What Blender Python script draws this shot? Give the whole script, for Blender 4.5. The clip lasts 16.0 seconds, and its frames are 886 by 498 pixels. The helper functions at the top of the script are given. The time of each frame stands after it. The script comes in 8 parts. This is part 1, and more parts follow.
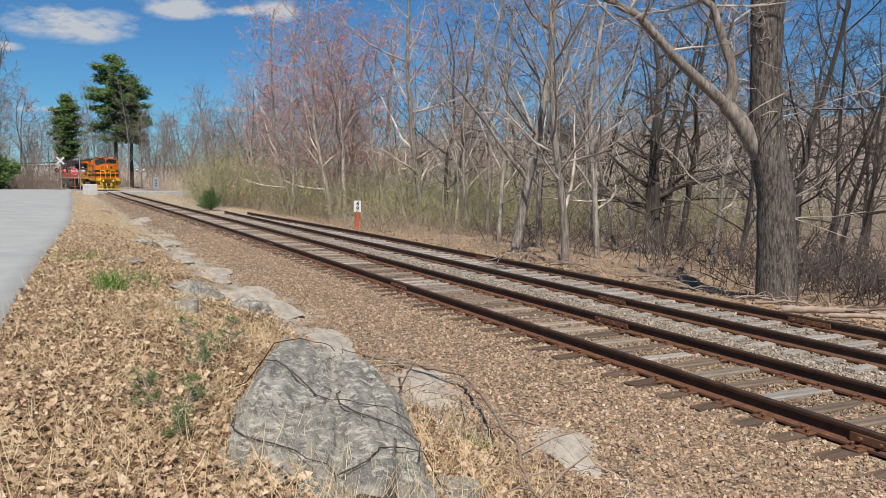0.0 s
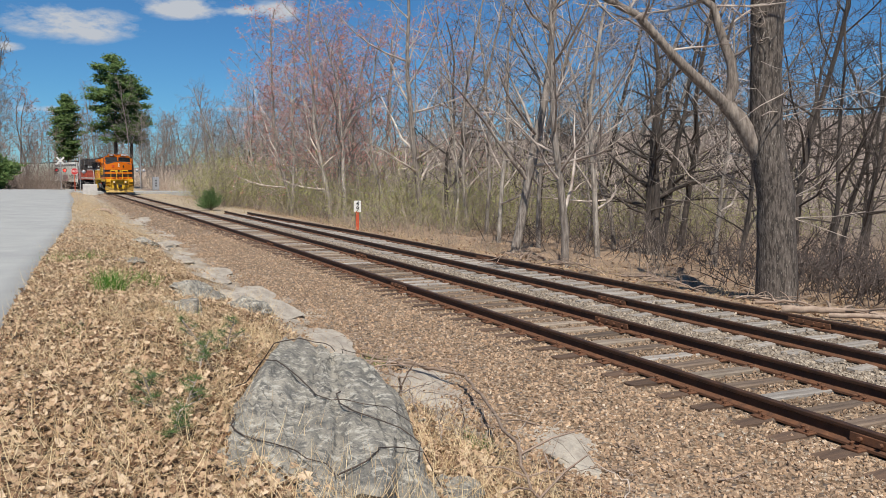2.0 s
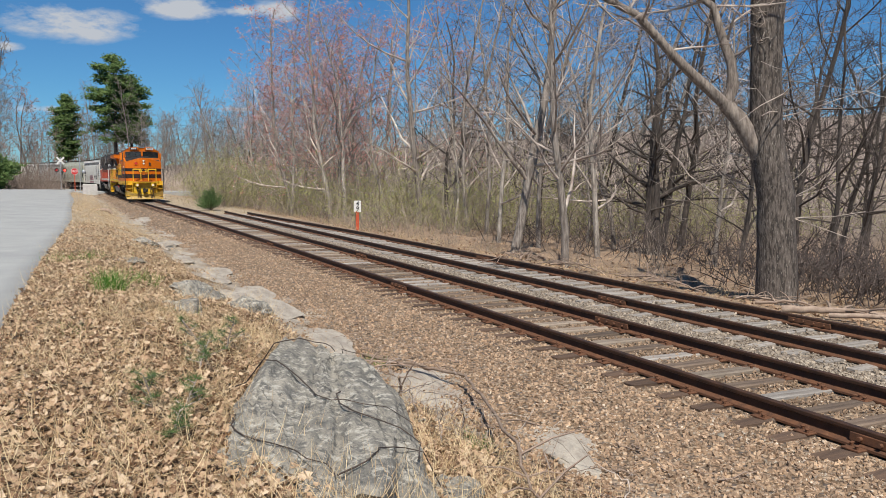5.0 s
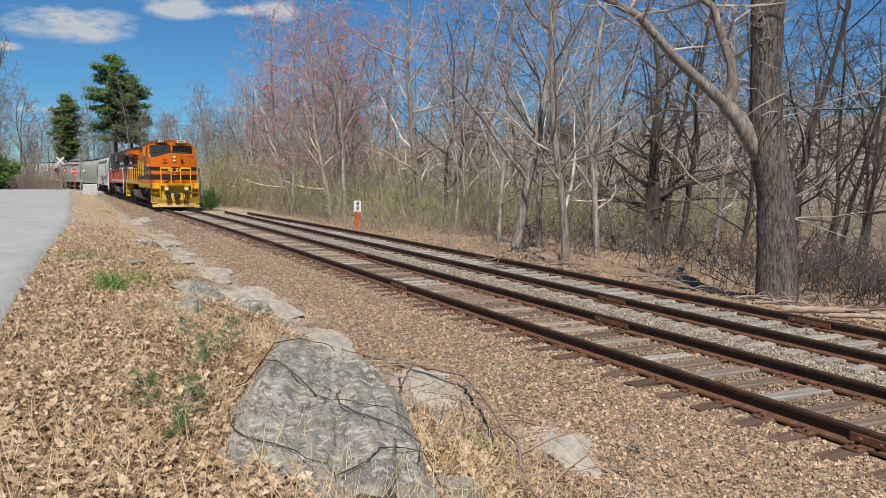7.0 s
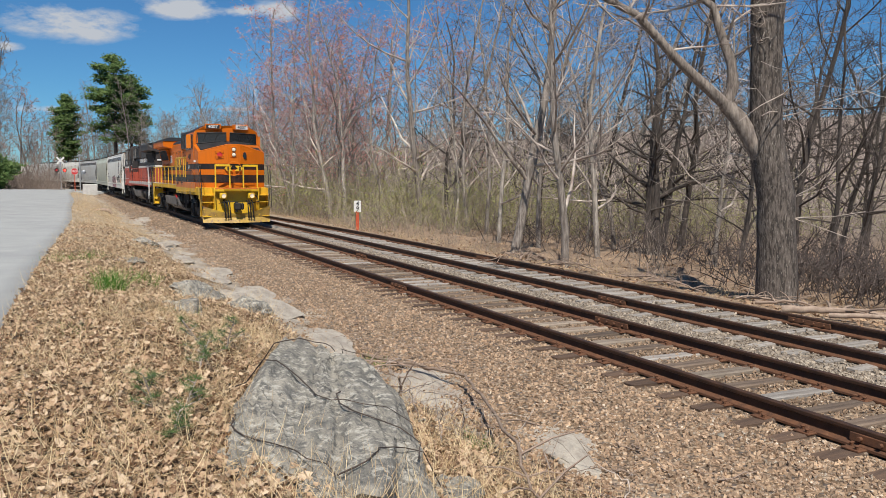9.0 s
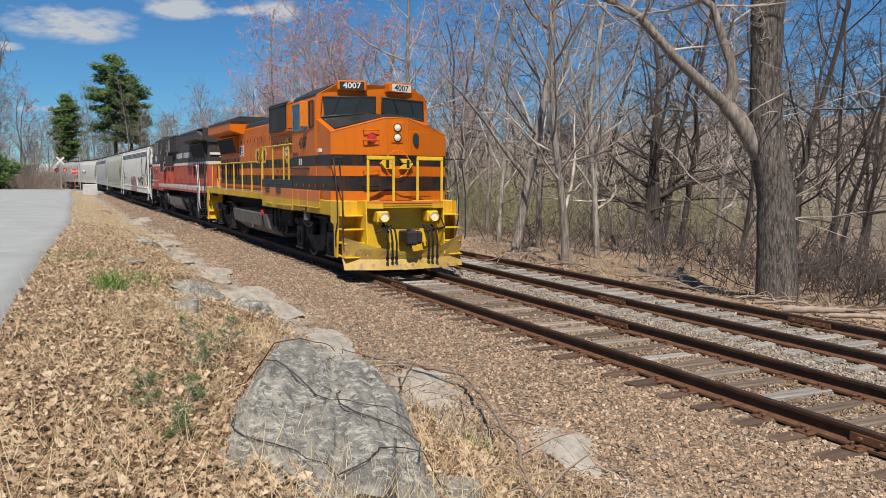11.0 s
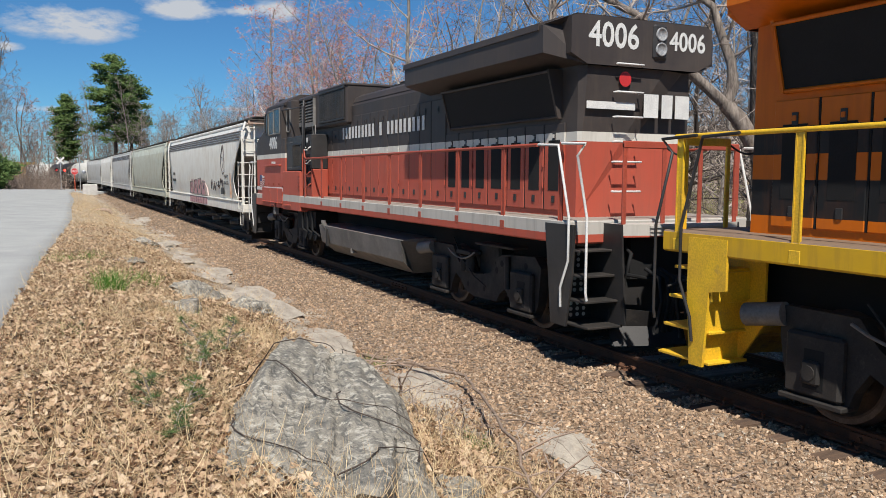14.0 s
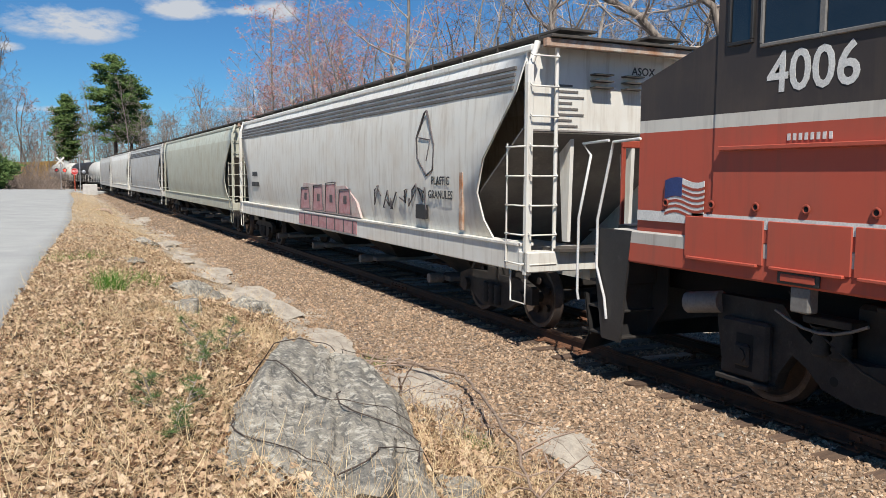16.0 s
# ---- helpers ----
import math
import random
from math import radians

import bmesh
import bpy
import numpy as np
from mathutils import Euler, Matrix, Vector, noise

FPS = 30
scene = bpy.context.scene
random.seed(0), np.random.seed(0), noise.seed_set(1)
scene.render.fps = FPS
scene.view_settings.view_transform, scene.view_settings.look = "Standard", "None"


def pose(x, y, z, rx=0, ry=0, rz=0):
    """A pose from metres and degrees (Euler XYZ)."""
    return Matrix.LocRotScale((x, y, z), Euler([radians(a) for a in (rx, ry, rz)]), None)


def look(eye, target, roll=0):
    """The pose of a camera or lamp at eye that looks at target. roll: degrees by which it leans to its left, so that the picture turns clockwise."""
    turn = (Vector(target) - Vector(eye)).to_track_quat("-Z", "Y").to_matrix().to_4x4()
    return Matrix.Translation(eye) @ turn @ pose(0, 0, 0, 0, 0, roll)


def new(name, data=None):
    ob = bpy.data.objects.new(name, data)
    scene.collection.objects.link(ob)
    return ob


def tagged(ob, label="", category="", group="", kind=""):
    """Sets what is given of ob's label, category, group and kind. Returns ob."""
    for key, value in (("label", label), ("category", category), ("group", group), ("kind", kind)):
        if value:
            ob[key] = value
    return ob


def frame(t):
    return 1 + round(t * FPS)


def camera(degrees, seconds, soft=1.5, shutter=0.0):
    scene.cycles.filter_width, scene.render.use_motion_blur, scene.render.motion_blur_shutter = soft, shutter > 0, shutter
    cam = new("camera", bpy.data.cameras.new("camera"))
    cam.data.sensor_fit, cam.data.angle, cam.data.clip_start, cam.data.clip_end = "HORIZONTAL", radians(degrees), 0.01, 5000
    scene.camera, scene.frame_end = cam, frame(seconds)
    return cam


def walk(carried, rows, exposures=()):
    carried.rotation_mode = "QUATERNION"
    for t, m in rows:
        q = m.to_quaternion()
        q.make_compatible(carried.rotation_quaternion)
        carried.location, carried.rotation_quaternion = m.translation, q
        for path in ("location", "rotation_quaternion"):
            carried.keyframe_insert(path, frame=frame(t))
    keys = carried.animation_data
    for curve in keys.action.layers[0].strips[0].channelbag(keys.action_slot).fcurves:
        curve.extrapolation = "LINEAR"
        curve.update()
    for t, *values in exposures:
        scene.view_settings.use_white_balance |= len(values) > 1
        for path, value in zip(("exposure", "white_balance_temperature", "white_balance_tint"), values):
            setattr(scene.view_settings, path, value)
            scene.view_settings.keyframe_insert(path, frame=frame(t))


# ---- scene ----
# camera: it stands still on the bank beside the track.  x across the track, y along it, z = 0 on the rail heads
cam = camera(57.87, 16.0, soft=0.4)
EYE = Vector((-7.231, 0.0, 2.242))
AIM = EYE + Vector((0.43098, 0.89780, -0.09060))
walk(cam, [(0.0, look(EYE, AIM, 0.39)), (16.0, look(EYE, AIM, 0.39))],
     [(0.0, 0.09), (11.0, 0.09), (12.0, 0.10), (14.0, 0.18), (16.0, 0.27)])

# ---- sky, sun, exposure ----
SUN = Vector((-0.29, -0.67, 1.0)).normalized()
scene.view_settings.exposure = 0.0
lamp = new("sun", bpy.data.lights.new("sun", "SUN"))
lamp.data.energy, lamp.data.angle, lamp.data.color = 5.4, radians(0.53), (1.0, 0.955, 0.89)
lamp.matrix_world = look(SUN * 50, (0, 0, 0))


def sky_world():
    w = bpy.data.worlds.new("sky")
    scene.world = w
    w.use_nodes = True
    n, l = w.node_tree.nodes, w.node_tree.links
    n.clear()
    out, bg = n.new("ShaderNodeOutputWorld"), n.new("ShaderNodeBackground")
    sky = n.new("ShaderNodeTexSky")
    sky.sky_type, sky.sun_disc = "NISHITA", False
    sky.sun_elevation = math.asin(SUN.z)
    sky.sun_rotation = math.atan2(SUN.x, SUN.y) % (2 * math.pi)
    sky.altitude, sky.air_density, sky.dust_density, sky.ozone_density = 1200, 1.0, 0.1, 4.0
    bg.inputs["Strength"].default_value = 0.063
    co = n.new("ShaderNodeTexCoord")
    # fair-weather clouds: lens-shaped banks with a broken edge, low over the horizon
    noise_t = n.new("ShaderNodeTexNoise")
    stretch = n.new("ShaderNodeMapping")
    stretch.inputs["Scale"].default_value = (1, 1, 2.6)
    l.new(co.outputs["Generated"], stretch.inputs["Vector"])
    l.new(stretch.outputs["Vector"], noise_t.inputs["Vector"])
    noise_t.inputs["Scale"].default_value = 19
    noise_t.inputs["Detail"].default_value = 7
    noise_t.inputs["Roughness"].default_value = 0.62
    total = None
    for az, el, wa, we in CLOUDS:
        d = Vector((math.sin(radians(az)) * math.cos(radians(el)), math.cos(radians(az)) * math.cos(radians(el)), math.sin(radians(el))))
        side = Vector((math.cos(radians(az)), -math.sin(radians(az)), 0))
        up = side.cross(d)
        axes = []
        for axis, size in ((side, wa), (up, we)):
            dot = n.new("ShaderNodeVectorMath")
            dot.operation = "DOT_PRODUCT"
            l.new(co.outputs["Generated"], dot.inputs[0])
            dot.inputs[1].default_value = axis
            m = n.new("ShaderNodeMath")
            m.operation = "MULTIPLY_ADD"
            l.new(dot.outputs["Value"], m.inputs[0])
            k = 1 / math.sin(radians(size))
            m.inputs[1].default_value, m.inputs[2].default_value = k, -axis.dot(d) * k
            sq = n.new("ShaderNodeMath")
            sq.operation = "POWER"
            l.new(m.outputs[0], sq.inputs[0])
            sq.inputs[1].default_value = 2
            axes.append(sq)
        s = n.new("ShaderNodeMath")
        s.operation = "ADD"
        l.new(axes[0].outputs[0], s.inputs[0])
        l.new(axes[1].outputs[0], s.inputs[1])
        fall = n.new("ShaderNodeMath")
        fall.operation, fall.use_clamp = "SUBTRACT", True
        fall.inputs[0].default_value = 1
        l.new(s.outputs[0], fall.inputs[1])
        if total:
            mx = n.new("ShaderNodeMath")
            mx.operation = "MAXIMUM"
            l.new(total.outputs[0], mx.inputs[0])
            l.new(fall.outputs[0], mx.inputs[1])
            fall = mx
        total = fall
    add = n.new("ShaderNodeMath")
    add.operation = "MULTIPLY_ADD"
    l.new(noise_t.outputs["Fac"], add.inputs[0])
    add.inputs[1].default_value = 3.4
    add.inputs[2].default_value = -1.9
    both = n.new("ShaderNodeMath")
    both.operation = "ADD"
    l.new(add.outputs[0], both.inputs[0])
    l.new(total.outputs[0], both.inputs[1])
    inside = n.new("ShaderNodeMath")
    inside.operation = "MULTIPLY"
    l.new(both.outputs[0], inside.inputs[0])
    l.new(total.outputs[0], inside.inputs[1])
    ramp = n.new("ShaderNodeValToRGB")
    ramp.color_ramp.elements[0].position, ramp.color_ramp.elements[1].position = 0.03, 0.62
    l.new(inside.outputs[0], ramp.inputs[0])
    mix = n.new("ShaderNodeMix")
    mix.data_type = "RGBA"
    l.new(ramp.outputs["Color"], mix.inputs[0])
    tint = n.new("ShaderNodeMix")
    tint.data_type, tint.blend_type = "RGBA", "MULTIPLY"
    tint.inputs[0].default_value, tint.inputs[7].default_value = 1.0, (0.53, 0.98, 1.27, 1)
    l.new(sky.outputs[0], tint.inputs[6])
    l.new(tint.outputs[2], mix.inputs[6])
    mix.inputs[7].default_value = (7.6, 8.1, 8.9, 1)
    l.new(mix.outputs[2], bg.inputs["Color"])
    l.new(bg.outputs[0], out.inputs["Surface"])


# azimuth, elevation, half width and half height of each bank, in degrees
CLOUDS = [(1.1, 9.5, 5.4, 1.5), (8.0, 10.9, 4.0, 1.1), (14.2, 11.1, 2.4, 0.95), (11.6, 10.95, 1.6, 0.6),
          (-2.7, 7.8, 1.4, 0.42), (-0.8, 4.0, 2.0, 0.42), (11.3, 4.45, 1.5, 0.27)]
sky_world()

# ---- materials ----
def mat(name, base, other=None, rough=0.8, metal=0.0, scale=6.0, fine=60.0, bump=0.2, mixat=(0.35, 0.65), stretch=(1, 1, 1), third=None,
        third_at=(0.6, 0.72), per=0.0, spec=0.4, emit=None, coat=0.0):
    """A weathered surface: two colours broken by coarse and fine noise, a third as stains, fine relief; per: variation from object to object."""
    m = bpy.data.materials.new(name)
    m.use_nodes = True
    n, l = m.node_tree.nodes, m.node_tree.links
    b = n["Principled BSDF"]
    co = n.new("ShaderNodeTexCoord")
    mp = n.new("ShaderNodeMapping")
    mp.inputs["Scale"].default_value = stretch
    l.new(co.outputs["Object"], mp.inputs["Vector"])

    def tex(s, d=5, r=0.6):
        t = n.new("ShaderNodeTexNoise")
        l.new(mp.outputs["Vector"], t.inputs["Vector"])
        t.inputs["Scale"].default_value, t.inputs["Detail"].default_value, t.inputs["Roughness"].default_value = s, d, r
        return t

    def ramp(src, at):
        r = n.new("ShaderNodeMapRange")
        l.new(src, r.inputs["Value"])
        r.inputs["From Min"].default_value, r.inputs["From Max"].default_value = at
        return r.outputs["Result"]

    def blend(fac, a, c, mode="MIX"):
        x = n.new("ShaderNodeMix")
        x.data_type, x.blend_type = "RGBA", mode
        if hasattr(fac, "is_linked"):
            l.new(fac, x.inputs[0])
        else:
            x.inputs[0].default_value = fac
        for sock, v in ((x.inputs[6], a), (x.inputs[7], c)):
            if hasattr(v, "is_linked"):
                l.new(v, sock)
            else:
                sock.default_value = (*v, 1)
        return x.outputs[2]

    coarse, grain = tex(scale), tex(fine, 3)
    other = other or tuple(c * 0.8 for c in base)
    col = blend(ramp(coarse.outputs["Fac"], mixat), base, other)
    g = n.new("ShaderNodeMapRange")
    l.new(grain.outputs["Fac"], g.inputs["Value"])
    g.inputs["From Min"].default_value, g.inputs["From Max"].default_value = 0.25, 0.75
    g.inputs["To Min"].default_value, g.inputs["To Max"].default_value = 0.78, 1.18
    vm = n.new("ShaderNodeVectorMath")
    vm.operation = "SCALE"
    l.new(col, vm.inputs[0])
    l.new(g.outputs["Result"], vm.inputs["Scale"])
    col = vm.outputs[0]
    if third:
        st = tex(scale * 2.3, 7, 0.68)
        col = blend(ramp(st.outputs["Fac"], third_at), col, third)
    if per:
        for src in ("Object Info", "Geometry"):
            node = n.new("ShaderNodeObjectInfo" if src == "Object Info" else "ShaderNodeNewGeometry")
            r = n.new("ShaderNodeMapRange")
            l.new(node.outputs["Random" if src == "Object Info" else "Random Per Island"], r.inputs["Value"])
            r.inputs["To Min"].default_value, r.inputs["To Max"].default_value = 1 - per, 1 + per
            v2 = n.new("ShaderNodeVectorMath")
            v2.operation = "SCALE"
            l.new(col, v2.inputs[0])
            l.new(r.outputs["Result"], v2.inputs["Scale"])
            col = v2.outputs[0]
    l.new(col, b.inputs["Base Color"])
    rr = n.new("ShaderNodeMapRange")
    l.new(coarse.outputs["Fac"], rr.inputs["Value"])
    rr.inputs["To Min"].default_value, rr.inputs["To Max"].default_value = max(0.02, rough - 0.12), min(1, rough + 0.12)
    l.new(rr.outputs["Result"], b.inputs["Roughness"])
    b.inputs["Metallic"].default_value = metal
    b.inputs["Specular IOR Level"].default_value = spec
    b.inputs["Coat Weight"].default_value = coat
    if bump:
        bp = n.new("ShaderNodeBump")
        bp.inputs["Strength"].default_value, bp.inputs["Distance"].default_value = bump, 0.4 / fine
        l.new(grain.outputs["Fac"], bp.inputs["Height"])
        l.new(bp.outputs["Normal"], b.inputs["Normal"])
    if emit:
        b.inputs["Emission Color"].default_value, b.inputs["Emission Strength"].default_value = (*emit[0], 1), emit[1]
    return m


def leafy(name, a, b_, t=0.3):
    """Thin foliage or straw: colour varies from piece to piece, light comes through."""
    m = bpy.data.materials.new(name)
    m.use_nodes = True
    n, l = m.node_tree.nodes, m.node_tree.links
    b = n["Principled BSDF"]
    geo = n.new("ShaderNodeNewGeometry")
    x = n.new("ShaderNodeMix")
    x.data_type = "RGBA"
    l.new(geo.outputs["Random Per Island"], x.inputs[0])
    x.inputs[6].default_value, x.inputs[7].default_value = (*a, 1), (*b_, 1)
    l.new(x.outputs[2], b.inputs["Base Color"])
    b.inputs["Roughness"].default_value = 0.75
    b.inputs["Specular IOR Level"].default_value = 0.25
    tr, ms = n.new("ShaderNodeBsdfTranslucent"), n.new("ShaderNodeMixShader")
    l.new(x.outputs[2], tr.inputs["Color"])
    ms.inputs[0].default_value = t
    l.new(b.outputs[0], ms.inputs[1])
    l.new(tr.outputs[0], ms.inputs[2])
    l.new(ms.outputs[0], n["Material Output"].inputs["Surface"])
    return m


M = {
    "asphalt": mat("asphalt", (0.37, 0.37, 0.345), (0.31, 0.31, 0.295), 0.9, scale=0.7, fine=90, third=(0.41, 0.40, 0.37), third_at=(0.55, 0.75)),
    "rail": mat("rail_steel", (0.045, 0.026, 0.018), (0.09, 0.045, 0.026), 0.6, 0.3, scale=5, fine=80),
    "rust": mat("rusty_iron", (0.18, 0.08, 0.04), (0.105, 0.05, 0.028), 0.8, 0.2, scale=9, fine=90, third=(0.26, 0.14, 0.08)),
    "tie": mat("weathered_tie_wood", (0.165, 0.12, 0.085), (0.085, 0.06, 0.044), 0.9, scale=4, fine=50, stretch=(0.35, 4, 4), bump=0.6, per=0.3, third=(0.26, 0.215, 0.17)),
    "tie_tan": mat("sun_bleached_tie_wood", (0.30, 0.245, 0.185), (0.17, 0.125, 0.09), 0.9, scale=4, fine=50, stretch=(0.35, 4, 4), bump=0.6, per=0.25, third=(0.40, 0.36, 0.30)),
    "tie_end": mat("dark_tie_ends", (0.125, 0.078, 0.05), (0.07, 0.046, 0.033), 0.9, scale=4, fine=50, stretch=(0.35, 4, 4), bump=0.6, per=0.25, third=(0.19, 0.14, 0.10)),
    "tie_grey": mat("grey_tie_wood", (0.33, 0.30, 0.265), (0.20, 0.17, 0.14), 0.9, scale=4, fine=50, stretch=(0.35, 4, 4), bump=0.6, per=0.2, third=(0.13, 0.1, 0.08)),
    "bark": mat("grey_bark", (0.46, 0.405, 0.34), (0.17, 0.14, 0.115), 0.95, scale=5, fine=26, stretch=(3, 3, 0.45), bump=0.9, per=0.12, third=(0.44, 0.40, 0.35), third_at=(0.58, 0.7)),
    "bark_grey": mat("shaded_grey_bark", (0.33, 0.285, 0.24), (0.12, 0.097, 0.08), 0.95, scale=5, fine=26, stretch=(3, 3, 0.45), bump=0.9, third=(0.43, 0.39, 0.34), third_at=(0.58, 0.7)),
    "bark_oak": mat("oak_bark", (0.33, 0.275, 0.225), (0.12, 0.095, 0.078), 0.95, scale=5, fine=26, stretch=(3, 3, 0.45), bump=1.1, third=(0.33, 0.30, 0.26), third_at=(0.6, 0.72)),
    # dark bark of some trees; on others it puts trunk shadow into the colour
    "bark_dark": mat("dark_and_shaded_bark", (0.10, 0.08, 0.066), (0.045, 0.036, 0.03), 0.95, scale=5, fine=26, stretch=(3, 3, 0.45), bump=0.9, third=(0.16, 0.14, 0.12), third_at=(0.58, 0.72)),
    "twig": mat("twig_bark", (0.48, 0.41, 0.345), (0.17, 0.132, 0.11), 0.9, scale=1.2, fine=40, per=0.36),
    "ledge": mat("pale_ledge_rock", (0.47, 0.415, 0.335), (0.33, 0.285, 0.23), 0.95, scale=2.2, fine=45, stretch=(2.0, 0.7, 1), bump=0.8, third=(0.24, 0.205, 0.165), third_at=(0.57, 0.68)),
    "orange": mat("orange_paint", (0.66, 0.185, 0.012), (0.56, 0.15, 0.014), 0.38, scale=1.2, fine=50, bump=0.03, third=(0.30, 0.10, 0.03), third_at=(0.63, 0.8)),
    "yellow": mat("yellow_paint", (0.75, 0.46, 0.02), (0.62, 0.36, 0.03), 0.45, scale=2.2, fine=50, bump=0.03, third=(0.34, 0.21, 0.07), third_at=(0.6, 0.78)),
    "black": mat("black_paint", (0.018, 0.017, 0.017), (0.035, 0.032, 0.03), 0.5, scale=1.5, fine=50, bump=0.04, third=(0.07, 0.062, 0.055), third_at=(0.6, 0.8)),
    "red": mat("faded_red_paint", (0.36, 0.065, 0.035), (0.29, 0.06, 0.036), 0.55, scale=1.3, fine=50, bump=0.03, third=(0.20, 0.07, 0.05), third_at=(0.6, 0.8)),
    "brown": mat("brown_black_paint", (0.030, 0.022, 0.019), (0.045, 0.033, 0.028), 0.5, scale=1.3, fine=50, bump=0.04, third=(0.075, 0.058, 0.048), third_at=(0.6, 0.8)),
    "cream": mat("hopper_pale_paint", (0.60, 0.585, 0.53), (0.50, 0.48, 0.43), 0.6, scale=0.9, fine=40, stretch=(1, 1, 0.35), bump=0.03, third=(0.33, 0.28, 0.21), third_at=(0.6, 0.8)),
}


def gneiss():
    """Weathered gneiss: folded bands, pale lichen crusts, dark damp patches, thin cracks, coarse grain."""
    m = bpy.data.materials.new("gneiss")
    m.use_nodes = True
    n, l = m.node_tree.nodes, m.node_tree.links
    b = n["Principled BSDF"]
    co, mp = n.new("ShaderNodeTexCoord"), n.new("ShaderNodeMapping")
    l.new(co.outputs["Object"], mp.inputs["Vector"])
    mp.inputs["Rotation"].default_value = (0.0, radians(-24), radians(-17))
    mp.inputs["Scale"].default_value = (1.0, 0.34, 1.0)
    warp = n.new("ShaderNodeTexNoise")
    l.new(co.outputs["Object"], warp.inputs["Vector"])
    warp.inputs["Scale"].default_value, warp.inputs["Detail"].default_value = 1.7, 3
    wv = n.new("ShaderNodeVectorMath")
    wv.operation = "MULTIPLY_ADD"
    l.new(warp.outputs["Color"], wv.inputs[0])
    wv.inputs[1].default_value = (0.40, 0.3, 0.40)
    l.new(mp.outputs["Vector"], wv.inputs[2])

    def tex(src, scale, detail, rough=0.6):
        t = n.new("ShaderNodeTexNoise")
        l.new(src, t.inputs["Vector"])
        t.inputs["Scale"].default_value, t.inputs["Detail"].default_value, t.inputs["Roughness"].default_value = scale, detail, rough
        return t.outputs["Fac"]

    def rng(src, a, c, lo=0.0, hi=1.0):
        r = n.new("ShaderNodeMapRange")
        l.new(src, r.inputs["Value"])
        for k, v in zip(("From Min", "From Max", "To Min", "To Max"), (a, c, lo, hi)):
            r.inputs[k].default_value = v
        return r.outputs["Result"]

    def blend(fac, a, c):
        x = n.new("ShaderNodeMix")
        x.data_type = "RGBA"
        l.new(fac, x.inputs[0])
        for sock, v in ((x.inputs[6], a), (x.inputs[7], c)):
            if hasattr(v, "is_linked"):
                l.new(v, sock)
            else:
                sock.default_value = (*v, 1)
        return x.outputs[2]

    bands, thin = tex(wv.outputs[0], 5.0, 6, 0.7), tex(wv.outputs[0], 24.0, 5, 0.7)
    grain, patch = tex(co.outputs["Object"], 75.0, 4, 0.7), tex(co.outputs["Object"], 3.1, 6, 0.65)
    lichen = tex(co.outputs["Object"], 11.0, 7, 0.72)
    col = blend(rng(bands, 0.38, 0.62), (0.37, 0.335, 0.27), (0.22, 0.205, 0.17))
    col = blend(rng(thin, 0.50, 0.60, 0, 0.9), col, (0.12, 0.115, 0.105))
    col = blend(rng(patch, 0.52, 0.64, 0, 0.75), col, (0.12, 0.118, 0.11))
    col = blend(rng(lichen, 0.53, 0.59, 0, 0.85), col, (0.52, 0.485, 0.405))
    col = blend(rng(grain, 0.53, 0.66, 0, 0.75), col, (0.10, 0.095, 0.085))
    crack = n.new("ShaderNodeTexVoronoi")
    crack.feature = "DISTANCE_TO_EDGE"
    l.new(wv.outputs[0], crack.inputs["Vector"])
    crack.inputs["Scale"].default_value = 2.1
    line = rng(crack.outputs["Distance"], 0.0, 0.006, 0.65, 0.0)
    col = blend(line, col, (0.035, 0.033, 0.03))
    l.new(col, b.inputs["Base Color"])
    b.inputs["Roughness"].default_value, b.inputs["Specular IOR Level"].default_value = 0.92, 0.25
    hgt = n.new("ShaderNodeMath")
    hgt.operation = "MULTIPLY_ADD"
    l.new(line, hgt.inputs[0])
    hgt.inputs[1].default_value = -0.8
    l.new(thin, hgt.inputs[2])
    add = n.new("ShaderNodeMath")
    add.operation = "MULTIPLY_ADD"
    l.new(grain, add.inputs[0])
    add.inputs[1].default_value = 0.35
    l.new(hgt.outputs[0], add.inputs[2])
    bp = n.new("ShaderNodeBump")
    bp.inputs["Strength"].default_value, bp.inputs["Distance"].default_value = 0.8, 0.025
    l.new(add.outputs[0], bp.inputs["Height"])
    l.new(bp.outputs["Normal"], b.inputs["Normal"])
    return m


M["rock"] = gneiss()


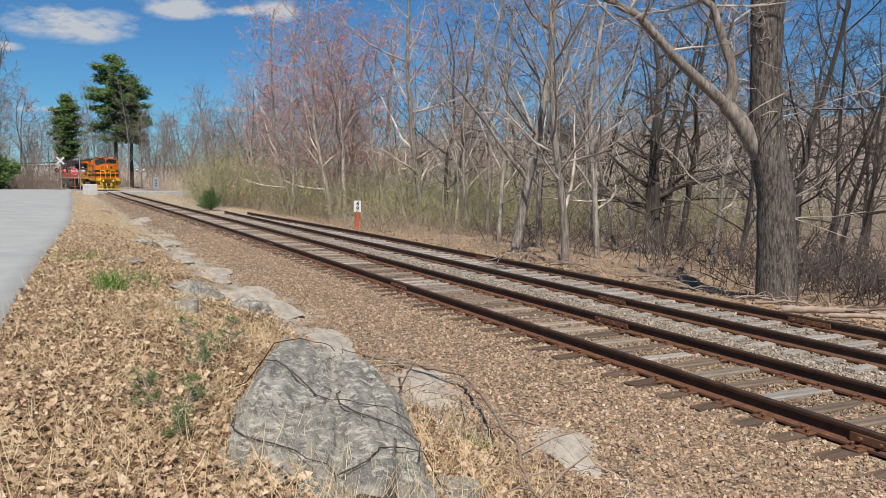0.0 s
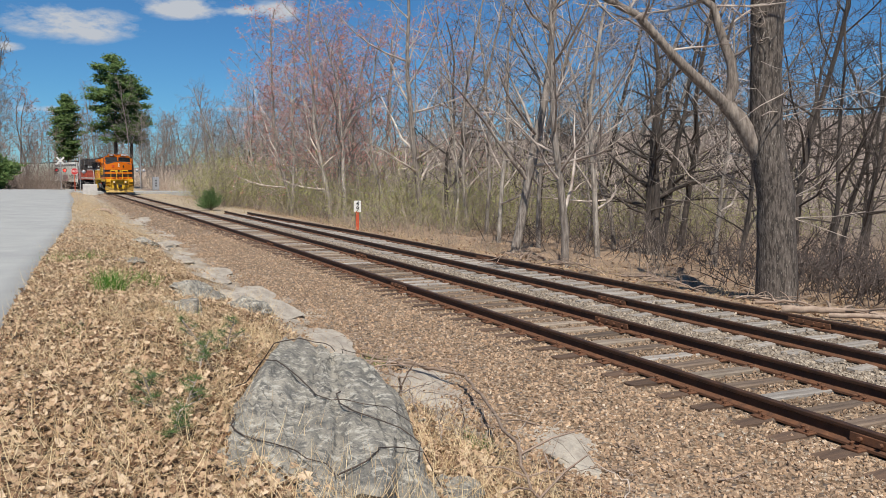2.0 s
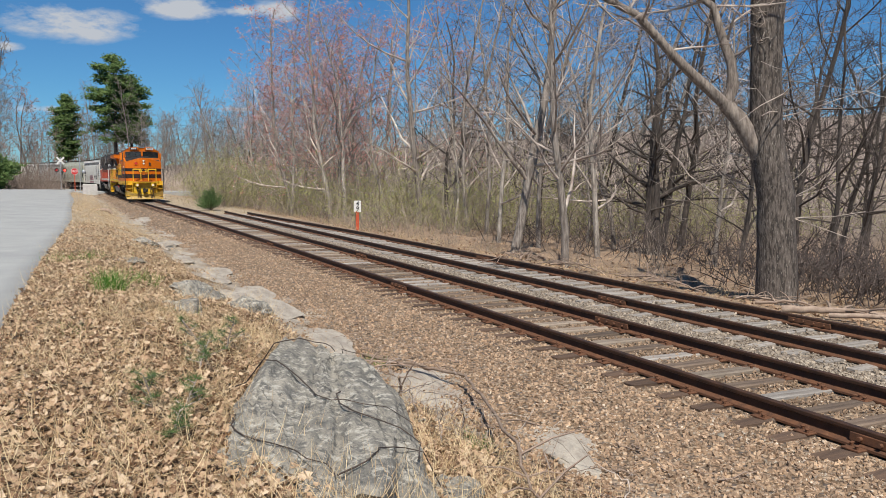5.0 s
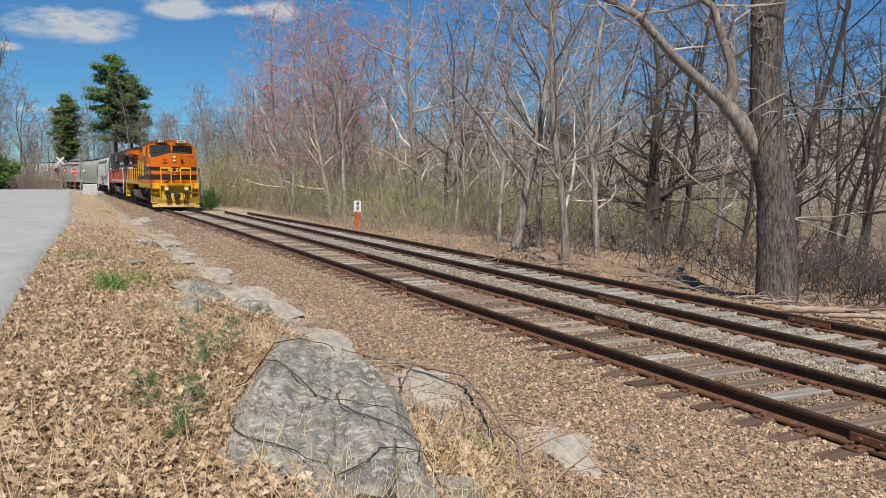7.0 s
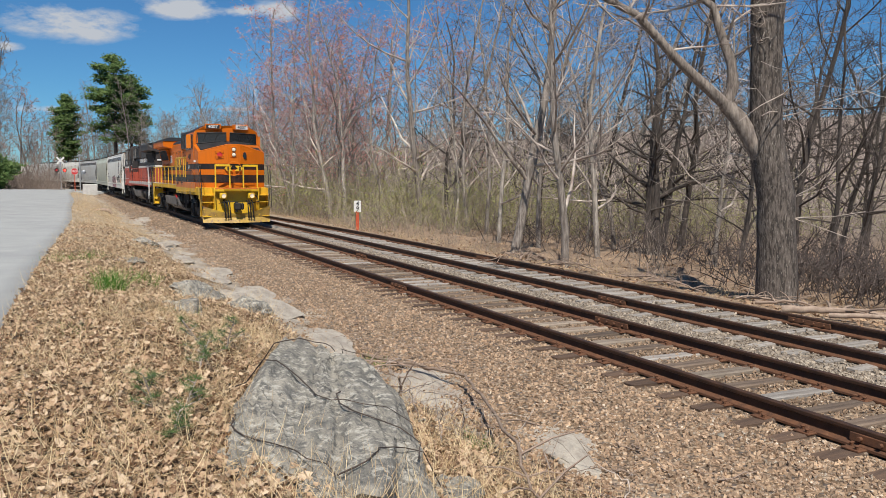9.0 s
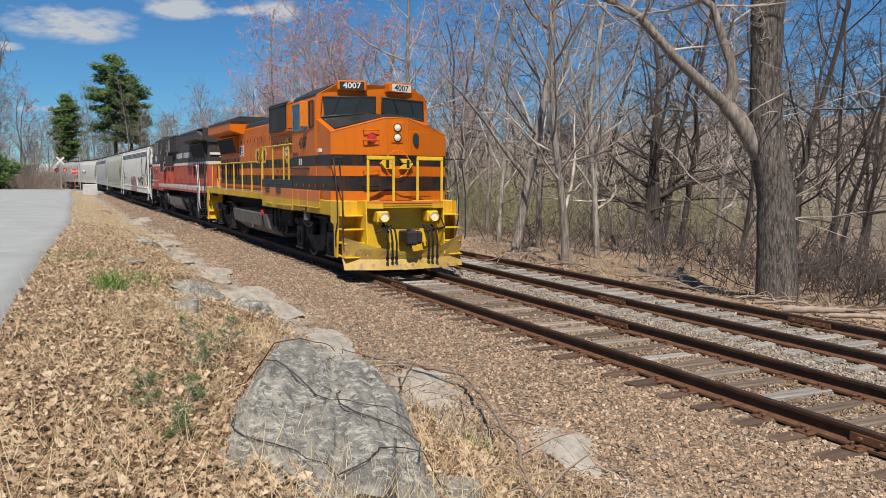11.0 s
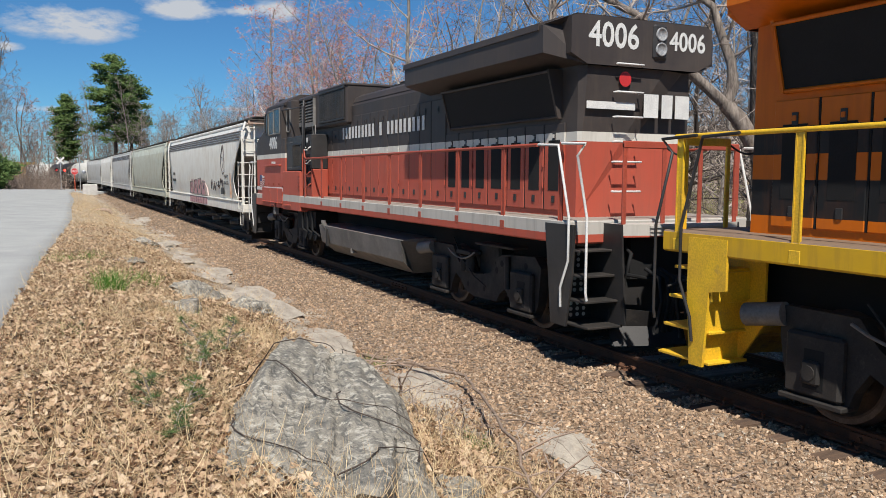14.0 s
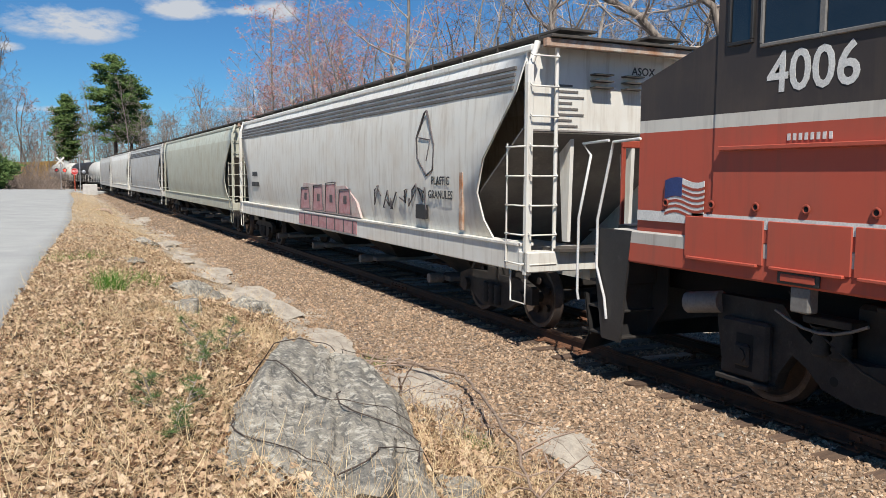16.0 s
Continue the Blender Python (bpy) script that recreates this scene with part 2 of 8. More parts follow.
# ---- mesh helpers ----
class Shape:
    """Gathers rings, boxes, tubes and panels into one mesh."""

    def __init__(self):
        self.v, self.f, self.s = [], [], []

    def add(self, verts, faces, smooth=False):
        k = len(self.v)
        self.v.extend(tuple(p) for p in verts)
        self.f.extend(tuple(i + k for i in f) for f in faces)
        self.s.extend([smooth] * len(faces))
        return self

    def box(self, x0, x1, y0, y1, z0, z1, b=0.0):
        x0, x1, y0, y1, z0, z1 = min(x0, x1), max(x0, x1), min(y0, y1), max(y0, y1), min(z0, z1), max(z0, z1)
        b = min(b, (x1 - x0) * 0.45, (y1 - y0) * 0.45, (z1 - z0) * 0.45)
        if b <= 0:
            c = [(x, y, z) for x in (x0, x1) for y in (y0, y1) for z in (z0, z1)]
            return self.add(c, [(0, 1, 3, 2), (4, 6, 7, 5), (0, 4, 5, 1), (2, 3, 7, 6), (0, 2, 6, 4), (1, 5, 7, 3)])
        lo, hi = Vector((x0, y0, z0)), Vector((x1, y1, z1))
        vs, ids = [], {}
        for sx in (0, 1):
            for sy in (0, 1):
                for sz in (0, 1):
                    for ax in range(3):
                        p = [(hi if s else lo)[i] for i, s in enumerate((sx, sy, sz))]
                        for i, s in enumerate((sx, sy, sz)):
                            if i != ax:
                                p[i] += -b if s else b
                        ids[sx, sy, sz, ax] = len(vs)
                        vs.append(p)
        fs = []
        for ax in range(3):
            o = [i for i in range(3) if i != ax]
            for s in (0, 1):
                q = []
                for a, c in ((0, 0), (1, 0), (1, 1), (0, 1)):
                    k = [0, 0, 0]
                    k[ax], k[o[0]], k[o[1]] = s, a, c
                    q.append(ids[(*k, ax)])
                flip = (s == 0) != (ax == 1)
                fs.append(tuple(reversed(q)) if flip else tuple(q))
            for a in (0, 1):
                for c in (0, 1):
                    k0, k1 = [0, 0, 0], [0, 0, 0]
                    k0[o[0]] = k1[o[0]] = a
                    k0[o[1]] = k1[o[1]] = c
                    k1[ax] = 1
                    q = (ids[(*k0, o[0])], ids[(*k1, o[0])], ids[(*k1, o[1])], ids[(*k0, o[1])])
                    n = (Vector(vs[q[1]]) - Vector(vs[q[0]])).cross(Vector(vs[q[2]]) - Vector(vs[q[1]]))
                    d = Vector((0, 0, 0))
                    d[o[0]], d[o[1]] = (1 if a else -1), (1 if c else -1)
                    fs.append(q if n.dot(d) > 0 else tuple(reversed(q)))
        for sx in (0, 1):
            for sy in (0, 1):
                for sz in (0, 1):
                    q = tuple(ids[sx, sy, sz, a] for a in range(3))
                    fs.append(q if (sx + sy + sz) % 2 else tuple(reversed(q)))
        return self.add(vs, fs)

    def prism(self, outline, y0, y1, axis=1, smooth=False):
        """A closed outline, drawn out from y0 to y1 along an axis. Axis 1: outline in (x, z); 0: in (y, z); 2: in (x, y)."""
        n = len(outline)
        put = {1: lambda a, b, t: (a, t, b), 0: lambda a, b, t: (t, a, b), 2: lambda a, b, t: (a, b, t)}[axis]
        vs = [put(a, b, y0) for a, b in outline] + [put(a, b, y1) for a, b in outline]
        fs = [(i, (i + 1) % n, n + (i + 1) % n, n + i) for i in range(n)]
        self.add(vs, fs, smooth)
        return self.add(vs, [tuple(range(n - 1, -1, -1)), tuple(range(n, 2 * n))])

    def tube(self, pts, r, n=6, caps=True, r1=None):
        """A round bar through points; the radius runs from r to r1."""
        pts = [Vector(p) for p in pts]
        r1 = r if r1 is None else r1
        vs, last = [], None
        for i, p in enumerate(pts):
            d = (pts[min(i + 1, len(pts) - 1)] - pts[max(i - 1, 0)])
            d = d.normalized() if d.length > 1e-9 else Vector((0, 0, 1))
            if last is None:
                u = d.orthogonal().normalized()
            else:
                u = (last - d * last.dot(d))
                u = u.normalized() if u.length > 1e-6 else d.orthogonal().normalized()
            last, w = u, d.cross(u)
            rr = r + (r1 - r) * i / max(1, len(pts) - 1)
            vs += [p + (u * math.cos(2 * math.pi * k / n) + w * math.sin(2 * math.pi * k / n)) * rr for k in range(n)]
        fs = [(i * n + k, i * n + (k + 1) % n, (i + 1) * n + (k + 1) % n, (i + 1) * n + k) for i in range(len(pts) - 1) for k in range(n)]
        self.add(vs, fs, True)
        if caps:
            e = (len(pts) - 1) * n
            self.add([vs[k] for k in range(n)], [tuple(range(n - 1, -1, -1))])
            self.add([vs[e + k] for k in range(n)], [tuple(range(n))])
        return self

    def lathe(self, profile, axis=0, n=24, at=(0, 0, 0)):
        """A profile of (radius, along) turned round an axis."""
        vs = []
        for r, t in profile:
            for k in range(n):
                c, s = r * math.cos(2 * math.pi * k / n), r * math.sin(2 * math.pi * k / n)
                p = [(t, c, s), (c, t, s), (c, s, t)][axis]
                vs.append((p[0] + at[0], p[1] + at[1], p[2] + at[2]))
        fs = [(i * n + k, i * n + (k + 1) % n, (i + 1) * n + (k + 1) % n, (i + 1) * n + k) for i in range(len(profile) - 1) for k in range(n)]
        return self.add(vs, fs, True)

    def mesh(self, name, material):
        me = bpy.data.meshes.new(name)
        me.from_pydata(self.v, [], self.f)
        me.polygons.foreach_set("use_smooth", self.s)
        me.materials.append(material)
        me.validate()
        return me


def part(name, shape, material, parent=None, label=""):
    me = shape.mesh(name, material) if isinstance(shape, Shape) else shape
    ob = new(name, me)
    if parent:
        ob.parent = parent
    if label:
        ob["label"] = label
    return ob


def thing(name, label, category, at=None, group="", kind=""):
    ob = new(name)
    ob.empty_display_size = 0.2
    if at is not None:
        ob.matrix_basis = at
    return tagged(ob, label, category, group, kind)


# ---- the lie of the land ----
def sstep(a, b, x):
    t = min(1.0, max(0.0, (x - a) / (b - a)))
    return t * t * (3 - 2 * t)


def track_x(y):
    """Middle of the main track: straight, a slight bend, then a curve away beyond the level crossing."""
    return -0.8 * sstep(25, 105, y) - 0.0018 * max(0.0, y - 104) ** 2


def road_edge(y):
    return -7.92 + 1.2 * sstep(6, 40, y) + 0.62 * sstep(38, 75, y)


def land(x, y):
    """Height of the ground: ballast bed, ledge, leafy bank and car park on one side, low woods and a hill on the other."""
    near = 1 - sstep(14, 95, y)
    top = 0.10 + 0.42 * near - 0.4 * sstep(112, 124, y)
    z = -0.245 - 0.07 * sstep(-1.7, -3.2, x) + 0.045 * (1 - sstep(1.3, 2.1, abs(x - track_x(min(y, 112)))))
    bank = sstep(-3.3, -6.6, x)
    z += (top + 0.315) * bank
    if x > 4.6:
        z -= 0.35 * sstep(4.6, 7.5, x) + 0.6 * sstep(8, 22, x)
        z += 26 * sstep(60, 260, x) * sstep(-200, 60, y)
    e = road_edge(y)
    rough = sstep(-1.5, -4.0, x) * (1 - sstep(e + 0.6, e, x)) + sstep(4.8, 7, x) * 1.5
    z += rough * (0.10 * noise.noise((x * 0.8, y * 0.5, 0)) + 0.05 * noise.noise((x * 2.3, y * 1.7, 3)))
    return z


def ground():
    def cuts(parts):
        out = []
        for a, b, n in parts:
            out += [a + (b - a) * i / n for i in range(n)]
        return out + [parts[-1][1]]
    xs = cuts([(-2500, -300, 6), (-300, -40, 12), (-40, -10, 14), (-10, 6, 100), (6, 30, 40), (30, 300, 40), (300, 2500, 6)])
    ys = cuts([(-1500, -60, 6), (-60, 2, 14), (2, 32, 170), (32, 130, 110), (130, 400, 24), (400, 3000, 6)])
    v = [(x, y, land(x, y)) for y in ys for x in xs]
    n = len(xs)
    f = [(j * n + i, j * n + i + 1, (j + 1) * n + i + 1, (j + 1) * n + i) for j in range(len(ys) - 1) for i in range(n - 1)]
    s = Shape()
    s.add(v, f, True)
    ob = part("ground", s, M["ground"])
    return tagged(ob, "ground of brown leaf litter, straw, gravel ballast and dirt", "ground", kind="structure")


def ground_material():
    m = bpy.data.materials.new("litter_and_gravel")
    m.use_nodes = True
    n, l = m.node_tree.nodes, m.node_tree.links
    b = n["Principled BSDF"]
    b.inputs["Roughness"].default_value = 0.95
    b.inputs["Specular IOR Level"].default_value = 0.2
    co = n.new("ShaderNodeTexCoord")
    sep = n.new("ShaderNodeSeparateXYZ")
    l.new(co.outputs["Object"], sep.inputs[0])

    def tex(s, d=6):
        t = n.new("ShaderNodeTexNoise")
        l.new(co.outputs["Object"], t.inputs["Vector"])
        t.inputs["Scale"].default_value, t.inputs["Detail"].default_value = s, d
        return t.outputs["Fac"]

    def rng(src, a, c, lo=0.0, hi=1.0):
        r = n.new("ShaderNodeMapRange")
        l.new(src, r.inputs["Value"])
        for k, v in zip(("From Min", "From Max", "To Min", "To Max"), (a, c, lo, hi)):
            r.inputs[k].default_value = v
        return r.outputs["Result"]

    def math_(op, a, c):
        x = n.new("ShaderNodeMath")
        x.operation = op
        for i, v in enumerate((a, c)):
            if hasattr(v, "is_linked"):
                l.new(v, x.inputs[i])
            else:
                x.inputs[i].default_value = v
        return x.outputs[0]

    def blend(fac, a, c):
        x = n.new("ShaderNodeMix")
        x.data_type = "RGBA"
        l.new(fac, x.inputs[0])
        for sock, v in ((x.inputs[6], a), (x.inputs[7], c)):
            if hasattr(v, "is_linked"):
                l.new(v, sock)
            else:
                sock.default_value = (*v, 1)
        return x.outputs[2]

    # gravel: cells of warm brown, grey and pale stones
    vor = n.new("ShaderNodeTexVoronoi")
    l.new(co.outputs["Object"], vor.inputs["Vector"])
    vor.inputs["Scale"].default_value = 22
    sepc = n.new("ShaderNodeSeparateColor")
    l.new(vor.outputs["Color"], sepc.inputs[0])
    stone = blend(rng(sepc.outputs[0], 0.2, 0.9), (0.35, 0.235, 0.145), (0.44, 0.345, 0.245))
    stone = blend(rng(sepc.outputs[1], 0.75, 0.8), stone, (0.14, 0.115, 0.10))
    grey = blend(rng(sepc.outputs[0], 0.2, 0.9), (0.29, 0.24, 0.185), (0.39, 0.345, 0.28))
    stone = blend(rng(sep.outputs["X"], 0.6, 1.6), stone, grey)
    gap = rng(vor.outputs["Distance"], 0.25, 0.75)
    stone = blend(gap, stone, (0.13, 0.092, 0.062))
    # litter: tan leaves and straw over dark soil
    leaf = n.new("ShaderNodeTexVoronoi")
    l.new(co.outputs["Object"], leaf.inputs["Vector"])
    leaf.inputs["Scale"].default_value = 11
    sl = n.new("ShaderNodeSeparateColor")
    l.new(leaf.outputs["Color"], sl.inputs[0])
    litter = blend(sl.outputs[0], (0.31, 0.20, 0.11), (0.17, 0.10, 0.055))
    litter = blend(rng(tex(3.0), 0.42, 0.62), litter, (0.40, 0.29, 0.165))
    litter = blend(rng(tex(30.0, 4), 0.48, 0.60), litter, (0.06, 0.04, 0.026))
    far_straw = blend(rng(tex(2.2), 0.4, 0.6), (0.42, 0.335, 0.225), (0.31, 0.235, 0.16))
    far_straw = blend(rng(tex(14.0, 4), 0.5, 0.65), far_straw, (0.46, 0.40, 0.31))
    litter = blend(rng(sep.outputs["Y"], 18, 30), litter, far_straw)
    woods = blend(rng(tex(5.0), 0.35, 0.65), (0.42, 0.305, 0.205), (0.29, 0.20, 0.13))
    woods = blend(rng(tex(30.0, 3), 0.5, 0.66), woods, (0.16, 0.105, 0.07))
    x_soft = math_("ADD", sep.outputs["X"], rng(tex(0.9), 0.2, 0.8, -0.8, 0.8))
    col = blend(rng(x_soft, -3.9, -3.2), litter, stone)
    sand = blend(rng(tex(26.0, 5), 0.4, 0.65), (0.43, 0.375, 0.30), (0.29, 0.24, 0.185))
    strip = math_("MULTIPLY", rng(x_soft, -4.45, -4.1), rng(x_soft, -2.95, -3.45))
    strip = math_("MULTIPLY", strip, rng(tex(0.75, 4), 0.40, 0.52))
    col = blend(strip, col, sand)
    verge = math_("MULTIPLY", rng(x_soft, 0.9, 1.6), rng(sep.outputs["Y"], 40, 52))
    col = blend(verge, col, far_straw)
    col = blend(rng(x_soft, 4.5, 5.2), col, woods)
    duff = blend(rng(tex(1.2), 0.35, 0.65), (0.34, 0.265, 0.21), (0.22, 0.17, 0.135))
    duff = blend(rng(tex(4.5, 7), 0.5, 0.58), duff, (0.075, 0.056, 0.045))
    duff = blend(rng(tex(9.0, 7), 0.56, 0.62), duff, (0.46, 0.39, 0.32))
    col = blend(rng(x_soft, 24, 42), col, duff)
    col = blend(rng(sep.outputs["Y"], 135, 150), col, duff)
    l.new(col, b.inputs["Base Color"])
    bp = n.new("ShaderNodeBump")
    bp.inputs["Strength"].default_value, bp.inputs["Distance"].default_value = 0.9, 0.03
    hgt = math_("SUBTRACT", tex(18.0, 5), vor.outputs["Distance"])
    l.new(hgt, bp.inputs["Height"])
    l.new(bp.outputs["Normal"], b.inputs["Normal"])
    return m


M["ground"] = ground_material()
ground()


def road():
    s = Shape()
    ys = [-40 + 4 * i for i in range(10)] + [0.8 * i for i in range(0, 60)] + [48 + 3 * i for i in range(0, 32)]
    rows = []
    for y in ys:
        e = road_edge(y) + 0.07 * noise.noise((y * 0.7, 5, 0)) + 0.03 * noise.noise((y * 4, 5, 0))
        if y > 88:
            e += 1.6 * sstep(88, 140, y)
        xs = [-60, -30, -18, -13, e - 3, e - 1.2, e - 0.35, e]
        rows.append([(x, y, land(min(x, road_edge(y)), y) + 0.045 + 0.10 * sstep(e, e - 3.5, x)) for x in xs] + [(e + 0.05, y, land(e, y) - 0.05)])
    k = len(rows[0])
    v = [p for r in rows for p in r]
    f = [(j * k + i, j * k + i + 1, (j + 1) * k + i + 1, (j + 1) * k + i) for j in range(len(rows) - 1) for i in range(k - 1)]
    s.add(v, f, True)
    tagged(part("road", s, M["asphalt"]), "worn pale grey asphalt drive with a crumbling edge", "road", kind="structure")


road()

# ---- tracks ----
RAIL = [(-0.07, -0.17), (0.07, -0.17), (0.07, -0.155), (0.012, -0.135), (0.011, -0.05), (0.036, -0.036), (0.037, -0.006), (0.03, 0.0), (-0.03, 0.0),
        (-0.037, -0.006), (-0.036, -0.036), (-0.011, -0.05), (-0.012, -0.135), (-0.07, -0.155)]


def siding_x(y):
    """Middle of the siding, which leans in towards its dead end."""
    return 3.2 - 0.45 * sstep(26, 54, y)


def rail_line(parent, fx, ys, z):
    s = Shape()
    n = len(RAIL)
    vs = [(fx(y) + a, y, z + b) for y in ys for a, b in RAIL]
    s.add(vs, [(j * n + i, j * n + (i + 1) % n, (j + 1) * n + (i + 1) % n, (j + 1) * n + i) for j in range(len(ys) - 1) for i in range(n)])
    s.add([vs[i] for i in range(n)], [tuple(range(n))])
    s.add([vs[-n + i] for i in range(n)], [tuple(range(n - 1, -1, -1))])
    part("rail", s, M["rail"], parent)
    # rusty foot of the rail
    f = Shape()
    foot = [(-0.074, -0.174), (0.074, -0.174), (0.074, -0.150), (0.016, -0.128), (-0.016, -0.128), (-0.074, -0.150)]
    k = len(foot)
    fv = [(fx(y) + a, y, z + b) for y in ys for a, b in foot]
    f.add(fv, [(j * k + i, j * k + (i + 1) % k, (j + 1) * k + (i + 1) % k, (j + 1) * k + i) for j in range(len(ys) - 1) for i in range(k)])
    part("rail_foot", f, M["rust"], parent)


main_track = thing("main_track", "rusty main line track on brown ballast", "railway track", kind="structure")
siding = thing("siding_track", "disused siding track with grey ties", "railway track", kind="structure")
rail_line(main_track, lambda y: track_x(y) - 0.7525, [-60, 20] + [24 + 4 * i for i in range(56)] + [280], 0)
rail_line(main_track, lambda y: track_x(y) + 0.7525, [-60, 20] + [24 + 4 * i for i in range(56)] + [280], 0)
rail_line(siding, lambda y: siding_x(y) - 0.7525 + 0.3 * sstep(26, 54, y), [-40, 0] + [10 + 2 * i for i in range(22)], -0.05)
rail_line(siding, lambda y: siding_x(y) + 0.7525 - 0.2 * sstep(30, 50, y), [-40, 0] + [10 + 2 * i for i in range(21)], -0.05)


# ---- rolling stock ----
def livery(name, bands, rough=0.42, dirt=(0.10, 0.075, 0.055), grime=0.35):
    """Paint in level bands: bands are (lower edge, colour), from the bottom up. Scuffs and dust at two scales, streaks that run down."""
    m = bpy.data.materials.new(name)
    m.use_nodes = True
    n, l = m.node_tree.nodes, m.node_tree.links
    b = n["Principled BSDF"]
    co = n.new("ShaderNodeTexCoord")
    sep = n.new("ShaderNodeSeparateXYZ")
    l.new(co.outputs["Object"], sep.inputs[0])
    rgb = n.new("ShaderNodeRGB")
    rgb.outputs[0].default_value = (*bands[0][1], 1)
    col = rgb.outputs[0]

    def mix(fac, a, c):
        x = n.new("ShaderNodeMix")
        x.data_type = "RGBA"
        l.new(fac, x.inputs[0])
        l.new(a, x.inputs[6])
        if hasattr(c, "is_linked"):
            l.new(c, x.inputs[7])
        else:
            x.inputs[7].default_value = (*c, 1)
        return x.outputs[2]

    for z, c in bands[1:]:
        g = n.new("ShaderNodeMath")
        g.operation = "GREATER_THAN"
        l.new(sep.outputs["Z"], g.inputs[0])
        g.inputs[1].default_value = z
        col = mix(g.outputs[0], col, c)

    def tex(scale, stretch, lo, hi, to):
        mp = n.new("ShaderNodeMapping")
        mp.inputs["Scale"].default_value = stretch
        l.new(co.outputs["Object"], mp.inputs["Vector"])
        t = n.new("ShaderNodeTexNoise")
        l.new(mp.outputs["Vector"], t.inputs["Vector"])
        t.inputs["Scale"].default_value, t.inputs["Detail"].default_value = scale, 6
        t.inputs["Roughness"].default_value = 0.65
        r = n.new("ShaderNodeMapRange")
        l.new(t.outputs["Fac"], r.inputs["Value"])
        for k, v in zip(("From Min", "From Max", "To Min", "To Max"), (lo, hi, 0, to)):
            r.inputs[k].default_value = v
        return r.outputs["Result"], t

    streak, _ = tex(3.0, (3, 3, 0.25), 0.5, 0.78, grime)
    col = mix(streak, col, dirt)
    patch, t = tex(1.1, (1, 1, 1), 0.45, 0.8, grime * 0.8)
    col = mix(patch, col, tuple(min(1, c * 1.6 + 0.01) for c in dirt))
    l.new(col, b.inputs["Base Color"])
    rr = n.new("ShaderNodeMapRange")
    l.new(t.outputs["Fac"], rr.inputs["Value"])
    rr.inputs["To Min"].default_value, rr.inputs["To Max"].default_value = rough - 0.12, rough + 0.2
    l.new(rr.outputs["Result"], b.inputs["Roughness"])
    b.inputs["Specular IOR Level"].default_value = 0.25
    return m


ORANGE, BLACK, YELLOW = (0.56, 0.128, 0.003), (0.013, 0.0125, 0.0125), (0.60, 0.35, 0.016)
RED, DARK, WHITE = (0.42, 0.082, 0.05), (0.046, 0.038, 0.035), (0.60, 0.57, 0.50)
M["l1_body"] = livery("orange_and_black_paint", [(0, ORANGE), (1.88, BLACK), (2.23, ORANGE), (2.47, BLACK), (2.73, ORANGE)], dirt=(0.16, 0.05, 0.012), grime=0.3)
M["l1_skirt"] = livery("yellow_sill_paint", [(0, YELLOW), (1.60, (0.60, 0.17, 0.03)), (1.88, BLACK), (2.2, (0.03, 0.03, 0.03))], grime=0.4)
M["l1_deck"] = livery("yellow_deck_edge", [(0, YELLOW), (1.683, (0.22, 0.15, 0.10))], 0.6, grime=0.4)
M["l2_deck"] = livery("pale_deck_edge", [(0, RED), (1.52, (0.47, 0.44, 0.39)), (1.69, (0.30, 0.26, 0.22))], 0.6, grime=0.4)
M["l1_top"] = livery("sooty_roof_paint", [(0, (0.03, 0.032, 0.036))], 0.5)
M["l2_body"] = livery("red_white_and_brown_paint", [(0, RED), (2.72, WHITE), (2.85, DARK)], 0.5, grime=0.3)
M["l2_skirt"] = livery("red_sill_with_pale_edge", [(0, RED), (1.52, (0.47, 0.44, 0.39)), (1.70, RED), (2.72, WHITE), (2.85, DARK)], 0.55)
M["l2_top"] = livery("brown_roof_paint", [(0, DARK)], 0.5)
M["truck"] = mat("greasy_cast_steel", (0.038, 0.032, 0.027), (0.02, 0.018, 0.016), 0.75, 0.1, scale=4, fine=60, third=(0.075, 0.062, 0.05), third_at=(0.58, 0.8))
M["tank_grey"] = mat("dusty_grey_tank", (0.19, 0.178, 0.162), (0.125, 0.116, 0.105), 0.6, scale=1.6, fine=40, third=(0.24, 0.215, 0.19), third_at=(0.55, 0.75), bump=0.05)
M["glass"] = mat("cab_glass", (0.010, 0.013, 0.015), (0.014, 0.017, 0.02), 0.13, scale=2, fine=10, bump=0, spec=0.8)
M["lit"] = mat("lit_headlight", (0.50, 0.44, 0.37), rough=0.2, emit=((1.0, 0.80, 0.56), 0.42), bump=0)
M["lens"] = mat("lamp_glass", (0.36, 0.355, 0.34), (0.2, 0.2, 0.2), 0.12, scale=20, bump=0, spec=0.8)
M["white"] = mat("white_lettering", (0.66, 0.65, 0.61), (0.56, 0.55, 0.52), 0.6, scale=6)
M["letter_black"] = mat("black_lettering", (0.016, 0.016, 0.016), rough=0.5)
M["redsign"] = mat("red_sign_face", (0.55, 0.03, 0.03), (0.45, 0.03, 0.03), 0.4, scale=4)
M["yel"] = M["yellow"]
M["plough"] = mat("scraped_yellow_plough", (0.50, 0.32, 0.05), (0.34, 0.21, 0.06), 0.6, scale=2.2, fine=40, bump=0.1, third=(0.20, 0.12, 0.07), third_at=(0.52, 0.66))
# near-black: shade of holes, slots and underframe put into colour; also black hoses
M["dark"] = mat("shade_and_black_fittings", (0.006, 0.006, 0.006), (0.011, 0.0105, 0.0105), 0.9, scale=3)
M["wheel"] = mat("wheel_steel", (0.09, 0.062, 0.048), (0.055, 0.045, 0.04), 0.6, 0.4, scale=6, fine=50)
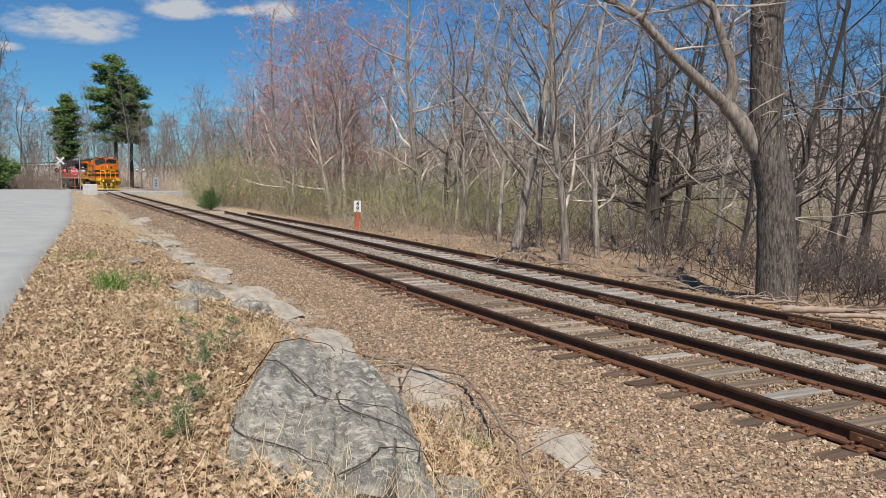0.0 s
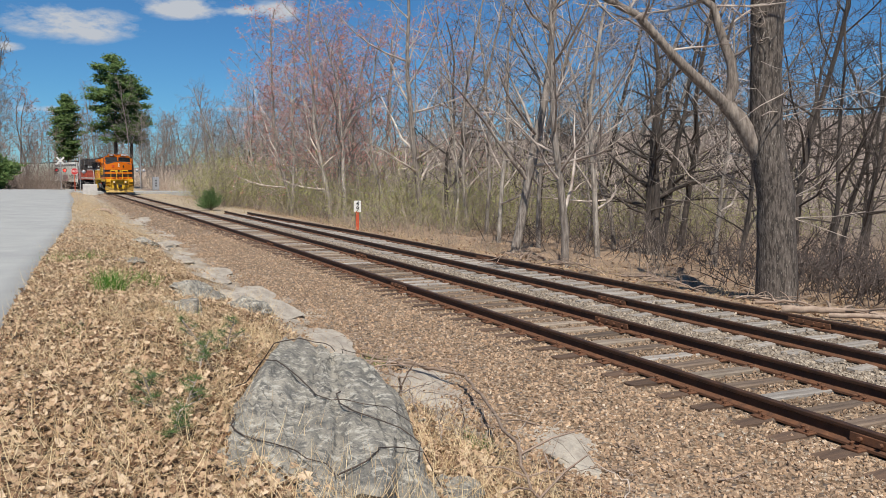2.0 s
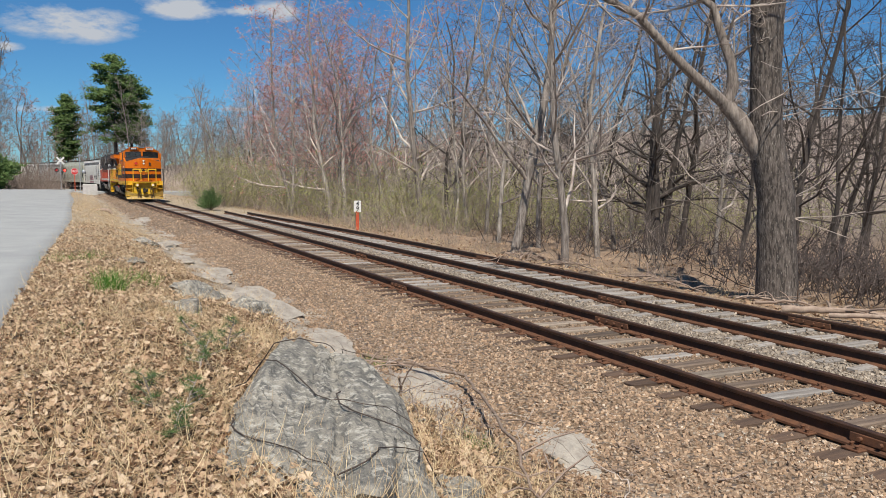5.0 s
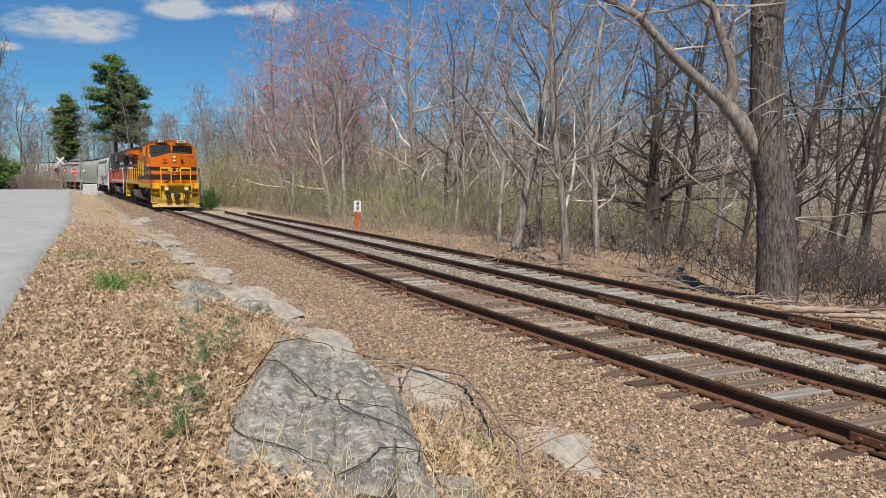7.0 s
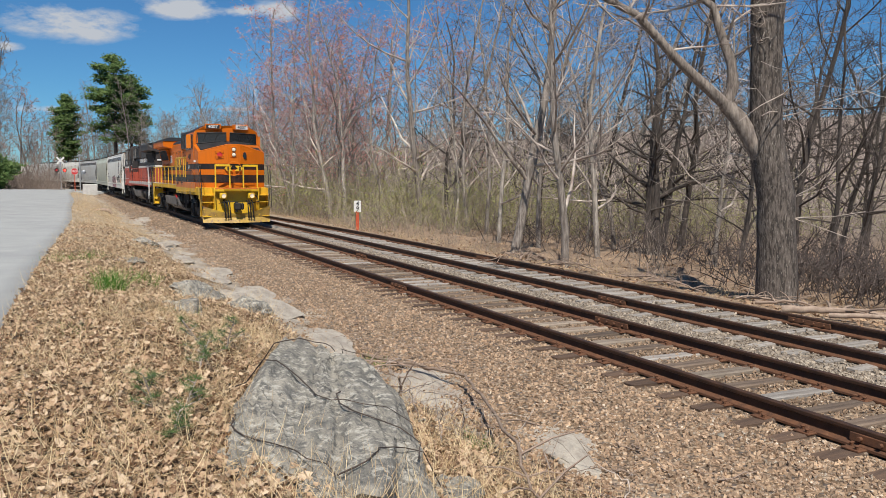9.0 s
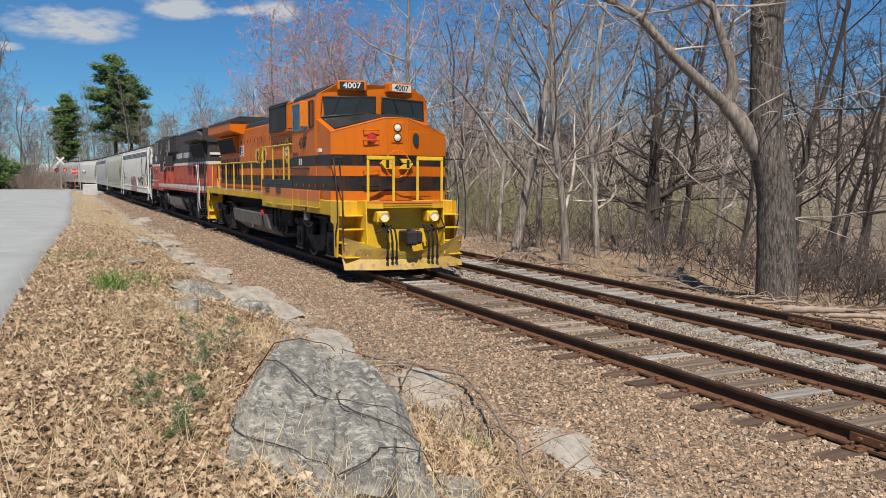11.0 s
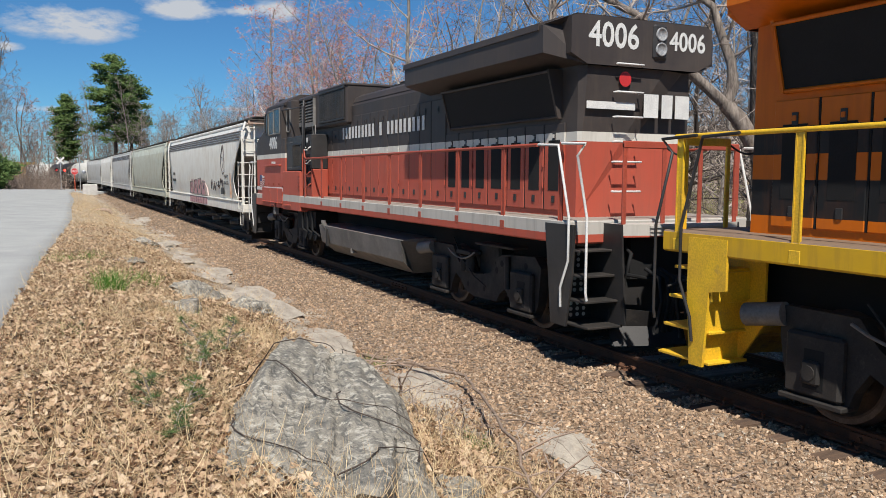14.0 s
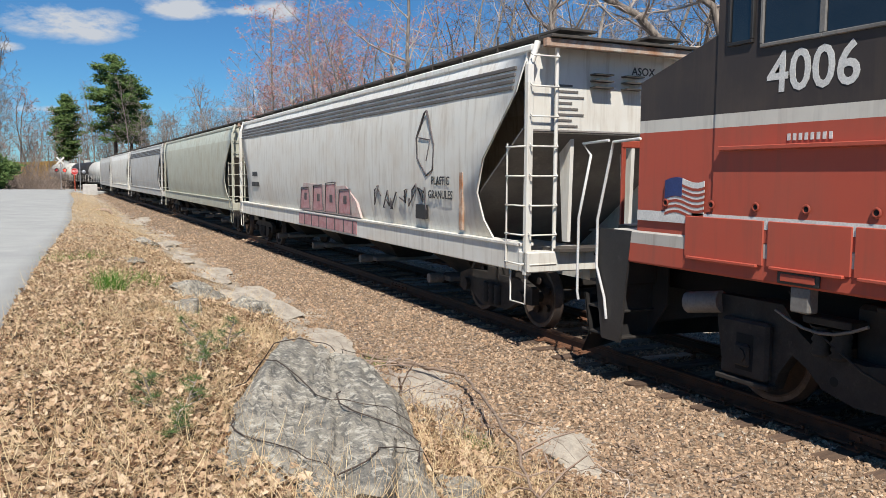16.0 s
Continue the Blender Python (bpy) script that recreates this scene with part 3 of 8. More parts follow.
M["tread"] = mat("worn_wheel_rim", (0.13, 0.11, 0.095), (0.08, 0.068, 0.06), 0.5, 0.5, scale=9)


def lettering(name, text, size, material, parent, m, stretch=1.0, label=""):
    """Raised lettering, 3 mm thick; m places it: x along the line, y up, z out of the face."""
    cu = bpy.data.curves.new(name, "FONT")
    cu.body, cu.size, cu.extrude = text, size, 0.0015
    cu.align_x, cu.align_y, cu.resolution_u = "CENTER", "CENTER", 3
    cu.offset = size * 0.016
    ob = bpy.data.objects.new(name, cu)
    me = bpy.data.meshes.new_from_object(ob)
    bpy.data.objects.remove(ob)
    me.transform(m @ Matrix.Diagonal((stretch, 1, 1, 1)))
    me.materials.append(material)
    return part(name, me, None, parent, label)


def on_side(side, y, z, x, local_flip=False):
    """A frame on a vehicle's side: side -1 faces -x, +1 faces +x; text reads along the side."""
    if side < 0:
        r = Matrix(((0, 0, -1), (-1, 0, 0), (0, 1, 0))).to_4x4()
    else:
        r = Matrix(((0, 0, 1), (1, 0, 0), (0, 1, 0))).to_4x4()
    return Matrix.Translation((side * x, y, z)) @ r


def on_front(x, y, z, turn=0.0, back=False):
    """A frame on a face that looks to -y (or +y)."""
    r = Matrix(((1, 0, 0), (0, 0, -1), (0, 1, 0))).to_4x4()
    if back:
        r = Matrix(((-1, 0, 0), (0, 0, 1), (0, 1, 0))).to_4x4()
    return Matrix.Translation((x, y, z)) @ Matrix.Rotation(turn, 4, "Z") @ r


def loft(shape, rings, caps=True, smooth=False):
    """Skins rings of equal count, each a list of (x, y, z)."""
    n = len(rings[0])
    vs = [p for r in rings for p in r]
    fs = [(j * n + i, j * n + (i + 1) % n, (j + 1) * n + (i + 1) % n, (j + 1) * n + i) for j in range(len(rings) - 1) for i in range(n)]
    shape.add(vs, fs, smooth)
    if caps:
        shape.add(rings[0], [tuple(range(n - 1, -1, -1))])
        shape.add(rings[-1], [tuple(range(n))])
    return shape


def slab(shape, quad, thick):
    """A flat plate on four corners, thickened against its normal."""
    q = [Vector(p) for p in quad]
    nrm = (q[1] - q[0]).cross(q[3] - q[0]).normalized() * thick
    return shape.add([*q, *(p - nrm for p in q)], [(0, 1, 2, 3), (7, 6, 5, 4), (0, 4, 5, 1), (1, 5, 6, 2), (2, 6, 7, 3), (3, 7, 4, 0)])


def wheelset(parent, y, r, gauge_half=0.7525):
    hub = new("wheelset")
    hub.parent = parent
    hub.location = (0, y, r)
    for side in (-1, 1):
        x = side * gauge_half
        w = Shape()
        w.lathe([(0.001, side * 0.02), (0.11, side * 0.02), (0.13, side * -0.03), (r * 0.8, side * -0.01), (r * 0.86, side * 0.045), (r * 0.97, side * 0.055)], 0, 28, (x, 0, 0))
        w.lathe([(0.001, -side * 0.06), (r * 0.8, -side * 0.05), (r + 0.028, -side * 0.075), (r + 0.028, -side * 0.045), (r, -side * 0.035), (r - 0.004, side * 0.055), (r * 0.86, side * 0.055)], 0, 28, (x, 0, 0))
        # lightening holes, so that the turning shows
        for k in range(5):
            a = 2 * math.pi * k / 5
            w.tube([(x + side * 0.002, math.cos(a) * r * 0.5, math.sin(a) * r * 0.5), (x + side * 0.035, math.cos(a) * r * 0.5, math.sin(a) * r * 0.5)], 0.055, 8)
        wh = part("wheel", w, M["wheel"], hub)
        rim = Shape().lathe([(r * 0.9, side * 0.0565), (r * 0.995, side * 0.0565)], 0, 28, (x, 0, 0))
        part("rim", rim, M["tread"], hub)
    part("axle", Shape().tube([(-1.05, 0, 0), (1.05, 0, 0)], 0.085, 12), M["truck"], hub)
    return hub


def loco_truck(parent, yc, k):
    """A two-axle truck: cast side frames with a dipped belly, pedestals, springs, brake gear. k: the way its arched end points. Returns its wheelsets."""
    def span(y0, y1):
        return sorted((yc + k * y0, yc + k * y1))
    out = [(-1.80, 1.06), (-1.80, 0.78), (-1.70, 0.25), (-1.06, 0.22), (-1.00, 0.40), (-0.86, 0.60), (-0.70, 0.52), (-0.52, 0.36), (-0.2, 0.28), (0.55, 0.30), (0.66, 0.44), (0.80, 0.52), (0.92, 0.44), (1.02, 0.22),
           (1.62, 0.20), (1.76, 0.40), (1.82, 0.95), (1.66, 1.10), (0.74, 1.05), (0.50, 0.95), (0.34, 0.72), (-0.1, 0.66), (-0.6, 0.70), (-0.80, 0.84), (-0.98, 1.06)]
    for side in (-1, 1):
        s = Shape()
        s.prism([(yc + k * y, z) for y, z in out], *sorted((side * 0.98, side * 1.12)), 0)
        frame_ = part("truck_frame", s, M["truck"], parent)
        # flat discs, the shade inside each hole put into their colour
        for y, z, r in ((0.72, 0.91, 0.052), (0.56, 0.79, 0.052), (-0.40, 0.46, 0.045), (0.16, 0.45, 0.045), (1.42, 0.94, 0.05), (1.2, 0.46, 0.06), (0.52, 0.9, 0.025)):
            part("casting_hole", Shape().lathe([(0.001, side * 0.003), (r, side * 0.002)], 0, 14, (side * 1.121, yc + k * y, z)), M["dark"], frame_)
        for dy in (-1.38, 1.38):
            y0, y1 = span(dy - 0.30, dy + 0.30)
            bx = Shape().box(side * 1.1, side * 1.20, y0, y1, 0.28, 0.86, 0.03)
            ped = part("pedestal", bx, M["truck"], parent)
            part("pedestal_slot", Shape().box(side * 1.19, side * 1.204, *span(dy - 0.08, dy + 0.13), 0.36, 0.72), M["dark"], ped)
            bx = Shape().box(side * 1.14, side * 1.235, *span(dy - 0.09, dy + 0.10), 0.40, 0.62, 0.02)
            bx.tube([(side * 1.2, yc + k * dy, 0.51), (side * 1.25, yc + k * dy, 0.51)], 0.07, 10)
            part("axle_box", bx, M["truck"], ped)
            part("pedestal_tie", Shape().box(side * 1.06, side * 1.22, y0 - 0.04, y1 + 0.04, 0.22, 0.27, 0.01), M["truck"], ped)
        for dy in (-0.56, -0.36):
            coil = [(0.075 + 0.02 * (i % 2), 0.66 + i * 0.03) for i in range(10)]
            part("bolster_spring", Shape().lathe(coil, 2, 10, (side * 1.1, yc + k * dy, 0)), M["truck"], parent)
        part("spring_cap", Shape().box(side * 0.98, side * 1.2, *span(-0.7, -0.2), 0.95, 1.02, 0.01), M["truck"], parent)
        br = Shape()
        br.tube([(side * 1.12, yc - k * 1.75, 0.98), (side * 1.2, yc - k * 2.15, 0.92)], 0.115, 12)
        part("brake_cylinder", br, M["tank_grey"], parent)
        part("damper", Shape().tube([(side * 1.17, yc + k * 0.95, 1.04), (side * 1.17, yc + k * 0.98, 0.55)], 0.045, 8), M["truck"], parent)
        part("sand_pipe", Shape().tube([(side * 1.14, yc - k * 0.9, 1.2), (side * 1.16, yc - k * 0.6, 0.9), (side * 1.17, yc - k * 0.1, 0.62), (side * 1.17, yc + k * 0.3, 0.5)], 0.012, 5), M["truck"], parent)
        part("safety_link", Shape().tube([(side * 1.2, yc - k * 1.0 + k * 0.16 * i, 1.1 - 0.22 * math.sin(math.pi * (i + 1) / 8)) for i in range(7)], 0.016, 5), M["tank_grey"], parent)
        part("bolster_bracket", Shape().box(side * 0.98, side * 1.24, *span(0.05, 1.25), 1.16, 1.20, 0.01), M["truck"], parent)
    bol = Shape().box(-0.95, 0.95, yc - 0.35, yc + 0.35, 0.5, 1.15, 0.04)
    part("bolster", bol, M["truck"], parent)
    return [wheelset(parent, yc + d, 0.51) for d in (-1.38, 1.38)]


def stepwell(parent, y, way, side, sheet, tread, rail):
    """Corner steps at one end of the deck: side sheet, four treads, perforated risers, a bent hand rail. way: -1 towards -y."""
    x0, x1 = side * 1.506, side * 0.95
    sh = Shape()
    out = [(y - way * 0.60, 1.65), (y + way * 0.06, 1.65), (y + way * 0.02, 1.0), (y - way * 0.10, 0.36), (y - way * 0.44, 0.36), (y - way * 0.50, 0.9)]
    if sheet is not M["black"]:
        out = [(y - way * 0.62, 1.65), (y - way * 0.10, 1.65), (y - way * 0.10, 1.1), (y - way * 0.16, 0.36), (y - way * 0.34, 0.36), (y - way * 0.40, 1.12), (y - way * 0.62, 1.16)]
    sh.prism(out, *sorted((x0, x0 - side * 0.03)), 0)
    sh.prism([(y - way * 0.62, 1.66), (y + way * 0.30, 1.66), (y + way * 0.42, 0.42), (y - way * 0.3, 0.36), (y - way * 0.62, 0.8)], *sorted((x1, x1 + side * 0.03)), 0)
    part("step_side", sh, sheet, parent)
    for i in range(4):
        z = 0.38 + i * 0.31
        d = 0.07 * i
        t = Shape()
        t.box(x0 - side * 0.034, x1, y - way * 0.40, y + way * (0.34 - d), z, z + 0.03, 0.006)
        part("step", t, tread, parent)
        if i < 3:
            r = Shape().box(x0 + side * -0.02, x1, y - way * (0.29 + d), y - way * (0.27 + d), z + 0.03, z + 0.31)
            riser = part("riser", r, sheet, parent)
            # hole shade as near-black discs on yellow risers, white discs on black ones
            for a in range(4 if i == 0 or sheet is M["black"] else 0):
                for b in range(3):
                    h = Shape().tube([(x0 - side * (0.1 + a * 0.1), y - way * (0.269 + d), z + 0.09 + b * 0.075), (x0 - side * (0.1 + a * 0.1), y - way * (0.264 + d), z + 0.09 + b * 0.075)], 0.027, 8)
                    part("riser_hole", h, M["dark"] if sheet is not M["black"] else M["white"], riser)
    for dy, k in ((-0.02, 0), (0.36, 1)):
        hr = Shape()
        yy = y + way * dy
        hr.tube([(x0 + side * 0.03, y - way * (0.75 - 0.55 * k), 2.66), (x0 + side * 0.03, yy - way * (0.26 - 0.2 * k), 2.64), (x0 + side * 0.03, yy - way * 0.22, 2.5), (x0 + side * 0.03, yy, 1.75), (x0 + side * 0.03, yy, 1.2),
                 (x0 + side * 0.03, yy - way * 0.16 * (1 - k), 0.85), (x0 + side * 0.01, yy - way * 0.18 * (1 - k), 0.6 + 0.15 * k)], 0.017, 8)
        part("step_handrail", hr, rail, parent)


def coupler(parent, y, way):
    c = Shape()
    c.box(-0.14, 0.14, y - way * 0.75, y - way * 0.2, 0.72, 0.98, 0.03)
    c.box(-0.2, 0.06, y - way * 0.26, y, 0.68, 1.02, 0.05)
    c.box(0.06, 0.2, y - way * 0.26, y - way * 0.08, 0.70, 1.0, 0.05)
    c.tube([(-0.13, y - way * 0.12, 0.62), (-0.13, y - way * 0.12, 1.06)], 0.06, 10)
    c.tube([(0.2, y - way * 0.3, 1.03), (-0.5, y - way * 0.34, 1.06), (-0.85, y - way * 0.32, 0.98)], 0.016, 6)
    part("coupler", c, M["truck"], parent)
    for x in (-0.62, -0.5, -0.4, 0.4, 0.5, 0.62):
        h = Shape()
        h.tube([(x, y - way * 0.55, 1.1), (x, y - way * 0.3, 1.02), (x + 0.01, y - way * 0.22, 0.75), (x + 0.03, y - way * 0.28, 0.42)], 0.024, 7)
        h.tube([(x + 0.03, y - way * 0.28, 0.42), (x + 0.035, y - way * 0.29, 0.34)], 0.036, 7)
        part("air_hose", h, M["dark"], parent)


def grab(parent, c, wide, out, material, vertical=False):
    """A grab iron at c; out: the way it stands off."""
    c, out = Vector(c), Vector(out)
    along = Vector((0, 0, 1)) if vertical else out.cross(Vector((0, 0, 1))).normalized()
    g = Shape().tube([c - along * wide / 2, c - along * wide / 2 + out, c + along * wide / 2 + out, c + along * wide / 2], 0.014, 6)
    part("grab_iron", g, material, parent)


def letter_bars(parent, text, y0, y1, z, h, side, x, material, name="lettering_bar"):
    """A company name as plain bars, one a letter."""
    n = len(text)
    pitch = (y1 - y0) / n
    for i, ch in enumerate(text):
        if ch != " ":
            c = y0 + pitch * (i + 0.5)
            part(name, Shape().box(side * x, side * (x + 0.004), c - pitch * 0.27, c + pitch * 0.27, z - h / 2, z + h / 2), material, parent)


def locomotive(kind):
    """A wide-nosed four-axle diesel, nose towards -y, coupler faces at y = 1.0 and 20.7."""
    one = kind == 1
    body, skirt, top = (M["l1_body"], M["l1_skirt"], M["l1_top"]) if one else (M["l2_body"], M["l2_skirt"], M["l2_top"])
    rail = M["yellow"] if one else M["red"]
    end_rail = M["black"] if one else M["white"]
    sheet = M["yellow"] if one else M["black"]
    g = thing("locomotive", "orange, black and yellow diesel locomotive with lit headlights on the track" if one else
              "dark brown and red diesel locomotive with white stripe on the track", "locomotive", group="locomotives at the head of the train")
    # frame and walkway
    fr = Shape()
    mid = 9.45 if one else 7.65
    fr.box(-1.5, 1.5, mid, 20.0, 1.48 if one else 1.40, 1.70, 0.02)
    fr.box(-1.5, 1.5, 2.2, mid, 1.30, 1.66, 0.02)
    part("deck", fr, M["l1_deck"] if one else M["l2_deck"], g, "yellow-edged walkway" if one else "red walkway with pale edge")
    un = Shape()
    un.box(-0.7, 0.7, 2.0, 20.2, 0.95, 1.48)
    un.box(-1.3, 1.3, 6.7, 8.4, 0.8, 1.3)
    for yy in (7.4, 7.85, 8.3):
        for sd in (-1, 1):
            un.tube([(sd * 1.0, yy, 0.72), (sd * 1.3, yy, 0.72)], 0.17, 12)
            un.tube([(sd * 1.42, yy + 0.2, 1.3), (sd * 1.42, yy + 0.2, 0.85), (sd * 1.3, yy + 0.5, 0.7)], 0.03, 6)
    # shade under the deck is put into the underframe's colour
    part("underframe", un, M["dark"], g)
    # fuel tank, with bent lower sides
    tk = Shape()
    prof = [(-0.95, 0.33), (0.95, 0.33), (1.38, 0.62), (1.45, 1.03), (1.1, 1.06), (-1.1, 1.06), (-1.45, 1.03), (-1.38, 0.62)]
    loft(tk, [[(x, 8.93 + (0.26 if z > 0.6 else 0), z) for x, z in prof], [(x, 13.9 + (0.5 if z > 0.6 else 0), z) for x, z in prof]])
    fuel = part("fuel_tank", tk, M["tank_grey"], g, "dusty grey fuel tank")
    for sd in (-1, 1):
        part("filler_cap", Shape().tube([(sd * 1.40, 9.62, 0.98), (sd * 1.47, 9.62, 1.1), (sd * 1.47, 9.62, 1.16)], 0.06, 10), M["redsign"] if one else M["tank_grey"], fuel)
        part("tank_gauge", Shape().box(sd * 1.40, sd * 1.45, 9.72, 9.86, 0.55, 0.98, 0.01), M["truck"], fuel)
        part("tank_seam", Shape().box(sd * 1.20, sd * 1.405, 11.4, 11.43, 0.52, 0.64), M["tank_grey"], fuel)
    wheels = loco_truck(g, 4.95, -1) + loco_truck(g, 16.95, -1) if one else loco_truck(g, 5.3, 1) + loco_truck(g, 16.95, 1)
    # cab
    ring = [(-1.5, 1.66), (-1.5, 3.98), (-1.40, 4.24), (-0.95, 4.49), (0.95, 4.49), (1.40, 4.24), (1.5, 3.98), (1.5, 1.66)]
    cb = Shape()
    front = [(x, 3.75 - 0.40 * (1 - abs(x) / 1.5) - (0.05 if z > 4 else 0), z) for x, z in ring]
    loft(cb, [[(x, 5.9 if one else 5.78, z) for x, z in reversed(ring)], list(reversed(front))])
    part("cab", cb, body, g)
    roof = Shape()
    rr = [(-1.43, 4.20), (-1.42, 4.26), (-0.95, 4.515), (0.95, 4.515), (1.42, 4.26), (1.43, 4.20)]
    loft(roof, [[(x, 5.95 if one else 5.82, z) for x, z in reversed(rr)], [(x, 3.95, z) for x, z in reversed(rr)]])
    part("cab_roof", roof, top if not one else M["l1_top"], g)
    # nose: a broad vee with a flat middle, its top falling away to the sides and forward
    front_top = [(-1.48, 2.62, 3.26), (-0.28, 2.16, 3.60), (0.28, 2.16, 3.60), (1.48, 2.62, 3.26)]
    back_top = [(-1.48, 3.79, 3.62), (-0.28, 3.50, 3.77), (0.28, 3.50, 3.77), (1.48, 3.79, 3.62)]
    ns = Shape()
    ns.add([(x, y, 1.66) for x, y, z in front_top] + front_top + back_top + [(x, y, 1.66) for x, y, z in back_top],
           [(0, 1, 5, 4), (1, 2, 6, 5), (2, 3, 7, 6), (4, 5, 9, 8), (5, 6, 10, 9), (6, 7, 11, 10), (0, 4, 8, 12), (3, 15, 11, 7), (3, 2, 1, 0, 12, 13, 14, 15)])
    part("nose", ns, body, g)
    part("nose_brow", Shape().tube([Vector(p) + Vector((0, 0.012, -0.012)) for p in front_top], 0.02, 8), body, g)
    ag = Shape()
    for i, (u0, u1) in enumerate(((0.10, 1.0), (0.0, 1.0), (0.0, 0.90))):
        fa, fb, ba, bb = (Vector(p) for p in (front_top[i], front_top[i + 1], back_top[i], back_top[i + 1]))
        q = [fa.lerp(fb, u0).lerp(ba.lerp(bb, u0), 0.10), fa.lerp(fb, u1).lerp(ba.lerp(bb, u1), 0.10), ba.lerp(bb, u1), ba.lerp(bb, u0)]
        slab(ag, [p + Vector((0, 0, 0.014)) for p in q], 0.02)
    part("antiglare_panel", ag, M["black"], g, "dull black panel below the windscreens")
    # windscreens and side windows
    for sd in (-1, 1):
        def scr(u, z, o):
            x = sd * u
            return Vector((x, 3.75 - 0.40 * (1 - u / 1.5) - 0.012 - o - (0.02 if z > 4 else 0), z))
        q = [scr(1.38, 3.66, 0), scr(0.08, 3.79, 0), scr(0.08, 4.17, 0), scr(1.34, 4.14, 0)]
        if sd > 0:
            q = [q[1], q[0], q[3], q[2]]
        w = part("windscreen", slab(Shape(), q, 0.02), M["glass"], g)
        fs = Shape()
        fs.tube([*[p + Vector((0, -0.005, 0)) for p in q], q[0]], 0.022, 6)
        part("window_frame", fs, M["black"], w)
        for k in (0.45, 0.95):
            part("wiper", Shape().tube([scr(k, 4.13, 0.03), scr(k + 0.12, 3.8, 0.03)], 0.009, 5), M["black"], w)
        nbx = Shape()
        c = scr(0.65, 4.43, 0.01)
        mtx = Matrix.Translation(c) @ Matrix.Rotation(sd * math.atan(0.40 / 1.5), 4, "Z")
        k = Shape().box(-0.36, 0.36, -0.02, 0.25, -0.115, 0.13, 0.025)
        nbx.add([mtx @ Vector(p) for p in k.v], k.f)
        board = part("number_board", nbx, body if one else top, g)
        k = Shape().box(-0.30, 0.30, -0.026, -0.018, -0.085, 0.095)
        part("number_face", Shape().add([mtx @ Vector(p) for p in k.v], k.f), M["letter_black"] if sd < 0 or not one else M["white"], board)
        r = Matrix(((1, 0, 0), (0, 0, -1), (0, 1, 0))).to_4x4()
        lettering("number", "4007" if one else "4006", 0.2, M["white"] if sd < 0 or not one else M["letter_black"], board, mtx @ Matrix.Translation((0, -0.029, 0.0)) @ r, 1.1)
        for y0, y1, z0, z1, nm_ in ((5.1, 5.8, 3.42, 4.06, "side_window"), (4.35, 5.02, 3.42, 4.06, "side_window"), (3.93, 4.24, 3.46, 4.05, "corner_window")) if one else (
                (4.96, 5.62, 3.44, 4.10, "side_window"), (4.31, 4.90, 3.44, 4.08, "side_window"), (3.92, 4.16, 3.50, 4.04, "corner_window")):
            w = part(nm_, Shape().box(sd * 1.49, sd * 1.506, y0, y1, z0, z1), M["glass"], g)
            f = Shape()
            for a, b_, c0, c1 in ((y0 - 0.03, y1 + 0.03, z1, z1 + 0.035), (y0 - 0.03, y1 + 0.03, z0 - 0.035, z0), (y0 - 0.035, y0, z0, z1), (y1, y1 + 0.035, z0, z1)):
                f.box(sd * 1.49, sd * 1.525, a, b_, c0, c1, 0.006)
            part("window_frame", f, M["tank_grey"] if nm_ == "side_window" else M["black"], w)
        if one:
            part("sun_visor", Shape().box(sd * 1.5, sd * 1.72, 4.33, 4.37, 3.45, 4.08, 0.01), M["orange"], g)
            part("side_lamp", Shape().box(sd * 1.48, sd * 1.56, 3.27, 3.42, 2.79, 2.88, 0.012), M["white"], g)
        # hatches, lifting eyes and lower doors of the cab side
        for y0, y1 in ((3.4, 4.4), (4.45, 5.3), (5.33, 5.85)):
            hatch = part("hatch", Shape().box(sd * 1.495, sd * 1.516, y0, y1, 1.45, 1.86, 0.006), skirt if one else body, g)
            part("hatch_lip", Shape().box(sd * 1.5, sd * 1.545, y0 + 0.05, y1 - 0.05, 1.43, 1.46, 0.006), skirt, hatch)
        for yy in (3.1, 3.75, 4.3, 4.85, 5.5):
            eye = Shape().lathe([(0.022, 0.0), (0.034, 0.012), (0.046, 0.0)], 0, 12, (sd * 1.513, yy, 1.98))
            ring_ = part("lifting_eye", eye, M["orange"] if one else M["red"], g)
            part("eye_hole", Shape().lathe([(0.001, sd * 0.002), (0.03, sd * 0.001)], 0, 12, (sd * 1.514, yy, 1.98)), M["dark"], ring_)
        # black on the orange engine: blackish ledge top and its shadow in one colour
        part("cab_ledge", Shape().box(sd * 1.5, sd * 1.56, *((4.3, 5.85, 2.40, 2.44) if one else (3.85, 5.7, 2.50, 2.54)), 0.006), M["black"] if one else body, g)
        # jacking bracket under the cab
        pad = part("jacking_pad", Shape().box(sd * 1.36, sd * 1.49, 4.70, 4.90, 1.08, 1.31, 0.015), M["tank_grey"], g)
        part("pad_frame", Shape().box(sd * 1.495, sd * 1.522, 4.58, 5.02, 1.32, 1.43, 0.008), M["black"], pad)
        part("pad_plate", Shape().box(sd * 1.5, sd * 1.53, 4.62, 4.98, 1.345, 1.41, 0.006), skirt, pad)
        # raised equipment boxes and low walkway behind the cab
        bx = Shape().box(sd * 0.95, sd * 1.508, 5.91, mid + 0.02, 1.285, 2.12 if one else 2.35, 0.015)
        eq = part("equipment_box", bx, skirt, g)
        for y0 in (7.15, 8.5) if one else ():
            for i in range(4):
                part("louvre", Shape().box(sd * 1.505, sd * 1.53, y0, y0 + 0.5, 1.74 + i * 0.075, 1.775 + i * 0.075, 0.004), M["black"], eq)
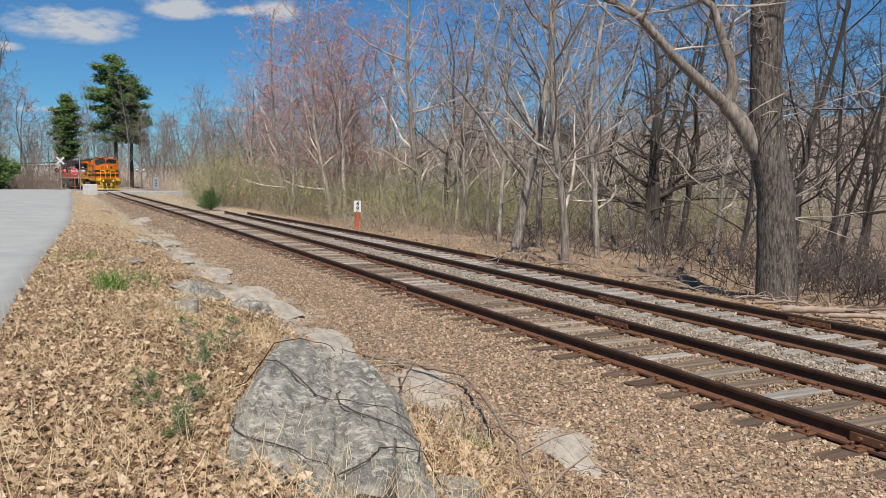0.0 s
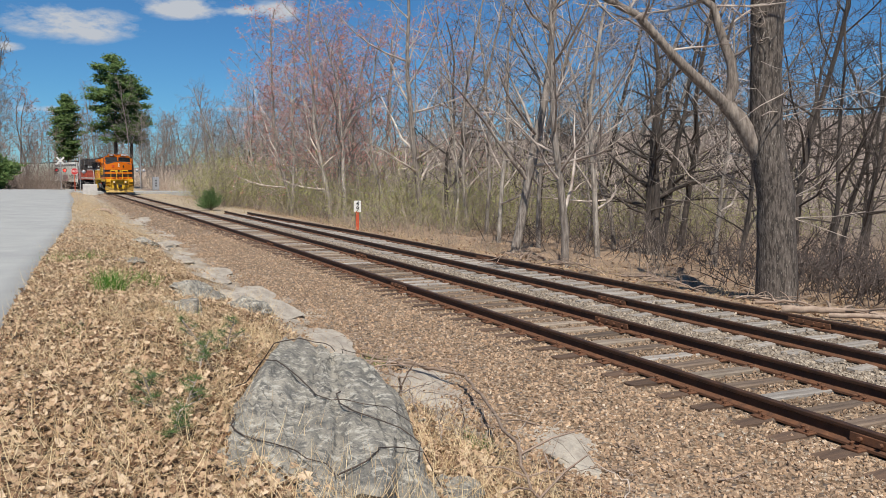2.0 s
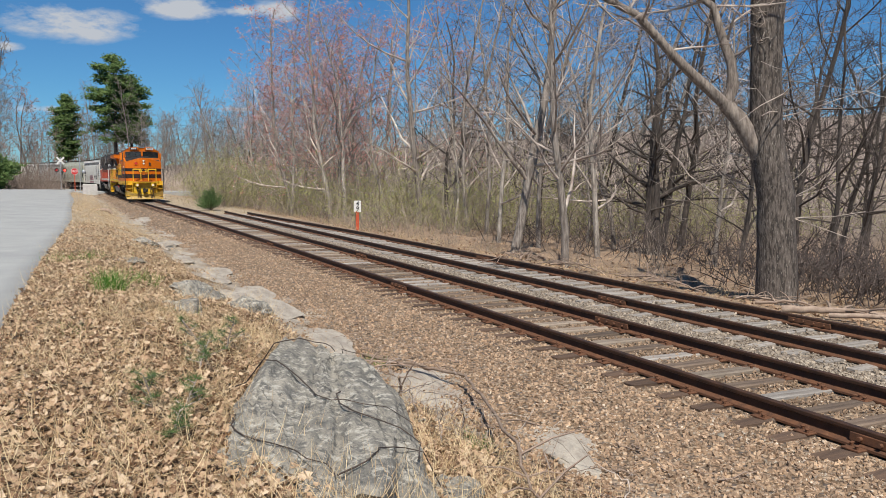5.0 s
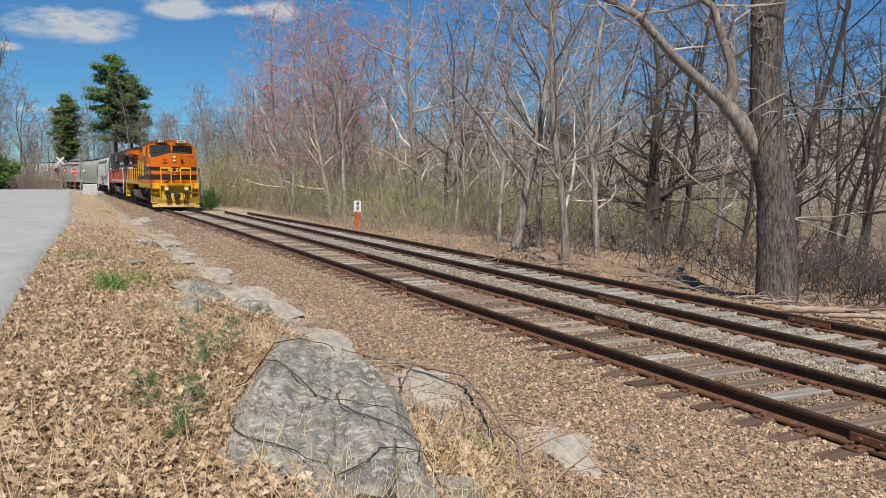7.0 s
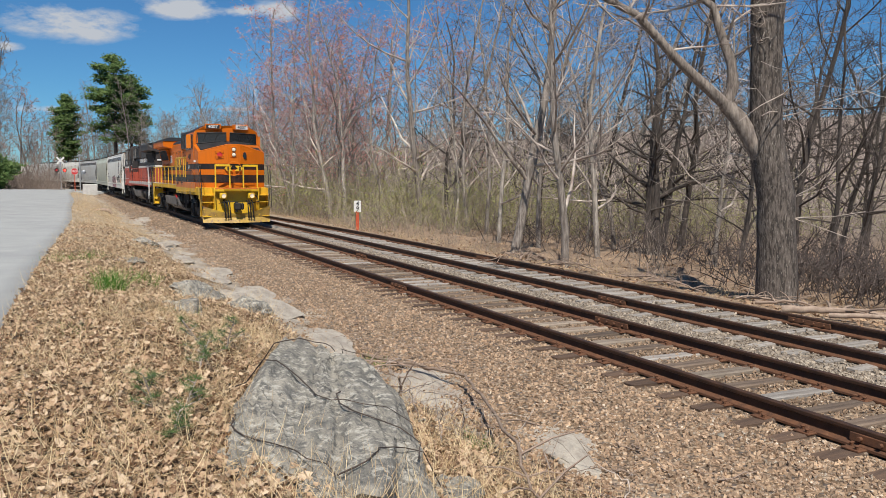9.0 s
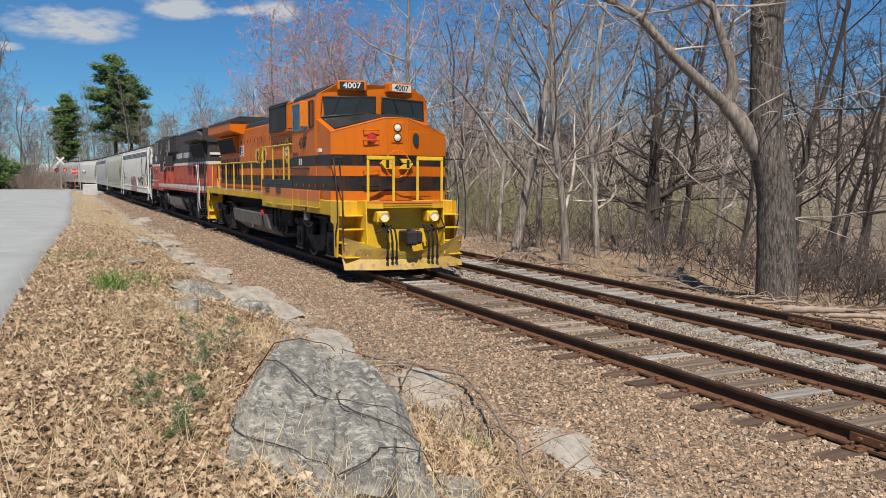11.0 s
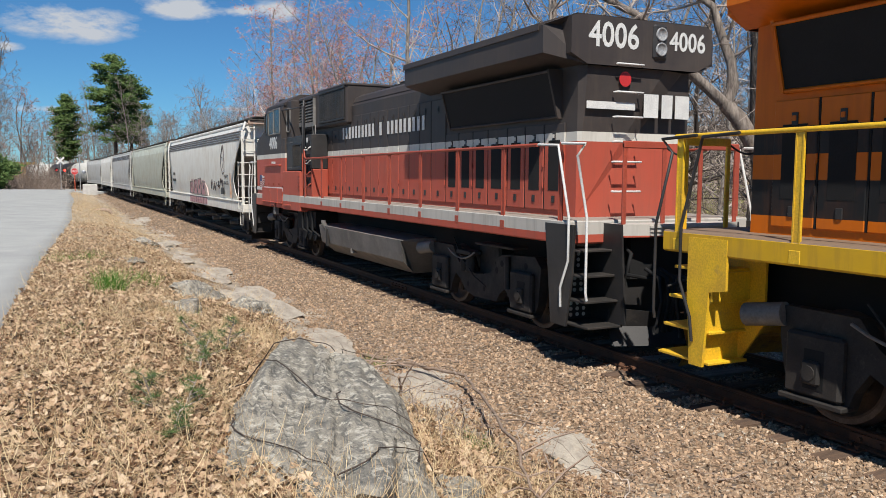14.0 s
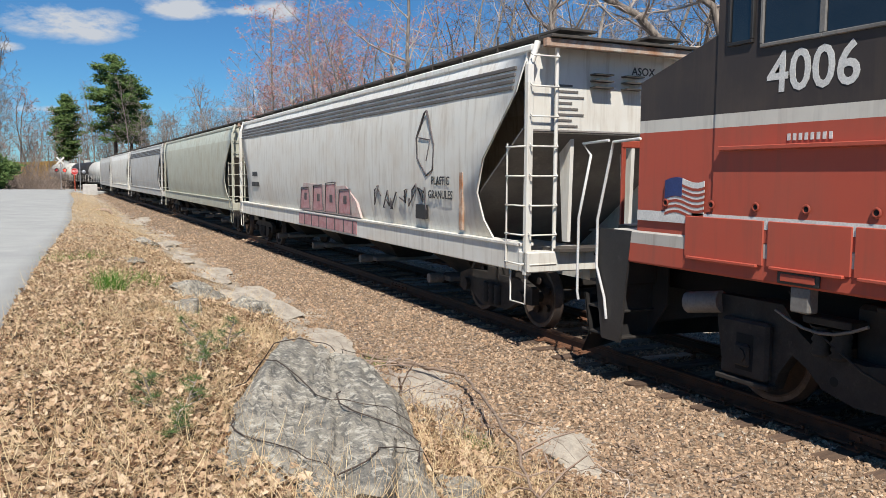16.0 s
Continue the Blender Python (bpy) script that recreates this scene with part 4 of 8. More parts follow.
        for y0 in (6.0, 6.9, 8.2) if one else (6.05,):
            part("hinge", Shape().box(sd * 1.505, sd * 1.535, y0, y0 + 0.75, 1.39, 1.43, 0.005), skirt, eq)
    # long hood
    hd = Shape()
    hr_ = [(-0.95, 1.70), (-0.95, 3.86), (-0.86, 4.04), (-0.7, 4.12), (0.7, 4.12), (0.86, 4.04), (0.95, 3.86), (0.95, 1.70)]
    loft(hd, [[(x, 19.45 - (0.12 if abs(x) > 0.9 else 0), z) for x, z in reversed(hr_)], [(x, 19.2, z) for x, z in reversed(hr_)], [(x, 5.9, z) for x, z in reversed(hr_)]])
    part("long_hood", hd, body, g)
    tp = Shape()
    tr = [(-0.93, 3.93), (-0.87, 4.055), (-0.7, 4.135), (0.7, 4.135), (0.87, 4.055), (0.93, 3.93)]
    loft(tp, [[(x, 14.56, z) for x, z in reversed(tr)], [(x, 10.3, z) for x, z in reversed(tr)]])
    part("hood_top", tp, top, g)
    ex = Shape()
    ex.box(-0.45, 0.45, 11.3, 12.7, 4.12, 4.25, 0.04)
    ex.box(-0.35, 0.35, 11.7, 12.3, 4.24, 4.31, 0.02)
    for yy in (10.6, 10.85):
        part("roof_vent", Shape().tube([(-0.3, yy, 4.1), (-0.3, yy, 4.27)], 0.09, 10), M["dark"], g)
    part("exhaust_stack", ex, M["dark"], g)
    # central air compartment with grilles
    cb2 = Shape().box(-1.08, 1.08, 6.0, 10.2, 3.45, 4.38, 0.05)
    air = part("air_compartment", cb2, body if one else top, g)
    part("compartment_roof", Shape().box(-1.10, 1.10, 7.98, 10.22, 4.33, 4.41, 0.03), top, air)
    for sd in (-1, 1):
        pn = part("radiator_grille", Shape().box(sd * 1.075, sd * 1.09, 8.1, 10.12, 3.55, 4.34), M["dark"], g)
        for i in range(34):
            yy = 8.16 + i * 0.058
            part("slat", Shape().box(sd * 1.09, sd * 1.115, yy, yy + 0.022, 3.62, 4.28), M["black"], pn)
        for z in (3.56, 4.29):
            part("grille_frame", Shape().box(sd * 1.08, sd * 1.125, 8.1, 10.12, z, z + 0.05, 0.005), M["black"], pn)
        for y0, y1, z0, z1 in () if one else ((5.98, 6.76, 3.66, 4.28), (6.90, 7.70, 3.62, 4.26)):
            pn = part("louvre_panel", Shape().box(sd * 1.07, sd * 1.09, y0, y1, z0, z1), M["dark"], g)
            for i in range(7):
                z = z0 + 0.06 + i * (z1 - z0 - 0.08) / 7
                part("louvre", slab(Shape(), [(sd * 1.09, y0 + 0.03, z + 0.055), (sd * 1.09, y1 - 0.03, z + 0.055), (sd * 1.135, y1 - 0.03, z), (sd * 1.135, y0 + 0.03, z)][::-sd], 0.008), M["tank_grey"], pn)
            for a, b_, c0, c1 in ((y0 - 0.03, y0 + 0.03, z0, z1), (y1 - 0.03, y1 + 0.03, z0, z1), (y0 - 0.03, y1 + 0.03, z0 - 0.1, z0 + 0.02), (y0 - 0.03, y1 + 0.03, z1 - 0.02, z1 + 0.03)):
                part("louvre_frame", Shape().box(sd * 1.075, sd * 1.145, a, b_, c0, c1, 0.006), M["tank_grey"] if c0 < z0 or a > y0 else top, pn)
        if not one:
            continue
        pn = part("intake_grille", Shape().box(sd * 1.075, sd * 1.09, 7.1, 7.92, 3.58, 4.3), M["dark"], g)
        for i in range(8):
            yy = 7.14 + i * 0.1
            part("mesh_bar", Shape().box(sd * 1.09, sd * 1.11, yy, yy + 0.028, 3.6, 4.28), body if one else M["black"], pn)
        part("grille_lip", Shape().box(sd * 1.08, sd * 1.16, 7.05, 7.97, 3.5, 3.56, 0.006), body if one else top, pn)
        part("louvre_panel", Shape().box(sd * 1.07, sd * 1.10, 6.1, 6.95, 3.55, 4.25, 0.01), body if one else M["black"], g)
    for sd in (-1, 1):
        # doors along the hood, with latches and hinges
        yy = 6.0
        k = 0
        while yy < 19.0:
            wd = 0.52 if k % 4 else 0.62
            hi = 3.36 if yy < 10.2 else (3.62 if yy < 15.0 else 2.98)
            if yy > 9.4 or not one and yy > 7:
                lo = 1.78
            else:
                lo = 2.2
            d = part("hood_door", Shape().box(sd * 0.945, sd * 0.972, yy + 0.015, yy + wd - 0.015, lo, hi, 0.008), body, g)
            latch = Shape().box(sd * 0.97, sd * 0.985, yy + wd * 0.5 - 0.035, yy + wd * 0.5 + 0.035, hi - 0.24, hi - 0.12, 0.004)
            part("latch", latch, M["black"], d)
            part("latch_handle", Shape().box(sd * 0.984, sd * 0.995, yy + wd * 0.5 - 0.02, yy + wd * 0.5 + 0.02, hi - 0.2, hi - 0.15), body, d)
            part("door_seam", Shape().box(sd * 0.94, sd * 0.9655, yy - 0.011, yy + 0.011, lo, hi), M["dark"], g)
            part("lower_latch", Shape().box(sd * 0.97, sd * 0.985, yy + wd * 0.5 - 0.035, yy + wd * 0.5 + 0.035, lo + 0.1, lo + 0.2, 0.004), M["black"], d)
            if k % 2:
                for z in (lo + 0.3, (lo + hi) / 2, hi - 0.3):
                    part("hinge", Shape().tube([(sd * 0.985, yy, z), (sd * 0.985, yy, z + 0.09)], 0.012, 6), body, d)
            if yy > 14.9 and hi < 3.1:
                part("vent", Shape().box(sd * 0.972, sd * 0.976, yy + 0.12, yy + wd - 0.12, 2.05, 2.75), M["dark"], d)
            yy += wd
            k += 1
        # radiator intake under the wing, its shade put into a near-black colour
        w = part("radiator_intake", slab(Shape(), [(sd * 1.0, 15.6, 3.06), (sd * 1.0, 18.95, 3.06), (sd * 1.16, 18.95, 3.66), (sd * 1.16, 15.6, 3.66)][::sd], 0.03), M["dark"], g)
        f = Shape()
        f.tube([(sd * 1.0, 15.6, 3.06), (sd * 1.0, 18.95, 3.06), (sd * 1.17, 18.95, 3.67), (sd * 1.17, 15.6, 3.67), (sd * 1.0, 15.6, 3.06)], 0.022, 6)
        part("intake_frame", f, body, w)
        for yy in (15.6, 18.95):
            part("intake_cheek", Shape().add([(sd * 0.94, yy - 0.02, 3.04), (sd * 1.02, yy - 0.02, 3.04), (sd * 1.19, yy - 0.02, 3.7), (sd * 0.94, yy - 0.02, 3.7), (sd * 0.94, yy + 0.02, 3.04), (sd * 1.02, yy + 0.02, 3.04), (sd * 1.19, yy + 0.02, 3.7), (sd * 0.94, yy + 0.02, 3.7)],
                 [(0, 1, 2, 3), (7, 6, 5, 4), (0, 4, 5, 1), (1, 5, 6, 2), (2, 6, 7, 3), (3, 7, 4, 0)]), body, w)
    # radiator wings
    wg = Shape()
    wr = [(-0.94, 3.72), (-1.46, 3.86), (-1.46, 4.22), (-1.1, 4.36), (1.1, 4.36), (1.46, 4.22), (1.46, 3.86), (0.94, 3.72)]
    loft(wg, [[(x, 19.5 - (0.25 if abs(x) > 1.2 else 0), z) for x, z in reversed(wr)], [(x, 19.1, z) for x, z in reversed(wr)], [(x, 14.62, z) for x, z in reversed(wr)]])
    part("radiator_wing", wg, body, g)
    end = [(-0.93, 3.72), (-1.19, 3.85), (-1.19, 4.32), (-1.08, 4.352), (1.08, 4.352), (1.19, 4.32), (1.19, 3.85), (0.93, 3.72)]
    part("wing_end", Shape().prism(end, 19.2, 19.508, 1), body, g)
    wt = Shape()
    wtr = [(-1.48, 4.16), (-1.47, 4.25), (-1.1, 4.375), (1.1, 4.375), (1.47, 4.25), (1.48, 4.16)]
    loft(wt, [[(x, 19.15, z) for x, z in reversed(wtr)], [(x, 14.58, z) for x, z in reversed(wtr)]])
    part("wing_top", wt, top, g)
    part("hood_fan", Shape().lathe([(0.7, 4.37), (0.7, 4.43), (0.62, 4.43), (0.6, 4.38), (0.001, 4.38)], 2, 24, (0, 16.6, 0)), M["dark"], g)
    # handrails
    posts = [9.55 + 1.46 * i for i in range(8)]
    for sd in (-1, 1):
        x = sd * 1.485
        h = Shape()
        h.tube([(x, 19.85, 2.66), (x, 9.95, 2.66), (x, 9.5, 3.08), (x, 5.95, 3.08)] if one else [(x, 19.2, 2.66), (x, 8.18, 2.66), (x, 8.07, 2.72), (x, 8.05, 2.9)], 0.024, 8)
        part("handrail", h, rail, g)
        for y in posts:
            p = Shape().box(x - 0.012, x + 0.012, y - 0.045, y - 0.03, 1.5, 2.66).box(x - 0.012, x + 0.012, y + 0.03, y + 0.045, 1.5, 2.66).box(x - 0.006, x + 0.006, y - 0.03, y + 0.03, 1.5, 2.66)
            p.box(x, x + sd * 0.02, y - 0.06, y + 0.06, 1.5, 1.62, 0.004)
            part("stanchion", p, rail, g)
        for y in (9.45, 8.15, 6.9, 6.35) if one else (8.1,):
            p = Shape().box(x - 0.014, x + 0.014, y - 0.045, y + 0.045, 1.6 if y > 9 or not one else 2.0, 3.08 if one else 2.66, 0.006)
            part("stanchion", p, rail, g)
        stepwell(g, 1.95, -1, sd, sheet, M["truck"] if not one else M["yellow"], end_rail)
        stepwell(g, 19.7 if one else 20.05, 1, sd, sheet, M["truck"] if not one else M["yellow"], end_rail)
    # ends: pilot sheets, anticlimber, coupler
    for y, way in ((1.85, -1), (20.1, 1)):
        pl = Shape().box(-0.95, 0.95, y - way * 0.1, y + way * 0.02, 0.45, 1.62, 0.02)
        part("pilot_sheet", pl, sheet, g)
        an = Shape()
        an.prism([(-0.95, y), (0.95, y), (0.95, y + way * 0.25), (0.6, y + way * 0.33), (-0.6, y + way * 0.33), (-0.95, y + way * 0.25)][::-way], 1.50, 1.66, 2)
        part("anticlimber", an, skirt, g)
        for z in (1.53, 1.58, 1.63):
            part("anticlimber_rib", Shape().box(-0.6, 0.6, y + way * 0.325, y + way * 0.36, z - 0.012, z + 0.012), skirt, g)
        coupler(g, y + way * 0.85, way)
        # end rail
        for x in (-0.92, -0.3, 0.3, 0.92):
            part("end_post", Shape().box(x - 0.03, x + 0.03, y + way * 0.2, y + way * 0.23, 1.6, 2.66, 0.006), rail, g)
        for x in (-0.95, 0.28):
            part("end_rail", Shape().box(x, x + 0.67, y + way * 0.19, y + way * 0.24, 2.60, 2.69, 0.01), rail, g)
        ch = Shape().tube([(-0.28 + 0.07 * i, y + way * 0.215, 2.62 - 0.10 * math.sin(math.pi * i / 8)) for i in range(9)], 0.012, 5)
        part("safety_chain", ch, M["truck"], g)
        for x in (-0.75, 0.75):
            mu = Shape().tube([(x, y + way * 0.05, 1.35), (x + 0.1, y + way * 0.3, 1.3), (x + 0.2, y + way * 0.33, 1.05), (x * 0.6, y + way * 0.3, 0.95)], 0.025, 6)
            part("jumper_cable", mu, M["dark"], g)
    # plough at the nose end, a plain one at the other
    for y, way, big in ((1.75, -1, True), (20.15, 1, False)):
        pw = Shape()
        reach = 0.42 if big else 0.25
        pts = [(-1.48, 0), (-0.75, reach * 0.7), (0, reach), (0.75, reach * 0.7), (1.48, 0)]
        ztop = [0.86, 0.62, 0.5, 0.62, 0.86] if big else [0.6, 0.55, 0.5, 0.55, 0.6]
        if not big:
            pts = [(x * 0.66, r) for x, r in pts]
        lower = [(x, y + way * (r + 0.12), 0.12) for x, r in pts]
        mid = [(x, y + way * (r - 0.02), 0.35) for x, r in pts]
        upper = [(x * 1.02, y + way * (r + 0.05), z) for (x, r), z in zip(pts, ztop)]
        rows_ = [lower, mid, upper]
        back = [[(a, b_ - way * 0.03, c) for a, b_, c in r] for r in rows_]
        vs = [p for r in rows_ + back for p in r]
        fs = []
        for base in (0, 15):
            for j in range(2):
                for i in range(4):
                    a = base + j * 5 + i
                    fs.append((a, a + 1, a + 6, a + 5))
        for i in range(4):
            fs += [(10 + i, 11 + i, 26 + i, 25 + i), (i, i + 1, 16 + i, 15 + i)]
        pw.add(vs, fs)
        pb = part("snow_plough", pw, M["plough"] if one else sheet, g, "scraped yellow snow plough" if one and big else "")
    # lamps
    lamps = ((0.0, 2.165, 3.37), (0.0, 2.165, 3.14))
    hb = part("headlight_box", Shape().box(-0.15, 0.15, 2.135, 2.4, 3.01, 3.50, 0.012), body, g)
    for x, y, z in lamps:
        part("headlight", Shape().lathe([(0.085, y - 0.02), (0.082, y - 0.035), (0.001, y - 0.045)], 1, 16, (x, 0, z)), M["lit"] if one else M["lens"], hb)
        part("bezel", Shape().lathe([(0.082, y - 0.02), (0.086, y - 0.05), (0.10, y - 0.05), (0.10, y)], 1, 16, (x, 0, z)), M["truck"], hb)
    for sd in (-1, 1):
        x = sd * 0.62
        dl = Shape().box(x - 0.14, x + 0.14, 1.45, 1.8, 1.18, 1.44, 0.03)
        dl.lathe([(0.10, 1.45), (0.10, 1.36), (0.115, 1.36), (0.12, 1.46)], 1, 16, (x, 0, 1.31))
        dbx = part("ditch_light", dl, sheet, g)
        part("lamp_glass", Shape().lathe([(0.10, 1.40), (0.001, 1.385)], 1, 16, (x, 0, 1.31)), M["lit"] if one else M["lens"], dbx)
    nd = part("nose_door", Shape().box(0.29, 1.0, 2.42, 2.48, 1.75, 3.30, 0.008), body, g)
    me = nd.data
    me.transform(Matrix.Translation((0.64, 2.318, 0)) @ Matrix.Rotation(math.atan(0.46 / 1.2), 4, "Z") @ Matrix.Translation((-0.64, -2.45, 0)))
    part("porthole", Shape().prism([(0.42 + 0.08 * (1 + math.cos(a * math.pi / 6)) , 3.11 + 0.15 * math.sin(a * math.pi / 6)) for a in range(12)], 2.19, 2.28, 1), M["glass"], nd)
    for z in (3.30, 3.06, 2.72, 2.36, 2.0):
        grab(g, (-0.60, 2.29, z), 0.36, (-0.03, -0.09, 0), body if one else M["black"])
    part("nose_sign", Shape().lathe([(0.12, 2.235), (0.001, 2.23)], 1, 20, (-0.60, 0, 3.12)), M["redsign"], g, "round red notice")
    # far end of the hood: lamps, rungs
    yb = 19.46
    for z in (4.18, 3.98):
        part("rear_lamp", Shape().lathe([(0.001, yb + 0.092), (0.07, yb + 0.095), (0.075, yb + 0.108), (0.092, yb + 0.108), (0.095, yb + 0.06)], 1, 18, (-0.25, 0, z)), M["lens"], g)
    part("rear_lamp_box", Shape().box(-0.37, -0.13, yb - 0.1, yb + 0.092, 3.84, 4.32, 0.035), M["black"], g)
    for z in (2.05, 2.45, 2.72, 3.05, 3.38, 3.75):
        grab(g, (0.25, yb, z), 0.42, (0, 0.09, 0), M["white"] if not one else M["orange"])
    part("end_sign", Shape().lathe([(0.001, yb + 0.012), (0.1, yb + 0.008)], 1, 20, (0.28, 0, 3.56)), M["redsign"], g, "round red notice")
    return g, wheels


def dress_one(g):
    """Numbers, emblem and notices of the orange engine, both sides."""
    for sd in (-1, 1):
        lettering("number", "4007", 0.40, M["letter_black"], g, on_side(sd, 4.88, 3.05, 1.503), 0.9)
        letter_bars(g, "XX", 4.96, 5.28, 2.59, 0.16, sd, 1.502, M["white"])
        letter_bars(g, "XXXXXX", 5.30, 5.84, 2.79, 0.09, sd, 1.502, M["letter_black"])
        # emblem: ring with two yellow hexagon halves
        em = Shape().lathe([(0.635, 0), (0.645, sd * 0.004), (0.655, 0)], 0, 40, (sd * 0.975, 11.9, 2.88))
        ring = part("emblem", em, M["letter_black"], g, "round black and yellow railway emblem")
        part("emblem_inner_ring", Shape().lathe([(0.475, 0), (0.483, sd * 0.004), (0.491, 0)], 0, 40, (sd * 0.975, 11.9, 2.88)), M["letter_black"], ring)
        for y0, y1 in ((12.02, 12.78), (11.02, 11.78)):
            c = (y0 + y1) / 2
            o = -1 if y0 > 11.9 else 1
            hexa = [(c - o * 0.38, 2.9), (c - o * 0.2, 3.14), (c + o * 0.36, 3.14), (c + o * 0.12, 2.9), (c + o * 0.36, 2.64), (c - o * 0.2, 2.64)]
            part("emblem_half", Shape().prism(hexa, *sorted((sd * 0.972, sd * 0.981)), 0), M["yel"], ring)
            part("emblem_bar", Shape().box(sd * 0.981, sd * 0.985, c - 0.16 * 1, c + 0.04, 2.72, 3.06), M["letter_black"], ring)
        part("emblem_heart", Shape().prism([(11.75, 2.9), (11.9, 3.05), (12.05, 2.95), (11.98, 2.8), (11.82, 2.78)], *sorted((sd * 0.972, sd * 0.981)), 0), M["yel"], ring)
        st = part("notice", Shape().box(sd * 0.972, sd * 0.978, 14.6, 15.4, 2.92, 3.32), M["white"], g, "white safety notice")
        part("notice_mark", Shape().box(sd * 0.978, sd * 0.981, 15.1, 15.34, 2.97, 3.28), M["letter_black"], st)
        for i, z in enumerate((3.22, 3.13, 3.04, 2.98)):
            part("notice_line", Shape().box(sd * 0.978, sd * 0.981, 14.66, 15.04, z - 0.02, z + (0.03 if i < 2 else 0)), M["redsign"] if i < 2 else M["black"], st)
        zr = Shape().lathe([(0.17, 0), (0.2, sd * 0.006), (0.25, 0)], 0, 28, (0, 0, 0))
        zr.v = [(x + sd * 0.976, y * 1.0 + 8.45, z * 1.55 + 2.98) for x, y, z in zr.v]
        ze = part("slogan_ring", zr, M["yel"], g)
        lettering("slogan", "Zero", 0.19, M["white"], ze, on_side(sd, 8.4, 3.06, 0.984))
        lettering("slogan", "Injuries", 0.2, M["white"], ze, on_side(sd, 8.4, 2.88, 0.984))
        lettering("slogan", "Our Goal Every Day", 0.09, M["letter_black"], ze, on_side(sd, 8.42, 2.52, 0.976))
    em = Shape().lathe([(0.30, 2.085), (0.31, 2.08), (0.325, 2.085)], 1, 32, (-0.02, 0, 2.52))
    ring = part("nose_emblem", em, M["orange"], g, "round black and yellow railway emblem")
    for o in (-1, 1):
        part("emblem_half", Shape().prism([(o * 0.40 - 0.02, 2.52), (o * 0.3 - 0.02, 2.64), (o * 0.06 - 0.02, 2.64), (o * 0.16 - 0.02, 2.52), (o * 0.06 - 0.02, 2.40), (o * 0.3 - 0.02, 2.40)][::-o], 2.07, 2.24, 1), M["yel"], ring)
        part("emblem_bar", Shape().box(o * 0.26 - 0.05, o * 0.26 + 0.02, 2.062, 2.07, 2.43, 2.61), M["letter_black"], ring)


